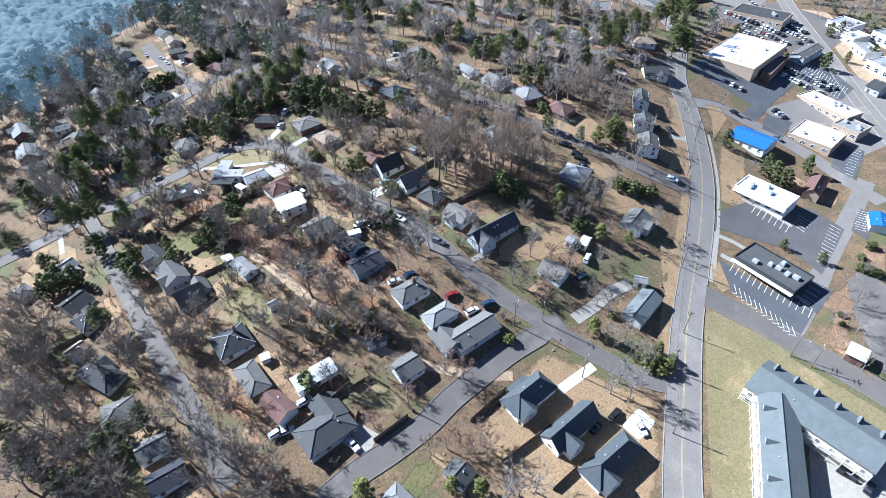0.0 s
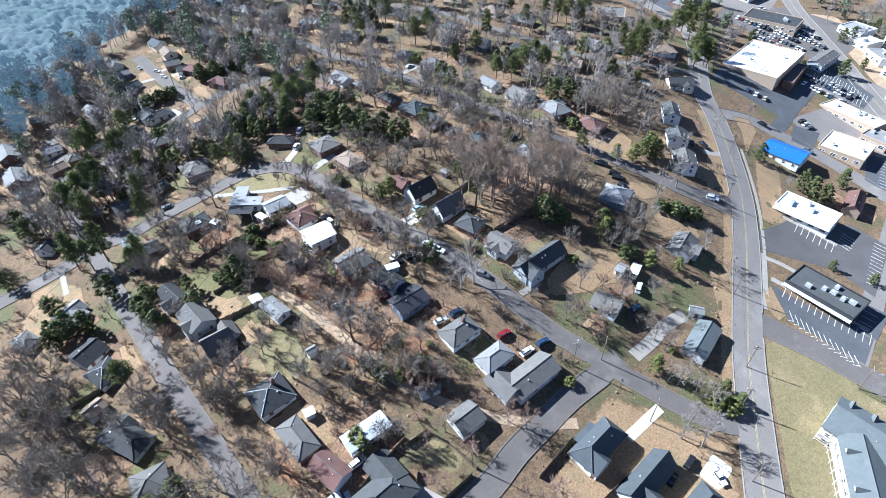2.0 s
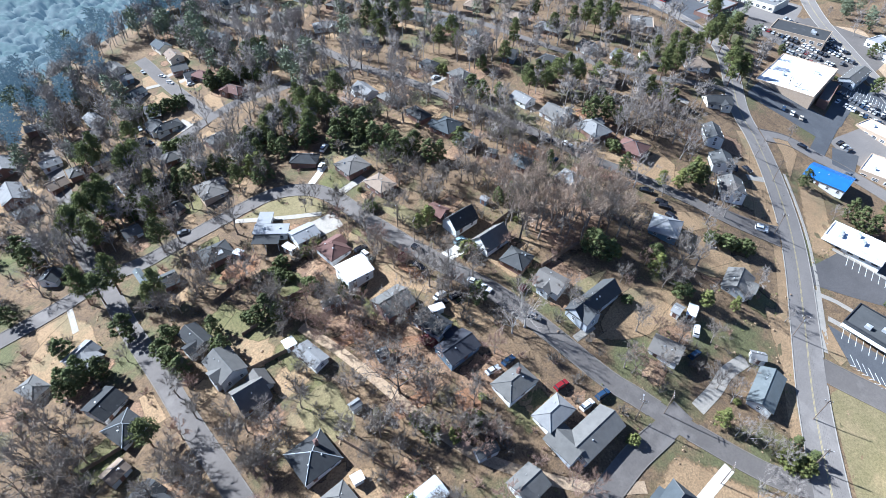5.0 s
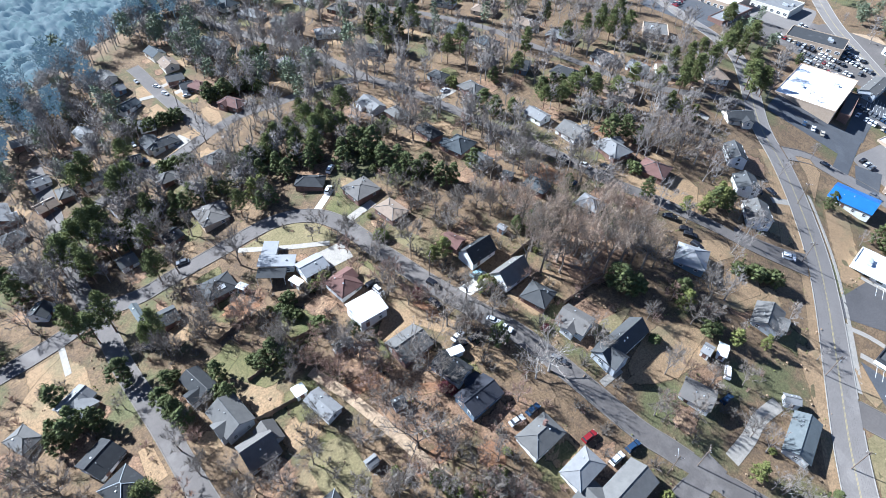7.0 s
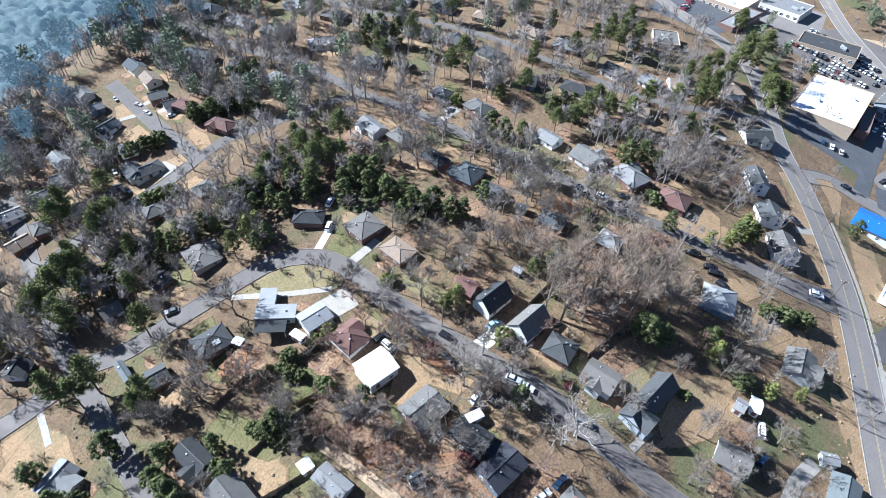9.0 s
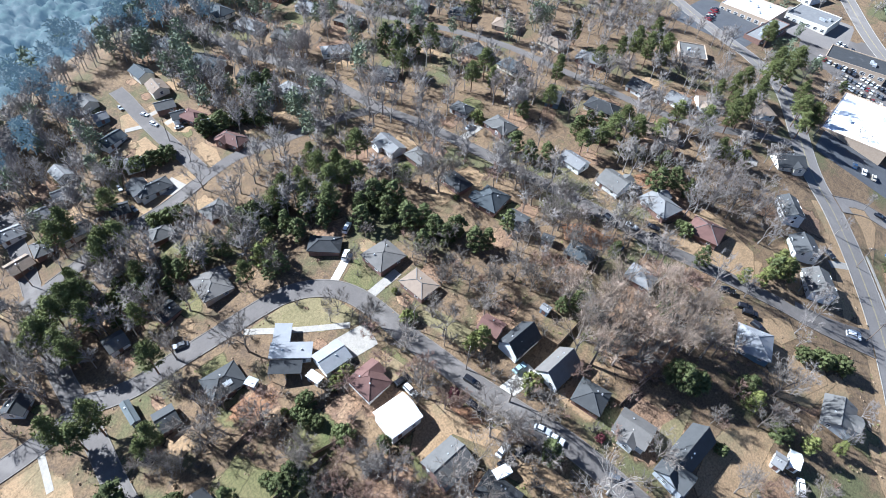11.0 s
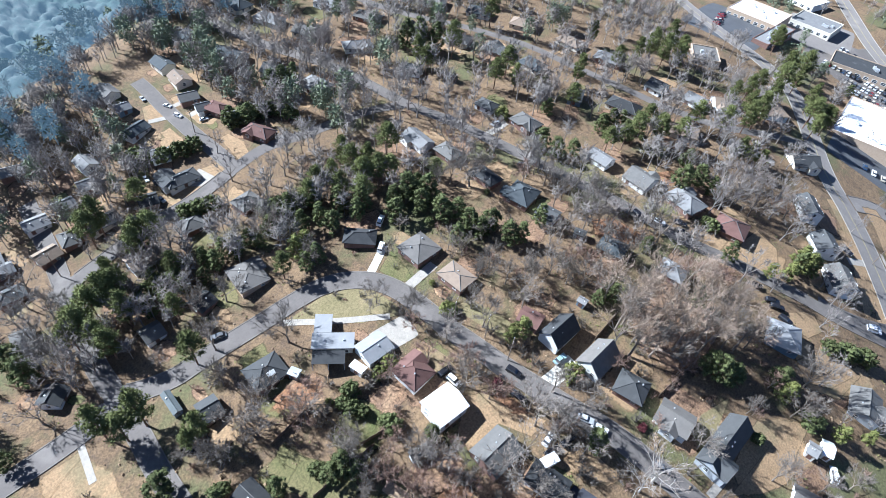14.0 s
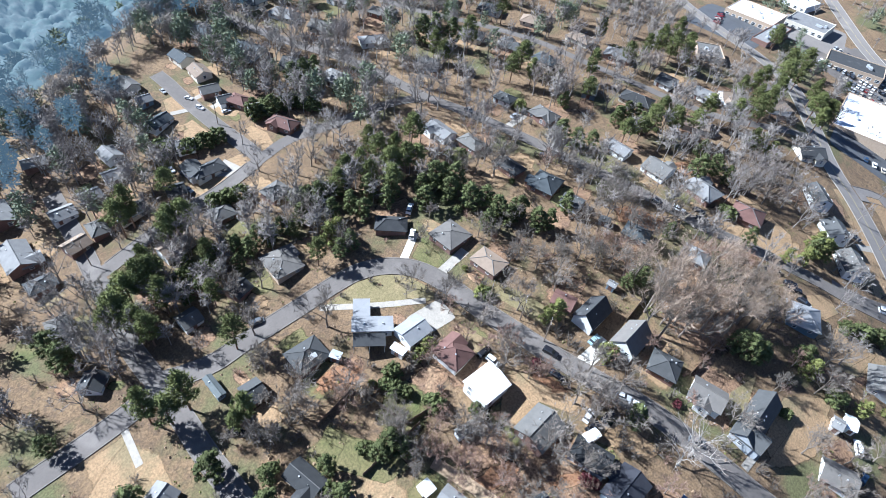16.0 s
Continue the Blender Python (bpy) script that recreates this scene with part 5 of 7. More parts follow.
sheet('lawn', 'bare tan yard beside a white house', [(61.0, 167.4), (66.5, 163.9), (68.6, 155.3), (74.3, 145.9), (67.6, 145.6), (62.9, 154.7), (51.3, 154.5), (51.3, 159.6)], STRAW, lift=0.058, block=True)
sheet('lawn', 'straw-coloured strip beside the street', [(68.0, 137.9), (73.5, 138.2), (76.1, 134.7), (78.2, 123.2), (72.7, 125.1), (68.8, 133.3)], STRAW, lift=0.058, block=False)
patch('leaf_ground', 'orange-brown fallen leaves in a back yard', 41.1, 149.6, -22.1, 14.9, 6.4, ORANGE_LITTER, lift=0.059, wobble=0.3, square=2.5)
patch('leaf_ground', 'orange-brown fallen leaves behind dark houses', 54.6, 135.9, -25.4, 16.1, 4.5, ORANGE_LITTER, lift=0.059, wobble=0.3, square=2.5)
sheet('lawn', 'pale sandy yard under bare trees', [(150.5, 109.2), (166.6, 102.0), (168.4, 90.3), (151.3, 92.4), (144.0, 102.4)], STRAW, lift=0.05, block=True)
sheet('leaf_ground', 'red-brown fallen leaves beside the upper street', [(140.1, 184.0), (147.4, 179.4), (150.2, 166.5), (142.3, 166.0), (135.1, 178.7)], ORANGE_LITTER, lift=0.066, block=False)
sheet('leaf_ground', 'red-brown fallen leaves between two houses', [(182.9, 183.1), (189.5, 179.7), (182.9, 172.2), (177.8, 177.4)], ORANGE_LITTER, lift=0.066, block=False)
sheet('lawn', 'tan trampled yard beside a dark house', [(122.9, 108.4), (137.3, 95.8), (124.5, 94.7), (112.9, 92.8), (103.8, 96.3), (94.9, 103.0), (107.9, 102.2), (117.7, 101.8)], STRAW, lift=0.082, block=True)
sheet('lawn', 'pale sandy yard under bare branches', [(165.3, 106.1), (171.4, 96.5), (164.5, 92.3), (152.0, 96.1), (146.1, 102.3), (155.9, 104.6)], STRAW, lift=0.084, block=True)
sheet('lawn', 'orange-tan yard behind a white roof', [(164.7, 119.0), (174.9, 112.5), (170.2, 106.4), (162.0, 109.0), (160.7, 115.0)], STRAW, lift=0.086, block=False)
sheet('lawn', 'straw-coloured side lawn of a brown-roofed house', [(169.8, 144.2), (190.3, 143.0), (189.0, 133.3), (176.7, 126.5), (168.7, 134.5), (166.7, 140.3)], STRAW, lift=0.088, block=True)
sheet('lawn', 'straw-coloured front lawn of a brown-roofed house', [(162.6, 162.5), (175.9, 159.5), (173.8, 146.0), (163.6, 145.5), (159.1, 155.6)], STRAW, lift=0.090, block=False)
sheet('verge', 'straw-coloured verge beside the main road', [(236.2, 125.0), (242.0, 120.6), (224.2, 110.5), (199.0, 95.7), (190.3, 97.4), (203.6, 105.7), (217.1, 114.4)], STRAW, lift=0.092, block=False)
sheet('verge', 'straw-coloured verge across the main road', [(254.1, 122.0), (246.2, 112.3), (231.0, 101.2), (256.0, 108.9), (260.4, 116.3)], STRAW, lift=0.094, block=False)
sheet('lawn', 'olive side lawn of a dark gabled house', [(101.7, 118.1), (108.5, 119.5), (120.0, 116.6), (109.1, 114.2), (99.7, 114.1)], LAWN, lift=0.096, block=False)
stalls(front_lot, 174.9, 54.2, 177.8, 26.0, -5.03, -1.13, 14)
stalls(front_lot, 165.7, 48.5, 164.6, 26.4, -3.27, -3.02, 12)
stalls(front_lot, 162.4, 45.5, 161.4, 23.9, -1.03, 1.38, 12)
stalls(rear_lot, 227.6, 43.5, 202.5, 37.0, 0.11, -4.40, 12)
stalls(rear_lot, 212.5, 67.3, 214.0, 53.2, -5.92, -1.29, 7)
stalls(rear_lot, 215.1, 52.8, 222.9, 53.8, -0.46, -5.35, 5)
stalls(corner_lot, 246.3, 41.0, 233.5, 36.5, 1.6, -3.8, 9)
stalls(side_lot, 190.5, 32.5, 178.1, 30.6, 0.16, -4.36, 5)
stalls(row_lot, 291.2, 63.0, 268.6, 57.0, 0.83, -4.07, 10)
stalls(store_lot, 345.6, 119.5, 338.2, 91.2, -6.93, -1.53, 16)
stalls(store_lot, 354.4, 118.5, 346.0, 91.1, -6.98, -1.49, 16)
patch('lawn', 'broad lawn of thin green and straw grass', 124.5, 16.8, -144.7, 73.9, 26.1, LAWN, square=14, lift=0.025)
patch('lawn', 'winter lawn between apartments and street', 146.0, 14.9, -84.5, 54.6, 12.6, LAWN, square=14, lift=0.03)
patch('lawn', 'straw-coloured dormant lawn', 72.1, 56.0, 1.8, 28.0, 18.3, STRAW, block=True, wobble=0.1)
patch('lawn', 'straw-coloured dormant lawn', 89.7, 56.2, -34.1, 11.6, 11.2, STRAW, block=True, wobble=0.15)
patch('lawn', 'straw-coloured dormant lawn', 59.5, 209.9, -46.6, 18.8, 3.5, OLIVE, square=2)
patch('lawn', 'straw-coloured dormant lawn', 113.3, 101.1, -15.6, 11.9, 12.0, STRAW, wobble=0.2)
patch('lawn', 'straw-coloured dormant lawn', 171.5, 151.9, -62.7, 36.7, 9.9, STRAW, wobble=0.1)
patch('lawn', 'straw-coloured dormant lawn', -25.3, 219.9, -2.1, 14.5, 12.5, STRAW, wobble=0.1, block=True)
patch('lawn', 'straw-coloured dormant lawn', 44.0, 288.6, -2.1, 19.6, 9.2, STRAW, wobble=0.1)
patch('lawn', 'straw-coloured dormant lawn', 61.5, 180.5, -2.3, 8.3, 10.1, STRAW, wobble=0.1)
patch('lawn', 'green-tinged grass behind houses', 33.9, 177.1, -10.3, 16.6, 15.2, OLIVE, wobble=0.3, square=3)
patch('lawn', 'green-tinged grass behind houses', 23.5, 137.5, -0.3, 12.0, 20.2, OLIVE, wobble=0.2, square=3)
patch('lawn', 'sunlit straw-coloured dormant lawn', 119.9, 96.0, -20.5, 20.9, 10.2, STRAW, block=True, wobble=0.2)
patch('lawn', 'sunlit straw-coloured dormant lawn', 161.4, 92.9, -25.1, 24.5, 9.8, STRAW, block=True, wobble=0.2)
patch('lawn', 'straw-coloured dormant lawn beside houses', 177.5, 130.9, -165.8, 19.4, 10.4, STRAW, wobble=0.2)
patch('verge', 'straw-coloured strip between houses and road', 206.4, 97.7, -145.1, 29.2, 8.2, STRAW, wobble=0.1)
patch('verge', 'straw-coloured strip between houses and road', 231.0, 118.9, -133.3, 19.4, 9.2, STRAW, wobble=0.1)
patch('lawn', 'straw-coloured dormant lawn around houses', 151.8, 66.3, -137.0, 29.3, 8.4, STRAW, wobble=0.2)
patch('lawn', 'straw-coloured dormant lawn', 161.9, 139.9, -99.0, 12.4, 16.3, LITTER, wobble=0.3, square=2.5)
patch('verge', 'pale dirt ground beside the shops', 193.1, 20.0, -97.5, 11.4, 26.7, LITTER, wobble=0.2)
patch('verge', 'straw-coloured verge beside the main road', 218.0, 110.9, -131.4, 33.3, 6.7, STRAW, wobble=0.1)
patch('verge', 'straw-coloured verge beside the main road', 220.1, 83.5, 32.6, 53.0, 14.1, STRAW, wobble=0.1)
patch('leaf_ground', 'brown leaf litter under bare trees', 30.5, 196.4, -7.5, 13.7, 12.6, LITTER, wobble=0.3, square=2.5)
patch('leaf_ground', 'brown leaf litter under bare trees', 43.3, 157.1, -12.0, 16.5, 13.4, LITTER, wobble=0.3, square=2.5)
patch('leaf_ground', 'brown leaf litter under bare trees', 50.9, 134.8, -3.6, 30.6, 34.4, LITTER, wobble=0.3, square=2.5)
patch('leaf_ground', 'brown leaf litter under bare trees', 125.8, 140.1, 10.5, 36.9, 32.3, LITTER, wobble=0.3, square=2.5)

# ---- houses ----
house('new house with blue-grey hip roof and white siding', 73.8, 59.5, 2.0, 15.4, 7.1, 'bluegrey', 'white', 'hip', pitch=1.0, h=2.8, porch=0.5)
house('new house with blue-grey gable roof and a front gable', 76.7, 45.5, 1.6, 16.9, 6.4, 'bluegrey', 'white', 'gable', pitch=1.0, h=2.8, wing=(-4, -3, 6, 5, -90))
house('new house with blue-grey hip roof and rear deck', 78.7, 32.2, -0.2, 18.0, 6.9, 'bluegrey', 'white', 'hip', pitch=1.0, h=2.8)
house('grey gabled garage with white gable end', 50.2, 86.7, -0.3, 7.8, 7.0, 'grey', 'white', 'gable')
house('long low house with grey gable roof', 73.6, 84.4, -0.5, 15.8, 7.8, 'grey', 'grey', 'gable', wing=(-8, 3, 9, 7, 90))
house('pale grey hip-roofed house with white walls', 68.8, 94.9, 0.4, 9.9, 6.0, 'pale', 'white', 'hip')
house('grey-brown hip-roofed house with white eaves', 66.4, 107.5, -0.9, 10.5, 7.1, 'grey', 'white', 'hip', chimney=True)
house('small garden shed with grey roof', 47.7, 99.5, -14.1, 5.7, 3.2, 'slate', 'grey', 'gable', h=2.2, name='shed', category='shed', overhang=0.25)
house('long pale metal-roofed trailer home', 27.1, 100.8, -1.7, 12.3, 5.0, 'metal', 'white', 'gable', pitch=0.15)
house('dark hip-roofed house with garage wing', 21.5, 85.0, 2.3, 14.2, 9.3, 'slate', 'grey', 'hip', pitch=0.5, wing=(4, 5, 9, 7, 90))
house('red-brown gabled house with white gable wall', 14.4, 99.0, -77.7, 9.5, 6.0, 'brown', 'white', 'gable')
house('grey hip-roofed house with brick walls', 12.4, 111.3, -88.2, 11.7, 6.0, 'grey', 'brick', 'hip')
house('dark slate hip-roofed house with white windows', 13.0, 126.9, 0.5, 10.1, 9.7, 'charcoal', 'white', 'hip', pitch=0.5, chimney=True, caps='white')
house('weathered grey hip-roofed house with cream walls', -22.0, 126.5, -10.2, 8.1, 7.7, 'grey', 'cream', 'hip')
house('grey gabled house with white walls', -17.5, 110.0, -1.1, 7.7, 6.0, 'grey', 'white', 'gable')
house('black gabled house with pale front slope', -17.1, 99.4, -2.3, 9.0, 6.0, 'black', 'white', 'gable')
house('dark shingled house with pale valley trim', -22.6, 143.1, 24.0, 6.8, 13.7, 'charcoal', 'grey', 'hip')
house('dark hip-roofed house with white trim', -20.3, 168.6, 18.0, 7.5, 8.1, 'charcoal', 'white', 'hip', pitch=0.5, caps='white')
house('dark gable-roofed house with white walls', -22.0, 179.9, 25.2, 8.0, 7.9, 'charcoal', 'white', 'gable')
house('pale grey gabled house with front wing', -21.9, 201.9, 24.7, 8.4, 6.0, 'pale', 'white', 'gable', wing=(0, -3, 6, 5, -90))
house('grey-brown hip-roofed house with cream walls', -36.2, 200.7, 22.1, 5.2, 7.3, 'grey', 'cream', 'hip')
house('slate grey gambrel house with white dormer trim', 8.2, 165.4, -86, 10.2, 7.6, 'grey', 'grey', 'gable', pitch=0.55, h=3.6, wing=(1.5, -2, 6, 4.5, -90))
house('dark gabled house with pale ridge', 9.4, 153.0, -0.9, 8.3, 7.9, 'dun', 'grey', 'gable', pitch=0.85, wing=(4, 2, 6, 5, 90))
house('small dark hip-roofed house with white walls', 6.3, 181.4, -80, 9.4, 5.4, 'charcoal', 'white', 'gable', wing=(2.6, -2.4, 5, 3.6, -90))
house('low white house with a weathered pale grey roof', 28.2, 151.5, -80.9, 9.0, 4.6, 'pale', 'white', 'gable', pitch=0.3)
house('weathered grey house among bare trees', 56.6, 149.8, 0.5, 10.0, 8.6, 'grey', 'brick', 'gable', wing=False)
house('dark brown gabled house with white walls', 61.0, 136.4, -78, 9.6, 6.2, 'charcoal', 'white', 'gable', wing=False)
house('black roofed house with pale gable', 61.2, 125.6, -0.6, 10.6, 7.4, 'black', 'blue', 'gable', pitch=0.42)
house('tall house with a bright white metal roof', 54.3, 166.9, -3.0, 9.0, 7.9, 'white', 'white', 'gable', h=4.2, pitch=0.3, wing=False)
house('house with red-brown hip roof and front gable', 55.0, 180.0, 4.0, 7.6, 8.4, 'brown', 'white', 'hip', pitch=0.5, wing=(2, -2, 6, 5, -90))
modern_house("low modern house with pale roof slabs and a dark patio cover", 44.2, 202.0, 141.1, 11.9, 5.4)
house('low garage with pale metal roof', 51.7, 193.0, -0.4, 8.1, 6.8, 'silver', 'white', 'gable', pitch=0.35)
house('dark grey hip-roofed house with rear patio cover', 25.9, 208.0, -1.5, 9.4, 7.8, 'slate', 'brick', 'hip', pitch=0.5, skylight=True)
house('grey-tan hip-roofed brick ranch house', 39.0, 239.8, -2.9, 9.0, 10.4, 'dun', 'tan', 'hip', pitch=0.28, wing=(2.5, -3, 6, 5, -90))
house('dark gabled brick house under evergreens', 24.3, 241.3, 14.9, 5.8, 5.8, 'charcoal', 'brick', 'gable')
house('grey hip-roofed ranch house with front gable', 84.3, 211.0, 2.0, 9.8, 9.2, 'dun', 'brick', 'hip', pitch=0.3)
house('tan hip-roofed brick ranch house', 85.6, 195.0, 4.0, 7.0, 9.2, 'tan', 'brick', 'hip', pitch=0.26)
house('steep dark-roofed gabled house', 94.6, 161.2, 1.0, 10.2, 6.6, 'charcoal', 'white', 'gable', wing=False, pitch=1.0, h=3.0)
house('steep pale-roofed gabled house with white front', 97.0, 148.4, 1.0, 10.8, 7.2, 'dun', 'white', 'gable', wing=False, pitch=1.0)
house('dark hip-roofed house with brick walls', 97.6, 137.0, -76.5, 7.8, 7.6, 'slate', 'brick', 'hip')
house('grey-tan gabled house with small porch gable', 100.0, 123.9, -80.5, 9.0, 7.4, 'dun', 'white', 'gable', wing=(0, -3, 5, 4, -90))
house('large slate grey gabled house with cross-gabled porch', 105.2, 110.8, -0.4, 19.0, 6.2, 'slate', 'grey', 'gable', pitch=0.9, h=3.0, wing=(-6.2, -1, 8, 6, -90))
house('weathered grey gabled house under bare branches', 111.8, 86.8, -75.8, 8.6, 7.0, 'dun', 'white', 'gable', pitch=0.5)
house('small white shed in a back yard', 126.8, 92.7, -82.2, 2.5, 4.2, 'pale', 'white', 'gable', h=2.3, name='shed', category='shed', overhang=0.25)
house('small white shed with white roof', 131.0, 89.7, -70.8, 2.4, 4.9, 'white', 'white', 'gable', h=2.3, name='shed', category='shed', overhang=0.25)
house('blue-grey gabled house beside the main road', 127.3, 60.3, 10.7, 14.8, 6.8, 'bluepale', 'white', 'gable', pitch=0.45)
house('small white outbuilding beside a house', 135.6, 67.6, -56.4, 4.0, 3.2, 'pale', 'white', 'gable', h=2.5, name='shed', category='shed', overhang=0.25)
house('weathered grey house with cross gable', 156.0, 86.6, 13.9, 10.2, 8.2, 'grey', 'grey', 'gable', wing=(0, -3, 6, 5, -90))
house('pale roofed blue-walled hip house', 152.8, 115.5, -69.2, 9.7, 10.0, 'silver', 'blue', 'hip')
house('two-storey white house with grey gable roof', 218.8, 135.1, 40.4, 11.1, 6.7, 'slate', 'white', 'gable', h=3.9)
house('two-storey white house with grey gable roof', 205.6, 123.0, 41.4, 8.7, 8.1, 'slate', 'white', 'gable', h=3.9)
house('two-storey white house with grey gable roof', 195.0, 112.1, 39.0, 10.4, 8.4, 'grey', 'white', 'gable', h=3.9)
house('red-brown hip-roofed brick ranch house', 178.8, 149.1, -79.1, 10.4, 9.5, 'brown', 'brick', 'hip')
house('pale grey hip-roofed brick ranch house', 175.3, 166.7, -100.1, 12.0, 9.2, 'pale', 'brick', 'hip')
house('grey-green gabled white ranch house', 171.1, 183.9, -91.7, 9.7, 9.5, 'grey', 'white', 'gable')
house('pale roofed white ranch house', 168.3, 200.7, -91.0, 9.3, 6.5, 'pale', 'white', 'gable')
house('grey hip-roofed ranch house on a lawn', 161.7, 233.5, -90.1, 10.6, 7.8, 'grey', 'brick', 'hip', wing=(2, -2, 5, 5, -90))
house('grey hip-roofed ranch house on a lawn', 157.4, 251.6, -78.9, 7.9, 6.0, 'slate', 'white', 'hip')
house('pale grey gabled house with white walls', 120.0, 252.2, -92.8, 11.1, 6.6, 'pale', 'white', 'gable')
house('grey ranch house under bare trees', 123.9, 239.3, -88.4, 9.2, 6.4, 'grey', 'brick', 'hip')
house('dark brown ranch house under trees', 125.1, 221.0, -90.1, 10.5, 6.0, 'charcoal', 'brick', 'hip')
house('blue-grey hip-roofed brick ranch house', 128.3, 206.2, -78.1, 9.1, 10.2, 'bluegrey', 'brick', 'hip')
house('grey outbuilding with flat roof', 128.4, 193.9, -80.4, 6.9, 6.0, 'slate', 'grey', 'gable')
house('blue-grey ranch house under bare trees', 134.0, 170.4, -77.6, 8.2, 6.8, 'bluegrey', 'brick', 'hip')
house('pale grey ranch house under bare trees', 142.2, 151.9, -82.4, 8.2, 7.0, 'pale', 'brick', 'hip')
house('dark blue gabled house under trees', 194.9, 233.4, -61.1, 5.7, 10.4, 'charcoal', 'blue', 'gable')
house('pale roofed low white building', 241.5, 199.6, -90.9, 8.9, 8.3, 'pale', 'white', 'gable')
house('dark roofed white house under trees', 234.9, 216.4, -87.5, 7.7, 9.8, 'slate', 'white', 'gable')
house('brown ranch house with carport', 77.2, 295.8, -68.5, 10.8, 6.4, 'brown', 'brick', 'hip')
house('slate grey L-shaped white ranch house', 43.9, 293.4, 0.2, 11.1, 6.0, 'slate', 'white', 'hip', wing=(-4, 3, 8, 6, 90))
house('grey hip-roofed brick ranch house', 36.5, 271.8, -1.3, 7.1, 6.2, 'grey', 'brick', 'hip')
house('grey hip-roofed brick ranch house', 54.9, 267.2, 10.6, 7.8, 6.7, 'grey', 'brick', 'hip')
house('red-brown roofed house under trees', 91.8, 169.8, -75, 6.3, 5.4, 'brown', 'brick', 'gable')
house('dark hip-roofed house behind a lawn', 73.3, 227.6, -43.2, 9.8, 6.1, 'charcoal', 'brick', 'hip')
house('grey house among evergreens', 8.7, 242.7, 2.9, 5.6, 5.6, 'grey', 'white', 'gable')
house('dark roofed white gabled house', -19.7, 243.7, 45.6, 5.5, 6.0, 'slate', 'white', 'gable')

# ---- shops and apartments ----
flat_building('large store with bright white flat roof', 319.8, 140.0, -83.6, 28.6, 43.7, 4.3, roof='white', wall='tan', units=2, glazed=False)
flat_building('brick entrance block of the large store', 322.8, 123.0, 10.6, 27.3, 5.0, 4.0, roof='grey', wall='brick', units=0, glazed=False)
flat_building('white flat-roofed shop row', 283.3, 77.5, -85.9, 19.5, 18.9, 2.9, roof='white', wall='tan', units=2)
flat_building('white flat-roofed office with front windows', 218.9, 67.8, -87.3, 21.5, 11.6, 4.0, roof='white', wall='white', units=4, canopy=1.2)
flat_building('dark flat-roofed shop with white fascia and rooftop units', 182.0, 43.8, -93.1, 23.2, 12.8, 3.2, roof='slate', wall='dark', units=6, canopy=1.5)
flat_building('long pale flat-roofed shop row', 315.6, 87.6, -102.3, 28.8, 11.8, 2.7, roof='white', wall='tan', units=5)
flat_building('orange-tan restaurant with pale roof', 304.2, 70.8, -95.2, 12.4, 11.7, 3.6, roof='pale', wall='tan', units=3)
house('grey gabled workshop beside parked cars', 358.0, 122.1, 0.3, 22.7, 8.0, 'grey', 'grey', 'gable', h=4, pitch=0.35, name='workshop', category='building')
flat_building('dark flat-roofed commercial row with rooftop units', 383.9, 165.7, -79.7, 31.7, 19.4, 3.6, roof='charcoal', wall='tan', units=3)
flat_building('small white flat-roofed building beside the avenue', 415.3, 126.6, -102.3, 15.2, 15.0, 3.6, roof='silver', wall='white', units=2)
flat_building('white flat-roofed workshop beside the avenue', 403.3, 115.8, -108.3, 11.0, 13.7, 3.2, roof='white', wall='cream', units=1)
flat_building('narrow white flat-roofed shop', 391.6, 103.1, -129.7, 14.9, 9.5, 3.6, roof='pale', wall='white', units=1)
flat_building('white flat-roofed building with dark windows', 378.9, 86.7, -108.9, 15.8, 13.0, 5.0, roof='silver', wall='white', units=2)
flat_building('large white flat-roofed building beside the avenue', 417.8, 98.2, -108.4, 17.3, 20.5, 5.3, roof='pale', wall='white', units=3)
house('small dark-roofed roadside shop', 355.6, 79.9, -100.3, 7.4, 11.1, 'charcoal', 'grey', 'gable', h=3.5, pitch=0.4, name='shop', category='shop')
flat_building('tan-roofed shop beside the main road', 362.1, 211.9, -1.6, 35.8, 9.6, 3.6, roof='pale', wall='brick', units=3)
flat_building('long pale store with orange front', 386.8, 232.0, -89.0, 30.7, 26.9, 4.3, roof='white', wall='tan', units=4)
flat_building('pale flat-roofed store with rooftop units', 416.2, 205.4, -89.1, 25.6, 23.3, 3.6, roof='pale', wall='cream', units=3)
flat_building('white flat-roofed shop beside the road', 451.0, 224.3, -101.2, 19.7, 19.5, 3.6, roof='white', wall='white', units=2)
flat_building('grey flat-roofed roadside shop', 288.5, 219.9, -55.7, 13.1, 16.2, 2.9, roof='grey', wall='tan', units=2)
house('shop with bright blue metal roof and white front', 249.6, 92.3, -86.9, 16.8, 12.7, 'blue', 'white', 'gable', h=3.2, pitch=0.3, name='shop', category='shop')
house('small house with brown gable roof', 242.3, 58.0, 12.2, 13.8, 6.0, 'brown', 'tan', 'gable', h=3.5, pitch=0.7)
house('small shop with bright blue metal roof', 242.0, 31.6, 27.0, 9.5, 6.5, 'blue', 'white', 'gable', h=3.0, pitch=0.3, name='shop', category='shop')
house('small roadside shop with white roof and brick front', 167.2, 7.7, -80.9, 5.0, 5.3, 'white', 'brick', 'gable', h=3.5, pitch=0.1, name='shop', category='shop')
apartment_long = house('long apartment wing with grey roof and small dormers', 133.6, 5.2, -88.1, 34.6, 13.6, 'bluepale', 'cream', 'gable', h=6, pitch=0.45, name='apartment_building', category='building')
apartment_side = house('apartment wing with grey roof and small dormers', 111.0, 3.0, -148.4, 43.3, 9.7, 'bluepale', 'cream', 'gable', h=6, pitch=0.45, name='apartment_building', category='building')
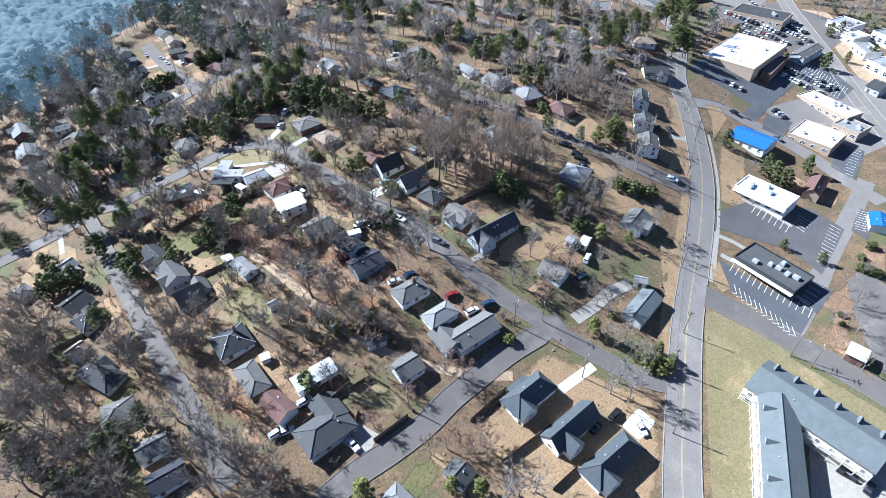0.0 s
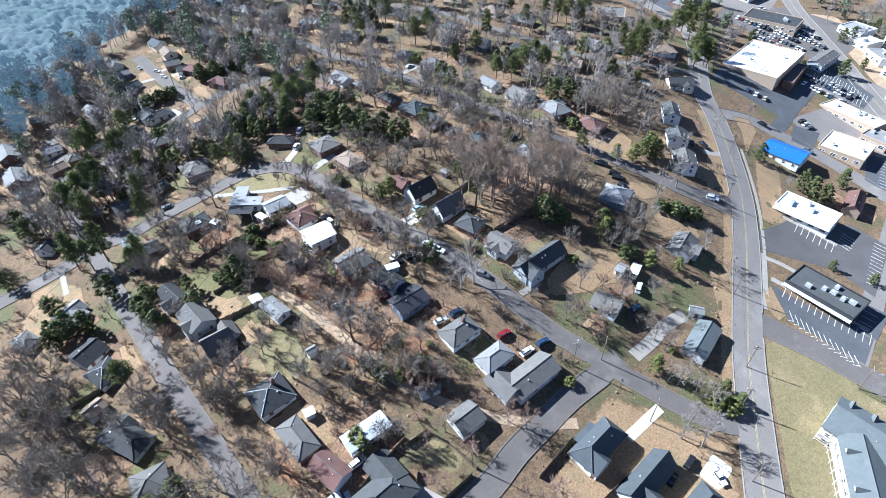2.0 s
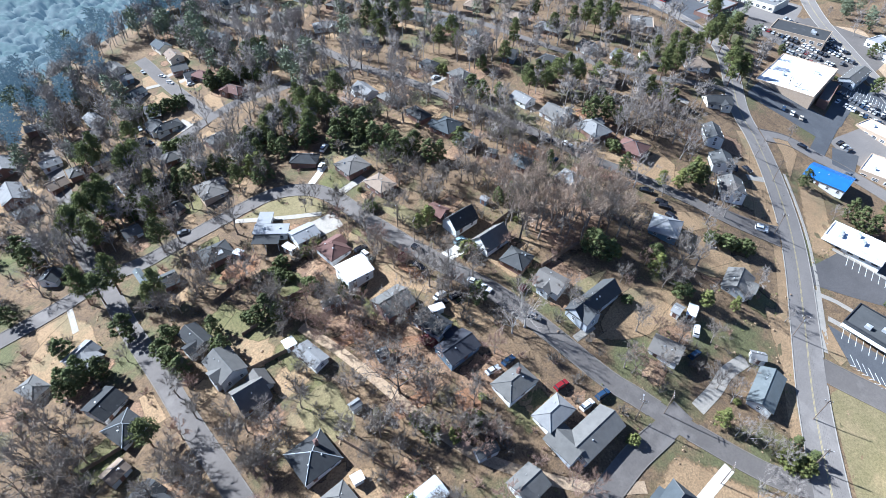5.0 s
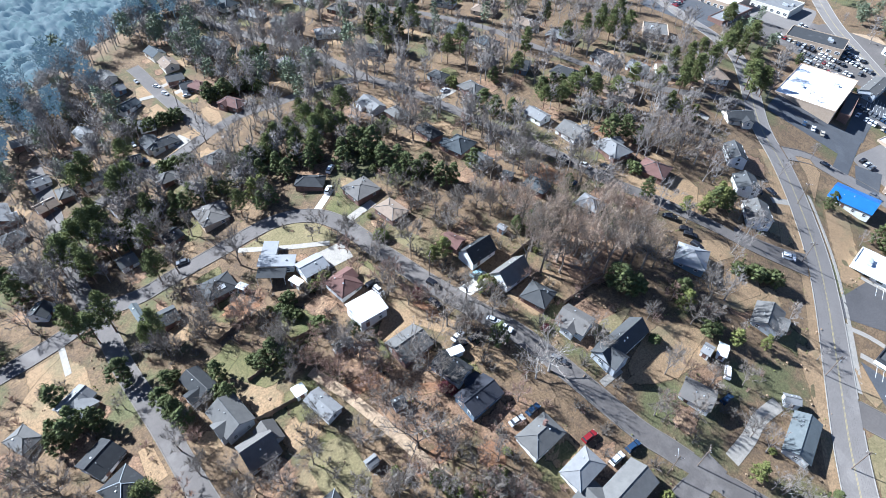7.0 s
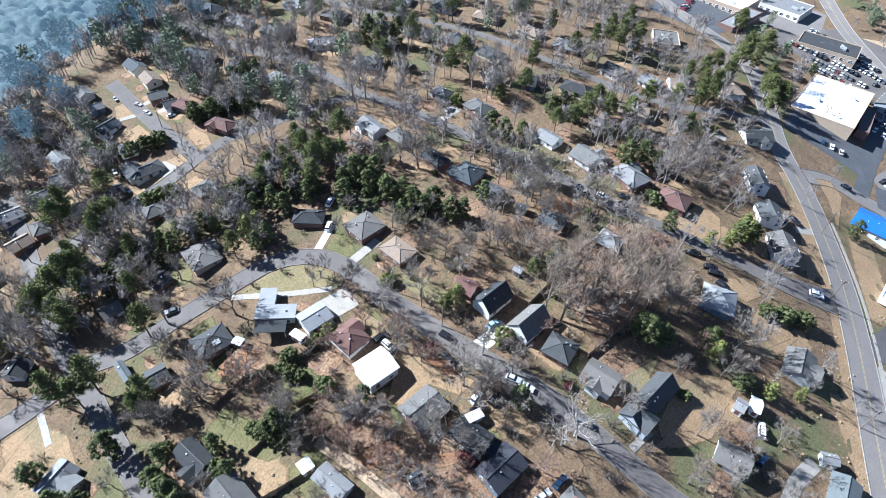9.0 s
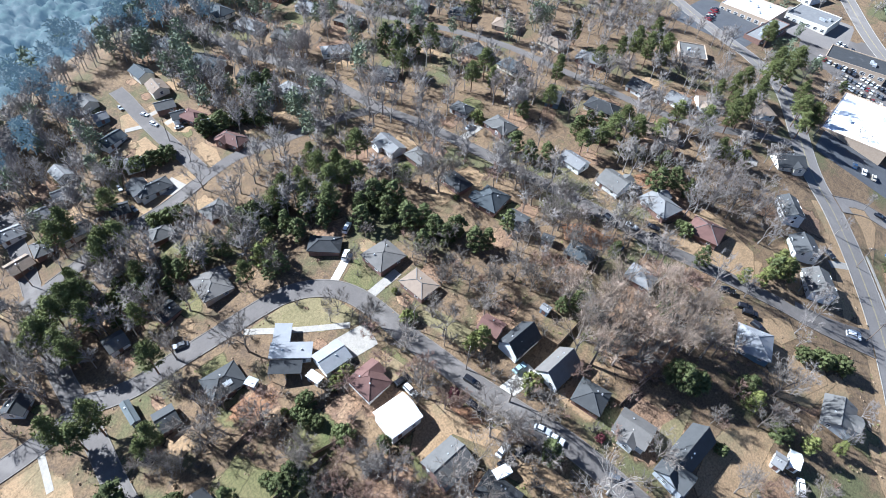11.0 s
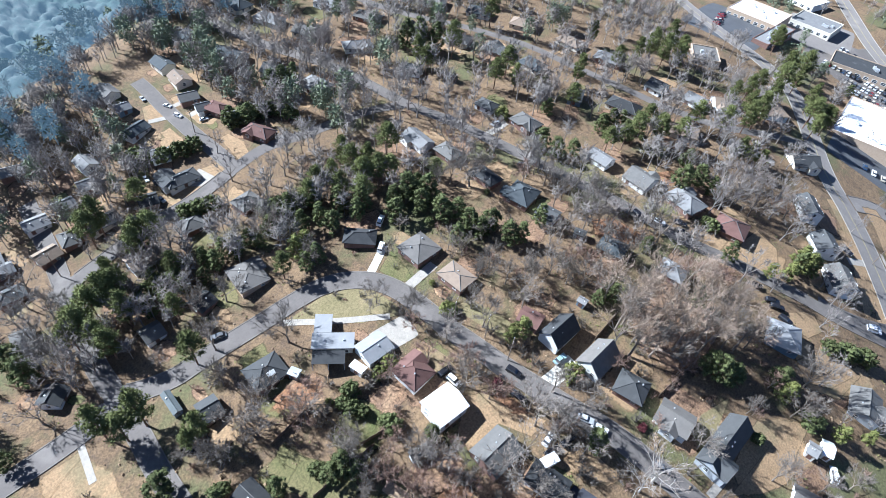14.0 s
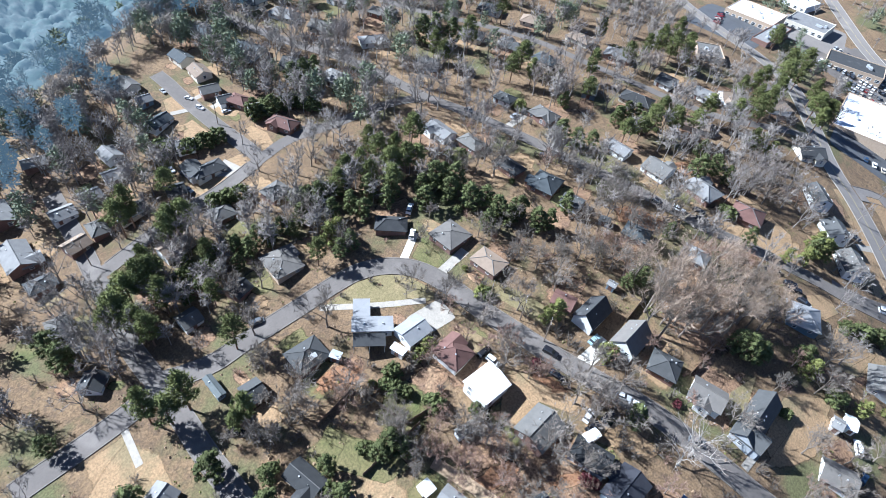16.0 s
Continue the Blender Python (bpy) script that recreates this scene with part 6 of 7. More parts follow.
house('pale grey ranch house with carport', 75.0, 309.9, -16.8, 7.2, 6.0, 'pale', 'white', 'gable')
house('grey ranch house beside a hedge', 66.9, 332.6, -8.9, 7.1, 6.0, 'grey', 'brick', 'gable')
house('slate grey ranch house with parked cars', 68.3, 323.1, -8.8, 5.4, 5.4, 'slate', 'white', 'gable')
house('pale roofed ranch house among trees', 18.4, 315.4, -2.4, 6.0, 6.0, 'pale', 'white', 'gable')
house('pale grey ranch house on a straw lawn', 8.8, 312.0, 2.8, 6.3, 6.0, 'pale', 'white', 'gable')
house('pale roofed white ranch house', -1.4, 311.2, -0.0, 7.5, 6.0, 'pale', 'white', 'gable')
house('grey hip-roofed ranch house on a lawn', 4.3, 296.4, -2.8, 5.0, 6.9, 'grey', 'brick', 'hip')
house('brown-grey ranch house with carport', -3.5, 294.9, 11.7, 7.1, 6.0, 'tan', 'brick', 'gable')
house('dark roofed brown ranch house', 30.8, 292.7, -12.0, 5.9, 5.9, 'charcoal', 'brick', 'gable')
house('pale grey-green gabled ranch house', 37.6, 316.8, -19.2, 5.7, 5.7, 'pale', 'white', 'gable')
house('pale grey gabled ranch house', 44.2, 310.3, -20.7, 6.1, 6.0, 'pale', 'white', 'gable')
house('blue-grey gabled white ranch house', 43.0, 329.0, 19.5, 9.1, 6.0, 'bluegrey', 'white', 'gable')
house('pale roofed blue-walled gabled house', 44.8, 344.1, -0.2, 5.0, 5.0, 'pale', 'blue', 'gable')
house('brown hip-roofed brick ranch house', 72.2, 319.0, -67.2, 8.6, 6.0, 'brown', 'brick', 'hip')
house('pale ranch house under bare trees', 143.6, 321.3, -23.1, 12.6, 6.9, 'pale', 'white', 'hip')
house('grey hip-roofed house under bare trees', 150.5, 291.6, -49.6, 9.0, 7.4, 'slate', 'white', 'hip')
house('dark gabled brick house under pines', 9.5, 209.5, -2.2, 5.0, 6.2, 'slate', 'brick', 'gable')
house('narrow blue-grey metal-roofed shed', 3.0, 218.5, -89.6, 7.3, 2.2, 'bluepale', 'blue', 'gable', h=2.3, name='shed', category='shed', overhang=0.25)
house('small weathered grey shed', 42.5, 162.7, -11.5, 5.4, 2.2, 'grey', 'grey', 'gable', h=2.4, name='shed', category='shed', overhang=0.25)
house('small pale garden shed with blue walls', 108.8, 163.5, -81.4, 2.4, 2.3, 'pale', 'blue', 'gable', h=2.2, name='shed', category='shed', overhang=0.25)
house('small dark shed in a back yard', 130.2, 181.3, -68.3, 3.5, 3.0, 'charcoal', 'grey', 'gable', h=2.2, name='shed', category='shed', overhang=0.25)
house('pale blue canopy shelter in a yard', 31.4, 202.3, -63.6, 2.5, 2.2, 'metal', 'blue', 'gable', h=2.2, pitch=0.2, name='shed', category='shed', overhang=0.25)
house('white carport roof beside a garage', 44.8, 191.3, -76.0, 3.8, 2.2, 'white', 'white', 'gable', h=2.3, pitch=0.1, name='shed', category='shed', overhang=0.25)
house('small weathered outbuilding with tan roof', -26.5, 158.4, 18.2, 5.4, 4.6, 'tan', 'grey', 'gable', h=2.4, name='shed', category='shed', overhang=0.25)
house('new small house with slate roof', 43.4, 54.1, 12.2, 5.0, 6.3, 'slate', 'white', 'gable')
house('pale hip-roofed house beside evergreens', 27.0, 58.4, 10.3, 5.0, 6.1, 'pale', 'white', 'hip')
house('white canvas canopy beside a pickup', 65.2, 139.4, -15.2, 3.9, 2.2, 'white', 'white', 'gable', h=2.2, pitch=0.2, name='shed', category='shed', bare=True, overhang=0.25)
house('small shed with dark roof', 43.6, 138.3, -11.5, 3.1, 2.7, 'slate', 'grey', 'gable', h=2.2, name='shed', category='shed', overhang=0.25)
house('small white-roofed shed in a yard', 25.6, 159.4, -2.4, 2.8, 3.1, 'white', 'white', 'gable', h=2.2, name='shed', category='shed', pitch=0.15, overhang=0.25)
house('small white utility shed', 29.0, 131.0, -0.8, 2.8, 2.2, 'pale', 'white', 'gable', h=2.0, name='shed', category='shed', bare=True, overhang=0.25)
house('small white box shed', 18.5, 115.4, -9.8, 2.4, 2.2, 'white', 'white', 'gable', h=2.0, name='shed', category='shed', bare=True, pitch=0.1, overhang=0.25)
for words, x, y, rot, colour, wall, kind in (
    ("pale grey", 0.9, 341.0, -10, "pale", "brick", "gable"),
    ("pale grey", -4.2, 330.0, 93, "pale", "white", "hip"),
    ("slate", 3.7, 326.9, -4, "slate", "brick", "hip"),
    ("grey", 9.8, 314.6, 99, "grey", "white", "gable"),
    ("pale grey", -4.0, 315.1, 2, "pale", "brick", "hip"),
    ("grey", -10.9, 308.1, 85, "grey", "white", "hip"),
    ("slate", 17.3, 314.2, 8, "slate", "brick", "gable"),
    ("pale grey", 25.0, 317.5, 91, "pale", "white", "hip"),
    ("grey", 26.4, 308.6, -6, "grey", "brick", "hip"),
    ("pale grey", 22.2, 326.0, 97, "pale", "white", "gable"),
    ("slate", -17.5, 287.3, 0, "slate", "brick", "hip"),
    ("grey", -19.7, 267.6, 83, "grey", "white", "hip"),
    ("pale grey", -12.7, 294.4, 6, "pale", "brick", "gable"),
    ("grey", 16.1, 326.4, 89, "grey", "white", "hip"),
):
    if not blocked(x, y, 6.5):
        house("small ranch house with " + words + " roof among winter trees", x, y, rot, 7.6, 5.6, colour, wall, kind)


def street_row(road_number, start, stop, step, side, back, seed, size=1.0):
    """Small houses along one side of a street, where nothing stands yet."""
    rnd = random.Random(seed)
    pts = ROADS[road_number][2][1:]
    nrm = normals(pts)
    for i in range(start, min(stop, len(pts)), step):
        (x, y), (nx, ny) = pts[i], nrm[i]
        x, y = x + nx * side * back, y + ny * side * back
        if blocked(x, y, 6.5 * size):
            continue
        colour = rnd.choice(("grey", "pale", "slate", "tan", "charcoal", "bluegrey", "pale"))
        words = {"grey": "grey", "pale": "pale grey", "slate": "slate", "tan": "tan", "charcoal": "dark", "bluegrey": "blue-grey"}[colour]
        kind = rnd.choice(("hip", "gable", "hip"))
        house("ranch house with " + words + " " + kind + " roof on a winter lawn", x, y, math.degrees(math.atan2(ny, nx)) + 90 + rnd.uniform(-6, 6), rnd.uniform(11, 14) * size, rnd.uniform(7.5, 9) * size, colour, rnd.choice(("brick", "white", "cream")), kind)


for number, start, stop, side in ((5, 90, 400, 1), (5, 60, 400, -1), (2, 90, 300, 1), (2, 110, 300, -1), (9, 0, 200, 1), (9, 0, 200, -1)):
    street_row(number, start, stop, 11, side, 17, number * 10 + side)
for number, side in ((6, 1), (6, -1), (7, 1), (7, -1)):
    street_row(number, 3, 200, 6, side, 12.5, number * 7 + side, 0.75)
LINES += [(ROADS[6][2], 16), (ROADS[7][2], 12)]
dormers(apartment_long, 34.6, 13.6, 6, 0.45, 6, 1, "bluepale")
gallery(apartment_long, 34.6, 13.6, -1)
dormers(apartment_side, 43.3, 9.7, 6, 0.45, 4, -1, "bluepale")
gallery(apartment_side, 43.3, 9.7, -1)

# ---- trees ----
for x, y, s in [(-6.1, 254.3, 0.9), (47.2, 232.0, 0.65)]:
    tree('pine', x, y, s)
for x, y, s in [(11.9, 249.6, 0.6), (17.1, 250.5, 0.6), (22.4, 249.9, 0.6), (28.8, 249.1, 0.6), (48.0, 247.9, 0.6)]:
    tree('ever', x, y, s)
for x, y, s in [(-19.3, 273.9, 1.05), (-17.4, 263.5, 1.05), (-10.4, 268.7, 1.05), (-18.7, 253.4, 1.05), (-14.7, 244.7, 1.05), (-12.9, 286.0, 1.05), (26.4, 265.7, 1.05), (24.1, 274.5, 1.05)]:
    tree('bare', x, y, s)
for x, y, s in [(180.5, 172.5, 1.0), (187.0, 169.2, 0.95), (188.8, 163.6, 0.8), (194.2, 177.9, 0.85), (184.4, 124.9, 0.8), (187.1, 121.1, 0.8)]:
    tree('ever', x, y, s)
for x, y, s in [(193.0, 148.4, 0.9), (189.5, 157.5, 0.85), (206.0, 139.1, 0.8), (206.7, 151.6, 0.8), (137.1, 182.4, 0.8), (153.4, 165.3, 0.7)]:
    tree('oak', x, y, s)
for x, y, s in [(41.4, 173.0, 1.5), (39.4, 187.7, 1.5), (36.0, 186.5, 1.2), (21.2, 177.4, 1.2), (9.0, 174.7, 1.4)]:
    tree('bush', x, y, s)
for x, y, s in [(26.1, 172.8, 0.95), (22.8, 173.2, 0.75), (27.7, 169.9, 0.7), (10.9, 172.1, 0.7)]:
    tree('ever', x, y, s)
for x, y, s in [(36.5, 183.5, 1.3), (38.3, 180.9, 1.1), (41.4, 174.9, 1.2), (42.6, 172.2, 1.0), (2.3, 189.7, 1.0), (0.3, 190.2, 1.0)]:
    tree('bush', x, y, s)
for x, y, s in [(210.6, 24.2, 1.1), (211.4, 21.8, 1.2), (212.4, 19.6, 1.1), (217.0, 27.0, 0.9), (226.1, 27.3, 1.1), (182.1, 18.5, 0.7), (178.4, 16.4, 0.6)]:
    tree('bush', x, y, s)
tree('slim', 190.3, 17.5, 0.6)
for x, y, s in [(13.7, 289.6, 1.00), (18.7, 288.6, 0.94), (9.6, 287.5, 0.89), (18.9, 280.2, 0.94), (20.2, 273.2, 0.89), (24.4, 272.0, 0.89), (28.3, 272.9, 0.78), (3.9, 259.6, 0.94), (-0.6, 259.5, 0.89), (7.1, 259.8, 0.89), (5.7, 250.3, 0.89), (7.7, 265.7, 0.83), (-5.7, 257.5, 0.83), (-9.0, 253.7, 0.78), (13.7, 224.9, 0.83), (-13.6, 222.4, 0.89), (-4.5, 218.5, 1.00), (-9.8, 218.1, 0.83), (4.5, 204.3, 0.78), (1.4, 203.8, 0.61), (88.1, 252.1, 0.83), (94.3, 250.5, 0.83), (104.8, 252.5, 0.89), (93.6, 243.4, 0.83), (79.1, 246.3, 0.78), (83.0, 239.1, 0.78), (74.7, 253.3, 0.72), (70.0, 251.5, 0.67), (196.8, 194.2, 0.78), (203.6, 187.6, 0.78)]:
    tree('pine', x, y, s)
for x, y, s in [(174.6, 202.9, 0.67), (181.9, 199.9, 0.67), (268.0, 232.2, 1.00), (253.7, 233.3, 1.00), (265.6, 223.8, 0.89), (252.7, 226.1, 0.94), (247.9, 174.2, 0.94), (263.5, 175.6, 0.94), (239.4, 175.3, 0.89), (308.1, 185.4, 1.00), (320.8, 180.8, 1.00), (293.0, 182.0, 0.94), (278.5, 160.3, 0.94), (282.3, 155.5, 0.89), (270.8, 155.1, 0.83), (182.2, 263.7, 0.83), (171.0, 260.1, 0.83), (175.7, 252.8, 0.78), (155.9, 293.7, 0.83), (155.0, 287.1, 0.78), (345.5, 205.4, 0.83), (97.0, 241.4, 0.78), (88.0, 245.6, 0.78)]:
    tree('pine', x, y, s)
for x, y, s in [(251.6, 180.2, 0.85), (277.8, 179.3, 0.85), (293.0, 165.8, 0.85), (281.7, 153.3, 0.8), (302.6, 177.2, 0.85), (252.9, 175.5, 0.89), (214.2, 166.6, 0.78), (188.6, 199.4, 0.89), (195.0, 192.4, 0.83), (-2.2, 243.3, 0.94), (23.9, 267.9, 0.94), (18.1, 269.6, 0.94)]:
    tree('pine', x, y, s)
for x, y, s in [(96.3, 224.0, 1.00), (98.6, 216.8, 1.00), (103.3, 213.4, 0.91), (102.6, 207.3, 0.91), (107.9, 202.2, 1.00), (109.0, 195.4, 0.91), (112.6, 192.4, 0.82), (87.7, 227.0, 0.91), (96.4, 231.5, 1.18), (100.9, 226.4, 1.09), (82.3, 238.3, 1.00), (76.7, 243.5, 1.00), (57.9, 229.6, 0.82), (53.7, 229.7, 0.73), (34.1, 250.6, 0.82), (38.2, 252.6, 0.82), (32.2, 254.7, 0.73), (22.4, 254.3, 0.73), (17.3, 259.5, 0.73), (120.6, 122.9, 1.00), (121.2, 126.0, 0.91), (124.4, 119.7, 0.82), (136.8, 109.5, 0.82), (116.8, 158.5, 0.73), (112.9, 160.8, 0.64), (155.2, 220.1, 0.91), (155.1, 212.9, 0.91), (162.3, 210.0, 0.73), (98.8, 312.2, 1.18)]:
    tree('ever', x, y, s)
for x, y, s in [(94.6, 314.2, 1.09), (103.1, 310.7, 1.09), (-23.9, 258.8, 1.18), (-22.8, 253.4, 1.09), (164.9, 142.9, 0.82), (60.1, 262.8, 0.82), (46.5, 251.2, 0.73), (41.5, 249.8, 0.73), (1.1, 336.7, 1.09), (10.4, 324.2, 1.09), (10.9, 330.9, 1.09)]:
    tree('ever', x, y, s)
for x, y, s in [(55.1, 236.4, 1.11), (58.5, 236.8, 1.00), (185.3, 122.6, 1.11), (177.1, 125.5, 1.00), (187.7, 125.6, 1.00), (171.4, 130.0, 0.78), (223.9, 164.4, 1.00), (226.1, 159.9, 0.89), (133.4, 105.9, 1.00), (137.8, 88.7, 0.78), (86.4, 168.6, 0.89), (82.6, 169.4, 0.78), (146.1, 82.0, 0.67)]:
    tree('lime', x, y, s)
for x, y, s in [(106.7, 63.7, 0.89), (20.7, 64.9, 0.89), (39.8, 52.5, 0.78), (45.3, 47.7, 0.78)]:
    tree('lime', x, y, s)
for x, y, s in [(233.3, 72.5, 1.00), (234.4, 76.7, 0.91), (233.1, 67.2, 0.91), (234.7, 97.3, 0.82), (355.7, 109.5, 0.82), (-3.4, 182.9, 0.82), (-19.2, 190.2, 0.82), (-25.9, 191.8, 0.91), (-29.7, 191.6, 0.82), (198.4, 48.0, 0.45), (202.8, 35.4, 0.45)]:
    tree('ever', x, y, s)
for x, y, s in [(72.6, 307.3, 1.92), (77.2, 307.6, 1.92), (80.5, 306.9, 1.92), (84.1, 305.6, 1.92), (87.8, 304.2, 1.92), (90.5, 301.4, 1.92), (91.6, 297.1, 1.92), (44.7, 308.7, 1.92), (50.1, 306.9, 1.92), (55.2, 306.1, 1.92), (39.0, 313.1, 1.92), (37.1, 316.2, 1.92), (17.4, 256.9, 1.92), (12.3, 257.8, 1.92), (76.7, 187.5, 1.15), (172.9, 153.9, 1.54), (173.6, 156.5, 1.15), (168.4, 98.1, 1.92), (172.6, 93.1, 1.92), (164.9, 102.8, 1.54), (134.9, 96.3, 1.92), (37.8, 277.8, 1.92), (41.4, 276.6, 1.92), (45.8, 274.9, 1.92)]:
    tree('bush', x, y, s)
for x, y, s in [(58.7, 257.6, 2.31), (62.2, 256.0, 2.31), (65.7, 254.4, 2.31), (70.6, 253.2, 2.31)]:
    tree('bush', x, y, s)
for x, y, s in [(52.5, 187.0, 1.25), (48.1, 186.5, 1.25), (88.2, 150.4, 1.67), (75.8, 189.1, 1.25), (158.9, 243.7, 1.67), (126.9, 119.6, 1.67)]:
    tree('olive_bush', x, y, s)
for x, y, s in [(40.3, 112.1, 1.46), (44.6, 107.6, 1.25), (39.1, 117.1, 1.25), (50.9, 107.6, 1.46), (112.7, 45.7, 1.67), (114.7, 41.9, 1.67), (81.7, 76.7, 1.04), (24.4, 101.4, 1.67)]:
    tree('olive_bush', x, y, s)
for x, y, s in [(16.4, 270.4, 1.00), (21.4, 265.1, 1.00), (16.6, 263.2, 0.93), (72.2, 270.4, 0.93), (65.9, 269.6, 0.86), (60.8, 268.9, 0.71), (55.4, 247.7, 0.86), (50.2, 249.5, 0.86), (47.8, 256.1, 0.79), (35.9, 212.3, 1.00), (80.0, 177.7, 0.79), (91.3, 191.1, 0.71), (97.1, 191.9, 0.71), (94.0, 201.2, 0.64), (91.8, 205.4, 0.57), (96.3, 184.0, 0.71), (102.3, 178.9, 0.71), (109.9, 177.5, 0.79), (111.2, 171.6, 0.71), (114.9, 168.0, 0.79), (116.6, 163.8, 0.79), (113.1, 150.9, 1.14), (121.5, 150.5, 1.14), (111.1, 145.5, 1.14), (120.3, 140.7, 1.14), (111.0, 139.3, 1.07), (120.0, 134.0, 1.00), (129.5, 133.1, 1.07), (132.7, 126.7, 1.00), (138.8, 121.7, 0.93)]:
    tree('bare', x, y, s)
for x, y, s in [(134.9, 139.7, 0.93), (141.8, 133.4, 0.93), (131.6, 101.3, 0.71), (135.5, 98.8, 0.64), (181.0, 106.3, 0.79), (170.8, 108.4, 0.71), (184.5, 109.5, 0.71)]:
    tree('bare', x, y, s)
for x, y, s in [(149.8, 184.4, 1.07), (147.9, 196.7, 1.07), (143.8, 211.5, 1.00), (139.5, 230.2, 1.00), (134.6, 249.6, 1.00), (150.4, 162.6, 1.07), (154.5, 151.5, 1.00), (152.0, 176.1, 1.00), (130.5, 264.7, 1.00), (161.0, 135.2, 0.93), (69.7, 148.0, 1.07), (55.3, 145.9, 0.93), (56.5, 141.4, 0.93), (62.7, 145.0, 0.86)]:
    tree('slim', x, y, s)
for x, y, s in [(44.3, 157.0, 0.86), (42.5, 159.9, 0.79), (41.5, 162.9, 0.71), (57.0, 136.2, 0.86), (74.2, 134.8, 0.71), (15.2, 195.2, 0.64), (14.2, 199.2, 0.64), (6.9, 195.0, 0.57), (122.1, 230.4, 0.93), (123.6, 223.2, 0.79), (114.3, 227.9, 0.71), (107.2, 229.1, 0.79), (147.1, 188.1, 0.93), (137.7, 185.7, 0.86), (124.4, 184.6, 0.71), (119.5, 185.4, 0.71), (140.1, 205.4, 0.86), (138.7, 196.2, 0.79), (182.1, 250.1, 1.00), (189.9, 250.3, 1.00), (185.4, 237.1, 1.00), (172.1, 247.6, 0.93), (218.6, 240.0, 0.86), (225.8, 235.5, 0.86), (226.2, 229.4, 0.86), (233.6, 225.0, 0.86), (185.2, 157.1, 1.00), (194.3, 154.7, 1.00), (197.8, 149.2, 1.00), (199.5, 142.5, 0.93)]:
    tree('bare', x, y, s)
for x, y, s in [(197.2, 160.6, 0.93), (206.0, 155.2, 0.93), (211.3, 145.4, 0.93), (180.2, 158.5, 0.86), (193.5, 134.7, 0.86), (232.6, 181.3, 0.93), (187.9, 182.5, 0.86), (180.9, 183.3, 0.86), (189.3, 175.7, 0.86), (258.5, 199.9, 0.86), (262.2, 192.8, 0.86), (273.8, 192.4, 0.86), (258.0, 205.6, 0.86)]:
    tree('bare', x, y, s)
for x, y, s in [(110.0, 274.2, 1.00), (111.6, 283.6, 0.93), (108.7, 290.9, 0.93), (104.4, 281.2, 0.86), (116.1, 275.0, 0.93), (129.2, 277.0, 1.07), (136.3, 281.9, 1.07), (122.1, 321.7, 1.00), (128.7, 322.7, 1.00), (116.3, 321.8, 0.93), (109.3, 337.0, 1.00), (99.1, 333.7, 1.00), (91.7, 330.3, 0.93), (-14.6, 248.4, 0.93), (-7.4, 249.8, 1.07), (-11.5, 252.0, 1.00), (-8.4, 242.7, 0.86), (-13.8, 259.8, 0.93), (-16.8, 260.8, 0.86), (-6.8, 265.9, 0.93), (21.5, 244.1, 0.71), (22.0, 240.0, 0.64), (50.4, 271.9, 0.71), (45.1, 265.8, 0.79), (6.4, 284.6, 0.64), (-16.6, 271.0, 0.86), (-15.2, 280.5, 0.86), (60.4, 298.0, 0.64)]:
    tree('bare', x, y, s)
for x, y, s in [(67.5, 170.4, 0.73), (65.8, 161.2, 0.73), (69.2, 159.0, 0.55), (32.6, 165.0, 0.64), (36.9, 157.5, 0.64), (100.4, 143.3, 0.55), (116.7, 175.5, 0.73), (121.0, 172.1, 0.73), (134.9, 211.3, 0.91), (143.9, 204.2, 0.91), (145.7, 145.1, 0.91), (148.6, 140.3, 0.91), (145.1, 148.8, 0.82), (127.2, 274.6, 0.91), (113.2, 301.1, 0.91), (119.8, 298.5, 0.91), (107.8, 301.5, 0.82), (93.7, 126.6, 0.45)]:
    tree('red', x, y, s)
for x, y, s in [(-5.6, 167.8, 0.64), (-4.6, 158.4, 0.64), (-0.6, 142.6, 0.64), (-33.1, 178.2, 0.86), (-36.8, 186.0, 0.93), (-31.6, 167.8, 0.86), (-41.7, 177.2, 0.93), (-46.2, 169.1, 0.93), (-39.5, 159.3, 0.86), (-34.6, 162.9, 0.79), (-22.1, 145.6, 0.71), (-15.1, 145.2, 0.64), (-13.7, 138.1, 0.64), (-17.2, 151.6, 0.57), (0.2, 134.7, 0.64), (3.9, 145.2, 0.57), (4.3, 173.3, 0.50), (-1.7, 174.0, 0.50), (-24.6, 239.0, 0.86), (28.2, 176.4, 0.64), (28.9, 167.3, 0.57), (39.4, 112.3, 0.71), (46.2, 111.0, 0.64), (46.0, 106.2, 0.64), (24.1, 116.5, 0.57), (23.9, 126.2, 0.64), (-40.5, 190.2, 0.86), (-42.4, 158.3, 0.86), (-32.7, 151.8, 0.71), (-48.4, 160.2, 0.86)]:
    tree('bare', x, y, s)
for x, y, s in [(-46.3, 181.6, 0.93)]:
    tree('bare', x, y, s)
for x, y, s in [(-2.9, 179.8, 0.73), (-28.2, 194.5, 0.82), (-8.7, 198.9, 1.00)]:
    tree('ever', x, y, s)
for x, y, s in [(-19.6, 191.8, 0.67), (24.5, 98.6, 0.67), (31.9, 125.0, 0.44)]:
    tree('lime', x, y, s)
for x, y, s in [(40.8, 148.2, 0.64), (36.2, 156.6, 0.64), (55.6, 126.8, 0.36), (35.6, 147.0, 0.36)]:
    tree('red', x, y, s)
for x, y, s in [(54.3, 134.1, 0.36), (55.5, 132.2, 0.32), (48.4, 147.8, 0.55), (40.3, 147.1, 0.55), (33.0, 162.0, 0.64), (34.6, 156.6, 0.55)]:
    tree('red', x, y, s)
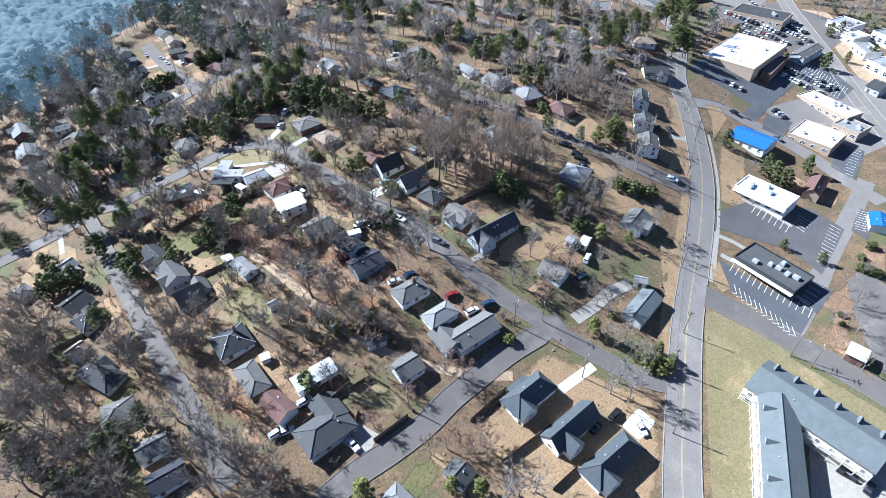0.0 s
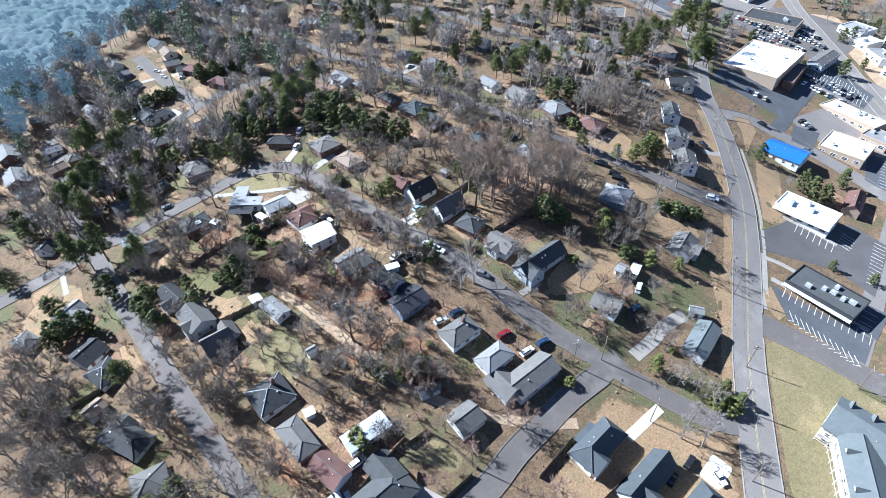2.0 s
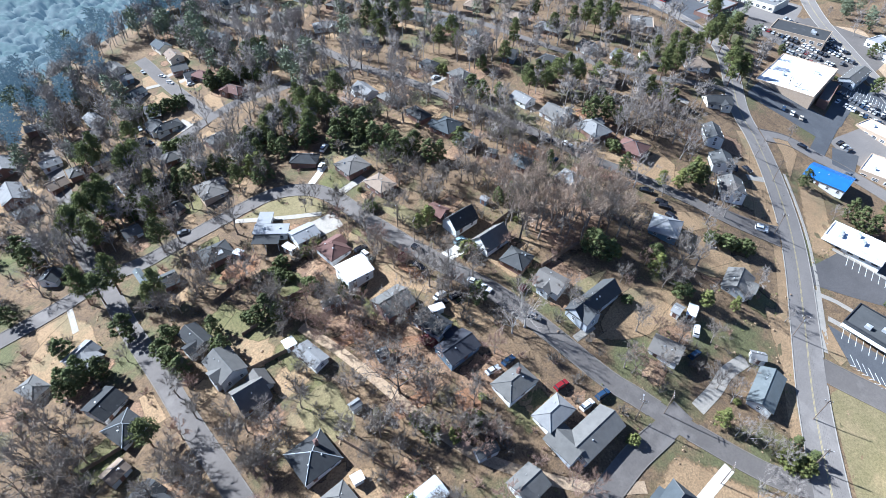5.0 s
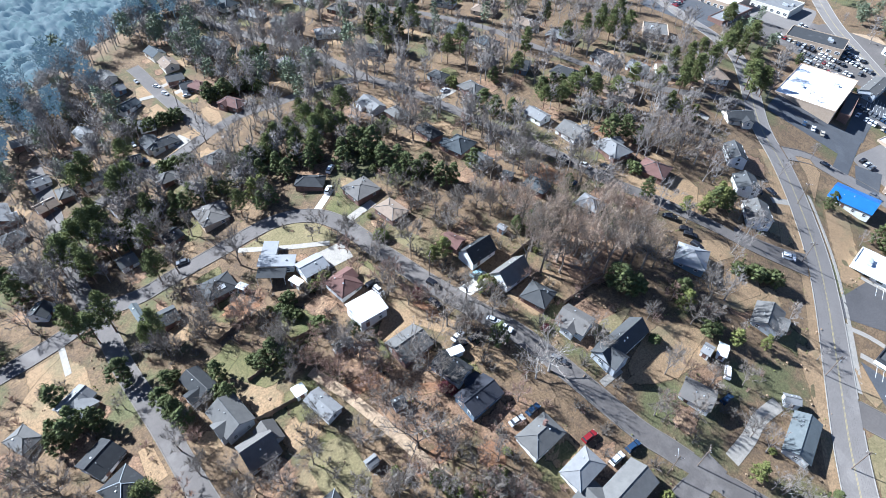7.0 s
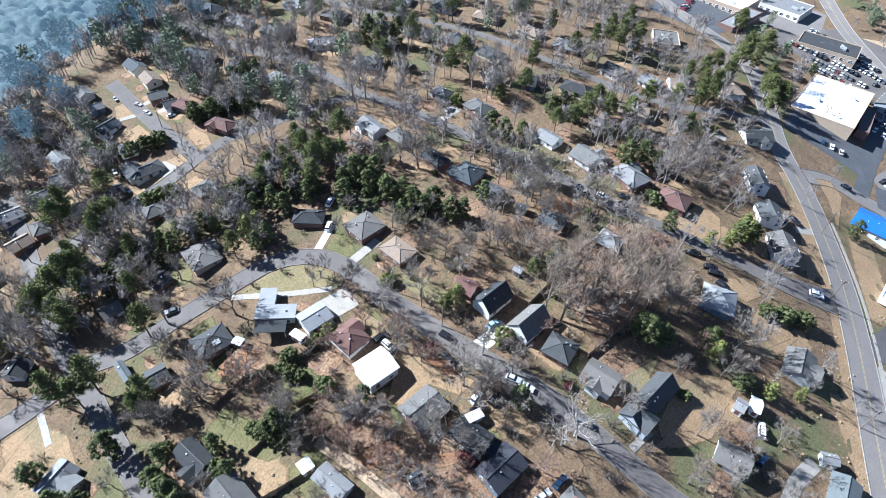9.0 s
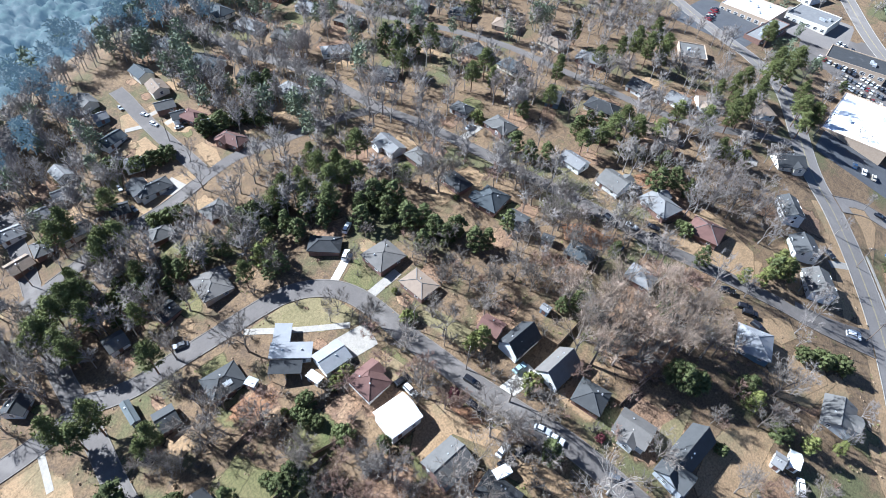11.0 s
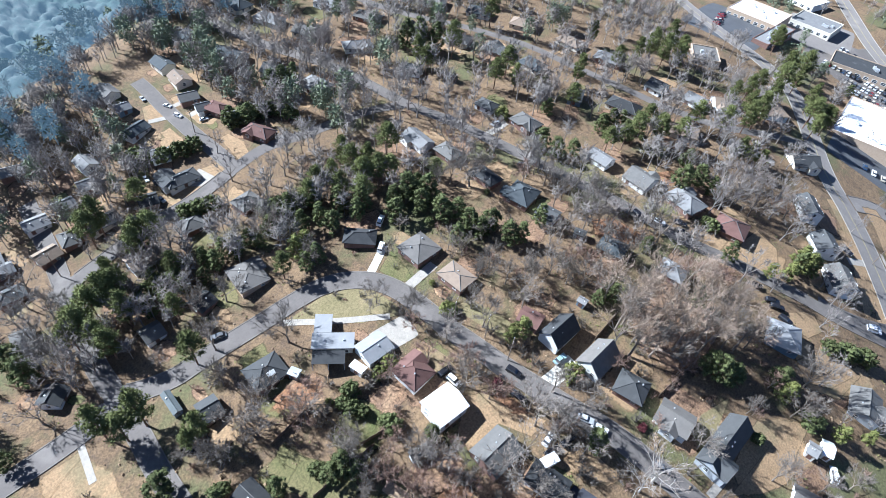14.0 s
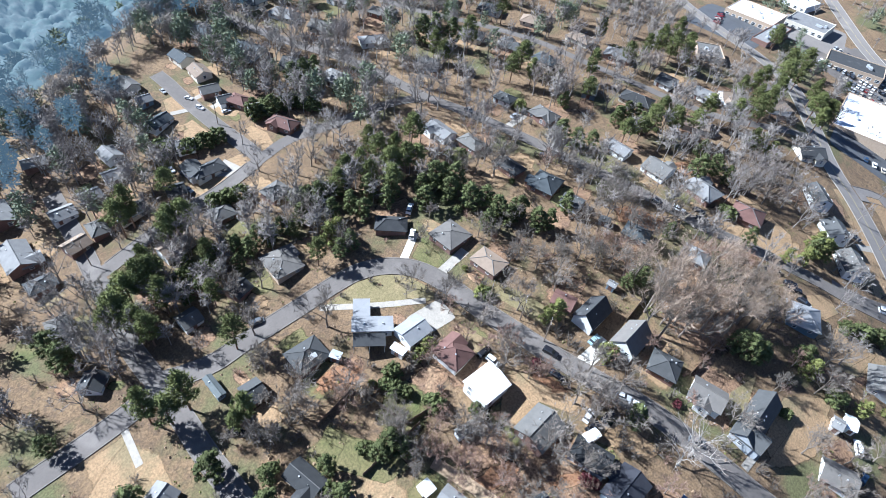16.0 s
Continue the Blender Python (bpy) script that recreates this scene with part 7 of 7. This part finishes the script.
for x, y, s in [(116.0, 104.9, 1.00)]:
    tree('bush', x, y, s)
for x, y, s in [(82.5, 118.7, 1.06), (77.9, 119.6, 0.81)]:
    tree('pale', x, y, s)
for x, y, s in [(42.4, 111.5, 0.64), (45.0, 105.8, 0.64), (46.5, 100.4, 0.55), (52.4, 101.4, 0.64), (49.0, 108.9, 0.64)]:
    tree('red', x, y, s)
tree('oak', 40.6, 126.4, 1.15)
tree('maroon', 56.0, 133.6, 1.0)
tree('maroon', 57.2, 131.8, 0.8)
tree('maroon', 91.7, 128.4, 0.7)
tree('maroon', 70.2, 162.4, 0.9)
for x, y, s in [(-40.5, 170.7, 1.00), (-37.0, 161.7, 1.00), (-33.7, 153.9, 0.93), (-41.1, 155.0, 1.00), (-38.1, 144.9, 1.00), (-33.4, 138.9, 0.93), (-44.6, 141.4, 1.00), (-39.8, 135.0, 1.00), (-37.6, 125.2, 0.93), (-44.1, 126.2, 1.00), (-47.5, 121.5, 1.00), (-41.4, 118.2, 1.00), (-36.9, 114.9, 0.93), (-32.9, 121.6, 0.86), (-31.3, 116.3, 0.86), (-34.6, 107.9, 0.86), (-29.0, 108.7, 0.86), (-28.1, 101.7, 0.86), (-32.6, 129.7, 0.86), (-6.0, 105.7, 0.93), (-3.9, 94.9, 1.00), (0.0, 90.3, 0.93), (-10.3, 98.5, 0.93), (-9.5, 89.0, 0.93), (0.5, 84.6, 0.93), (1.7, 78.0, 0.86), (-9.4, 114.1, 0.86), (5.6, 83.1, 0.79), (4.2, 109.2, 0.86)]:
    tree('bare', x, y, s)
for x, y, s in [(-15.4, 148.8, 0.79), (-13.6, 141.8, 0.79), (-13.4, 135.8, 0.71), (6.5, 135.4, 0.64), (2.6, 134.2, 0.71), (36.6, 114.9, 0.64), (30.1, 136.2, 0.71), (82.4, 141.5, 0.86), (72.2, 152.0, 0.86), (80.2, 151.1, 0.86), (115.8, 70.2, 0.64), (115.7, 65.2, 0.64), (118.7, 86.1, 0.71), (110.0, 96.7, 0.71)]:
    tree('bare', x, y, s)
for x, y, s in [(178.6, 17.0, 0.36), (188.9, 17.6, 0.43), (167.2, 13.6, 0.36), (174.3, 8.3, 0.36), (164.9, 4.1, 0.43)]:
    tree('bare', x, y, s)
for x, y, s in [(178.7, 11.9, 0.44)]:
    tree('pale', x, y, s)
for x, y, s in [(176.1, 19.7, 0.36), (196.3, 22.6, 0.45), (209.1, 23.0, 0.45)]:
    tree('red', x, y, s)
for x, y, s in [(108.8, 56.5, 0.55), (113.2, 55.5, 0.55), (111.3, 49.5, 0.55)]:
    tree('red', x, y, s)
for x, y, s in [(107.6, 59.1, 0.50), (111.6, 45.7, 0.57), (111.4, 51.8, 0.43)]:
    tree('bare', x, y, s)
for x, y, s in [(114.4, 43.9, 0.45)]:
    tree('ever', x, y, s)
for x, y, s in [(54.5, 54.0, 0.73), (53.6, 57.5, 0.73), (40.9, 63.4, 0.64), (45.5, 61.9, 0.64), (49.4, 57.2, 0.64), (100.1, 47.3, 0.73), (98.0, 41.5, 0.82), (95.1, 46.3, 0.73), (59.5, 79.7, 0.73), (62.2, 75.2, 0.73), (52.8, 41.2, 0.82), (48.7, 40.9, 0.82), (57.0, 39.3, 0.73), (37.6, 88.5, 0.45), (32.9, 78.3, 0.55)]:
    tree('red', x, y, s)

for x, y, s in [(80.1, 252.3, 0.80), (89.8, 259.7, 0.80), (18.1, 300.2, 0.80), (28.3, 292.6, 0.80), (13.5, 276.1, 0.80), (-3.5, 249.0, 0.80), (198.2, 200.8, 0.80), (230.4, 236.9, 0.80), (244.2, 235.2, 0.80), (256.4, 219.8, 0.80), (266.6, 187.3, 0.80), (252.8, 188.7, 0.80), (278.5, 187.5, 0.80), (320.2, 189.0, 0.80), (287.7, 161.1, 0.80), (339.4, 203.3, 0.80)]:
    tree('pine', x, y, s)
for x, y, s in [(91.0, 232.4, 0.85), (101.0, 231.8, 0.85), (96.4, 206.0, 0.85), (104.1, 202.8, 0.85), (123.3, 193.7, 0.85), (53.8, 249.9, 0.85), (62.6, 253.2, 0.85), (68.2, 242.6, 0.85), (69.5, 237.0, 0.85), (62.4, 244.7, 0.85), (78.6, 236.1, 0.85), (-23.5, 194.7, 0.85), (183.2, 212.3, 0.85), (187.5, 203.3, 0.85), (190.7, 212.2, 0.85), (161.4, 307.0, 1.30), (167.6, 305.9, 1.30), (172.8, 299.1, 1.20), (72.2, 308.5, 0.85), (78.2, 305.0, 0.85)]:
    tree('ever', x, y, s)
for x, y, s in [(19.6, 225.2, 0.85), (57.1, 281.4, 0.85), (131.4, 271.3, 1.20), (124.1, 267.7, 1.10), (132.8, 327.8, 0.85), (136.9, 255.2, 0.85), (118.2, 222.3, 1.20), (152.5, 198.6, 0.85), (156.8, 168.9, 0.85), (215.5, 181.0, 1.20), (94.0, 174.7, 0.85), (63.3, 168.2, 0.85), (73.7, 143.9, 0.85), (144.6, 102.9, 0.85), (149.8, 99.5, 0.85), (161.5, 81.6, 0.70), (103.8, 305.0, 0.85), (103.7, 324.7, 0.85), (81.0, 346.1, 0.85), (90.5, 337.2, 0.85), (143.9, 310.6, 0.85), (179.3, 281.1, 0.85), (190.2, 257.3, 0.85), (196.6, 245.0, 0.85), (132.6, 172.7, 0.85), (134.4, 163.9, 0.85)]:
    tree('bare', x, y, s)
for x, y, s in [(119.3, 149.7, 0.95), (110.1, 151.3, 0.95), (121.3, 142.3, 0.95), (129.1, 139.2, 0.95), (131.0, 129.5, 0.95), (135.2, 123.8, 0.95), (106.2, 143.4, 0.95), (114.4, 159.8, 0.95), (125.9, 150.5, 0.95), (118.9, 136.0, 0.95), (113.6, 142.8, 0.95), (122.9, 130.3, 0.95), (103.8, 148.1, 0.95), (139.8, 131.3, 0.95), (136.2, 145.6, 0.95), (137.6, 138.6, 0.95)]:
    tree('tall', x, y, s)
for x, y, s in [(37.7, 168.8, 0.70), (29.4, 194.3, 0.80), (116.1, 92.2, 0.50)]:
    tree('red', x, y, s)
for x, y, s in [(-47.3, 131.7, 0.80), (-44.3, 124.1, 0.80), (-48.2, 139.9, 0.80), (-28.2, 118.5, 0.80), (-24.2, 119.3, 0.80), (-17.1, 119.6, 0.80), (-38.9, 115.8, 0.80), (-34.2, 111.9, 0.80), (118.5, 41.5, 0.50), (118.2, 46.7, 0.50), (253.5, 67.1, 0.80), (397.2, 127.4, 0.80), (407.5, 125.2, 0.70), (389.7, 98.6, 0.70)]:
    tree('ever', x, y, s)
for x, y, s in [(417.1, 144.9, 0.70), (429.7, 140.2, 0.70), (399.2, 118.4, 0.70), (410.5, 113.7, 0.70), (440.6, 124.1, 0.70), (434.4, 130.0, 0.70), (325.5, 101.3, 0.60), (302.4, 135.7, 0.60), (369.3, 85.1, 0.60), (227.9, 80.0, 0.50), (201.9, 116.8, 0.70), (188.2, 115.3, 0.70), (196.5, 131.9, 0.70), (260.7, 116.1, 0.50), (229.8, 118.3, 0.60)]:
    tree('bare', x, y, s)
for x, y, s in [(210.0, 172.6, 1.00), (217.3, 199.2, 1.00), (189.2, 220.6, 1.00), (143.1, 216.6, 1.00), (126.2, 241.0, 1.00), (133.7, 242.5, 1.00)]:
    tree('slim', x, y, s)

rng = random.Random(77)


def wood_of(x0, y0, x1, y1, count, kinds, lo, hi, gap=0.9):
    """Trees scattered over a stretch of the plan, clear of streets and houses."""
    made = tries = 0
    while made < count and tries < count * 12:
        tries += 1
        x, y = rng.uniform(x0, x1), rng.uniform(y0, y1)
        if blocked(x, y, gap):
            continue
        tree(rng.choice(kinds), x, y, rng.uniform(lo, hi))
        made += 1


def far_spots(x0, y0, x1, y1, count, lo, hi):
    spots = []
    for _ in range(count * 3):
        x, y = rng.uniform(x0, x1), rng.uniform(y0, y1)
        if len(spots) < count and 0.93 * (y - 344) - 0.37 * (x + 20) < 12 and not blocked(x, y, 1.5):
            spots.append((x, y, rng.uniform(lo, hi), rng.uniform(0, 6.28), rng.randrange(8)))
    return spots


wood_of(-50, 90, 150, 260, 48, ["bare", "bare", "red", "bare", "ever"], 0.4, 0.85, 0.6)
wood_of(-12, 85, 72, 205, 46, ["bare", "bare", "red"], 0.42, 0.78, 0.5)
wood_of(98, 62, 172, 132, 16, ["bare", "red"], 0.35, 0.6, 0.5)
wood_of(340, 70, 440, 200, 22, ["bare", "ever", "bush"], 0.4, 0.7, 0.5)
wood_of(120, 180, 260, 330, 9, ["pine"], 0.6, 1.0, 0.8)
wood_of(-60, 160, 20, 300, 14, ["bare", "bare", "ever", "bush"], 0.6, 0.9)
wood_of(20, 60, 130, 210, 22, ["olive_bush", "red", "red"], 0.4, 0.7)
wood_of(60, 190, 200, 260, 10, ["bush", "ever"], 0.5, 0.9)
wood_of(-60, 150, 30, 320, 12, ["ever", "bare", "pine"], 0.5, 0.8)
ground_scatter(-60, 40, 210, 320, 1800, 3, "dry weeds and leaf heaps strewn over yards", LEAF_HEAP, 0.45)
ground_scatter(-60, 40, 210, 320, 1100, 4, "low green weeds strewn over yards", LIGHT_LEAF, 0.35)


def valley_spots(near, far, count, lo, hi):
    """Places along the valley, between two distances from its rim."""
    spots = []
    for _ in range(count):
        u, v = rng.uniform(-190, 380), rng.uniform(near, far)
        spots.append((-20 + 0.93 * u - 0.37 * v, 344 + 0.37 * u + 0.93 * v, rng.uniform(lo, hi), rng.uniform(0, 6.28), rng.randrange(8)))
    return [p for p in spots if not blocked(p[0], p[1], 1.5)]


def joined(meshes):
    """Verts and triangles of several meshes together."""
    v, tri = [], []
    for me in meshes:
        n = len(v)
        v += [tuple(p.co) for p in me.vertices]
        for q in me.polygons:
            k = [i + n for i in q.vertices]
            tri += [(k[0], k[i], k[i + 1]) for i in range(1, len(k) - 1)]
    return np.array(v), np.array(tri)


BRUSH = [joined(brush_meshes(s, 3, 2, TWIG)) for s in (81, 82, 83, 84)]

far_wood("leafless grey-brown thickets in the back yards", BRUSH, far_spots(-60, 70, 160, 300, 260, 0.5, 1.3) + far_spots(10, 95, 105, 205, 110, 0.8, 1.6), TWIG)
far_wood("leafless reddish thickets in the back yards", BRUSH, far_spots(-60, 70, 160, 300, 150, 0.5, 1.2), RED_TWIG)


def distant_woods():
    """The woods on the valley floor and the slope behind it, as one uneven canopy of crowns; a blue glow paints haze
    over them.
    """
    s = Shape()
    m, n = 300, 230
    for j in range(n):
        v = 26 + 1.2 * j + 0.0075 * j * j
        for i in range(m):
            u = -30 + i * 1.5
            x, y = -20 + 0.93 * u - 0.37 * v, 344 + 0.37 * u + 0.93 * v
            cell = noise.voronoi((x / 8.5, y / 8.5, 3.0))[0][0]
            dome = max(0.0, 1 - cell * cell * 1.5)
            fine = 1.5 * noise.noise((x / 2.6, y / 2.6, 2.0)) + 1.1 * noise.noise((x / 1.3, y / 1.3, 5.0))
            top = 3 + 8.5 * math.sqrt(dome) + 5 * noise.noise((x / 40, y / 40, 1.0)) + fine + 0.07 * max(0.0, v - 330)
            s.v.append((x + 0.6 * noise.noise((x, y, 7.0)), y + 0.6 * noise.noise((y, x, 9.0)), ground_z(x, y) + min(1.0, j / 14) * top - 1))
    s.f += [(j * m + i, j * m + i + 1, (j + 1) * m + i + 1, (j + 1) * m + i) for j in range(n - 1) for i in range(m - 1)]
    tagged(new("backdrop", s.mesh("backdrop", FAR_HAZE, True)), "blue-green woods filling the valley beyond the houses, haze painted as glow", "woods", kind="structure")


distant_woods()
FAR_BARE = [far_template(s, 13, 4.6, False) for s in (1, 2, 3, 4)]
FAR_GREEN = [far_template(s, 15, 3.8, True) for s in (5, 6, 7)]
# The paler far twigs brighten these trees as haze would.
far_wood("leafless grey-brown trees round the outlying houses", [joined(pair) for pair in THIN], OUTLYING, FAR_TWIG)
far_wood("blue-green trees crowding the distant valley, haze painted as glow", FAR_GREEN + FAR_GREEN + FAR_BARE, valley_spots(-16, 75, 330, 0.8, 1.25), HAZY_WOODS)
# Both woods below wear base colours paled for haze.
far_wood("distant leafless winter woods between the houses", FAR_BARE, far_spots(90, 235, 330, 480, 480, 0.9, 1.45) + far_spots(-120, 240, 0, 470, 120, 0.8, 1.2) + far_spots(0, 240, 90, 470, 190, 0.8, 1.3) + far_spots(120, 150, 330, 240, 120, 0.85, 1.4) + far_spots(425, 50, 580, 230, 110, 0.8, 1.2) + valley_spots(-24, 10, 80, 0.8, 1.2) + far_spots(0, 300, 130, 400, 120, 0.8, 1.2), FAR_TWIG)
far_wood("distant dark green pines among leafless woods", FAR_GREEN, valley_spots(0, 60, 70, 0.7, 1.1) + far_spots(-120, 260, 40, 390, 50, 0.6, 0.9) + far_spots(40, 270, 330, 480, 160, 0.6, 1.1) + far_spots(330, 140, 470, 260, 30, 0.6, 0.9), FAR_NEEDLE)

# ---- cars ----
car(81.3, 140.0, -68, 'silver', 'saloon')
car(82.3, 136.0, -73, 'white', 'saloon')
car(76.3, 161.9, -77, 'black', 'suv')
car(72.1, 156.3, -80, 'black', 'saloon')
car(89.3, 155.8, -3, 'teal', 'saloon')
car(22.3, 228.3, 160, 'grey', 'saloon')
car(76.3, 220.5, 39, 'white', 'suv')
car(83.4, 229.6, 35, 'white', 'van')
car(62.0, 171.0, -87, 'white', 'suv')
car(62.2, 174.7, -3, 'black', 'suv')
car(127.0, 84.9, 25, 'white', 'van')
car(159.2, 167.4, -79, 'white', 'saloon')
car(155.5, 174.1, -98, 'black', 'suv')
car(165.1, 162.1, -74, 'black', 'saloon')
car(162.0, 159.2, -71, 'black', 'saloon')
car(146.3, 163.5, 4, 'blue', 'suv')
car(164.1, 131.0, -63, 'black', 'saloon')
car(162.6, 121.8, -61, 'black', 'suv')
car(160.6, 117.6, -94, 'black', 'suv')
car(35.2, 304.5, -96, 'white', 'saloon')
car(36.7, 300.2, -96, 'black', 'saloon')
car(34.7, 291.1, -81, 'silver', 'saloon')
car(216.7, 115.6, -105, 'black', 'saloon')
car(190.2, 94.5, -65, 'white', 'suv')
car(53.4, 345.8, -88, 'silver', 'saloon')
car(58.9, 335.3, -61, 'white', 'saloon')
car(59.3, 327.1, -69, 'white', 'suv')
car(65.8, 318.4, -11, 'white', 'saloon')
car(69.3, 318.8, -12, 'black', 'saloon')
car(76.4, 294.9, -55, 'white', 'saloon')
car(81.4, 293.3, -63, 'black', 'suv')
car(152.7, 241.6, -0, 'silver', 'saloon')
car(140.3, 255.7, -82, 'grey', 'saloon')
car(141.7, 217.0, -79, 'grey', 'saloon')
car(191.2, 94.9, -52, 'silver', 'suv')
car(211.7, 118.5, -146, 'black', 'saloon')
car(163.2, 131.4, -58, 'black', 'saloon')
car(163.4, 124.0, -59, 'black', 'suv')
car(263.0, 110.2, -83, 'black', 'saloon')
car(265.8, 87.8, -95, 'grey', 'saloon')
car(78.8, 90.9, -4, 'white', 'suv')
car(87.0, 119.0, -65, 'grey', 'suv')
car(69.6, 143.2, 8, 'white', 'saloon')
car(73.3, 139.6, -4, 'black', 'suv')
car(25.6, 77.7, -85, 'white', 'saloon')
car(90.8, 41.0, 6, 'black', 'suv')
car(83.1, 41.4, 9, 'black', 'saloon')
car(93.4, 33.5, -112, 'white', 'saloon')
car(11.0, 93.0, 1, 'white', 'van')
car(21.2, 96.4, 1, 'white', 'suv')
car(127.2, -6.8, 5, 'black', 'suv')
car(127.5, -8.2, 5, 'black', 'saloon')
car(127.8, -9.7, 5, 'black', 'suv')
car(126.9, -13.8, 2, 'black', 'saloon')
car(13.0, 92.0, -12, 'silver', 'saloon')
car(119.3, 80.6, -6, 'blue', 'suv')
car(77.2, 99.2, -5, 'red', 'suv')
car(64.9, 114.5, -9, 'silver', 'saloon')
car(70.5, 113.8, -1, 'blue', 'saloon')
car(68.1, 140.6, -11, 'black', 'suv')
car(0.8, 204.2, -58, 'black', 'suv')
car(84.9, 90.1, -7, 'blue', 'suv')


def car_row(x0, y0, x1, y1, n, turn, seed):
    rnd = random.Random(seed)
    for k in range(n):
        if rnd.random() < 0.82:
            f = k / (n - 1)
            car(x0 + (x1 - x0) * f, y0 + (y1 - y0) * f, turn, rnd.choice(("white", "silver", "black", "grey", "black", "white", "blue", "silver", "beige", "grey", "red")), rnd.choice(("saloon", "suv", "saloon")))


car_row(335.4, 121.0, 334.9, 96.7, 12, -1, 21)
car_row(325.9, 119.8, 326.9, 96.2, 12, 2, 22)
car_row(362.6, 173.2, 364.4, 136.9, 16, 3, 23)
car_row(353.7, 162.6, 355.1, 133.0, 15, 3, 3)
car_row(373.8, 167.6, 372.2, 133.6, 14, -3, 4)
car_row(393.6, 172.0, 388.9, 137.9, 14, -8, 5)
car_row(340.1, 108.4, 339.1, 92.4, 7, -3, 6)
car_row(287.3, 100.7, 285.7, 93.9, 4, -13, 7)
car_row(284.5, 129.9, 286.8, 121.2, 3, 15, 8)
car_row(370.8, 181.7, 372.3, 159.2, 9, 4, 9)
car_row(378.4, 95.0, 374.5, 86.5, 3, -25, 10)
car_row(402.0, 182.0, 398.0, 150.0, 13, -6, 31)
car_row(381.5, 150.0, 379.5, 128.0, 9, -4, 32)
car_row(345.0, 240.0, 366.0, 246.0, 7, 80, 33)

# ---- poles and fences ----
utility_pole(99.8, 27.4, -60, drum=True)
utility_pole(117.1, 40.5, -60, drum=True)
utility_pole(152.5, 20.6, 20, lamp=True)
utility_pole(153.5, 14.4, 30)
utility_pole(43.8, 77.1, 60)
utility_pole(92.2, 54.9, 20)
utility_pole(87.1, 79.9, 120, lamp=True)
utility_pole(77.8, 165.6, 30)
utility_pole(78.0, 174.9, 30)
utility_pole(75.1, 185.0, 30)
utility_pole(155.8, 64.3, -60, drum=True)
utility_pole(193.7, 90.5, -60)
utility_pole(132.2, 46.6, -60)
utility_pole(59.7, 314.3, 10)
utility_pole(148.0, 167.4, 30)
utility_pole(-3.3, 285.3, 60)
utility_pole(95.7, 75.8, 30)
utility_pole(223.2, 106.0, -60)
utility_pole(145.4, 210.4, 30)
utility_pole(124.6, 271.1, 30)
wire(98.9, 27.4, 116.2, 40.5, 9.9)
wire(99.8, 27.4, 117.1, 40.5, 9.9)
wire(100.7, 27.4, 118.0, 40.5, 9.9)
wire(99.8, 27.4, 117.1, 40.5, 8.0)
wire(116.2, 40.5, 154.9, 64.3, 9.9)
wire(117.1, 40.5, 155.8, 64.3, 9.9)
wire(118.0, 40.5, 156.7, 64.3, 9.9)
wire(117.1, 40.5, 155.8, 64.3, 8.0)
wire(154.9, 64.3, 192.8, 90.5, 9.9)
wire(155.8, 64.3, 193.7, 90.5, 9.9)
wire(156.7, 64.3, 194.6, 90.5, 9.9)
wire(155.8, 64.3, 193.7, 90.5, 8.0)
wire(192.8, 90.5, 222.3, 106.0, 9.9)
wire(193.7, 90.5, 223.2, 106.0, 9.9)
wire(194.6, 90.5, 224.1, 106.0, 9.9)
wire(193.7, 90.5, 223.2, 106.0, 8.0)
wire(77.8, 165.6, 78.0, 174.9, 9.0)
wire(78.0, 174.9, 75.1, 185.0, 9.0)
fence(70.3, 65.3, 55.5, 63.9)
fence(75.4, 49.4, 55.0, 50.1)
fence(70.7, 37.0, 61.0, 36.8)
fence(30.7, 75.2, 42.2, 75.4)
fence(33.5, 91.8, 40.0, 91.3)
fence(121.3, 129.4, 102.9, 130.6)
fence(114.5, 154.2, 102.3, 153.2)
fence(15.5, 160.0, 25.9, 158.3)
fence(35.5, 172.5, 22.9, 172.8)
fence(22.9, 172.8, 17.0, 172.7)
fence(20.5, 127.8, 27.0, 110.3)
# This fence stands in for a dark line of hedge and garage shadow.
fence(51.4, 185.6, 33.0, 186.6)
fence(28.5, 191.9, 16.3, 190.5)
fence(-33.4, 165.8, -20.3, 164.6)
fence(31.9, 84.9, 24.8, 78.0)
fence(44.0, 75.7, 42.7, 85.0)
fence(42.7, 85.0, 40.4, 90.5)
fence(17.9, 90.8, 34.5, 93.5)
fence(30.4, 188.2, 32.9, 174.8)
fence(32.9, 174.8, 42.4, 172.8)
fence(13.2, 161.0, 26.4, 157.9)
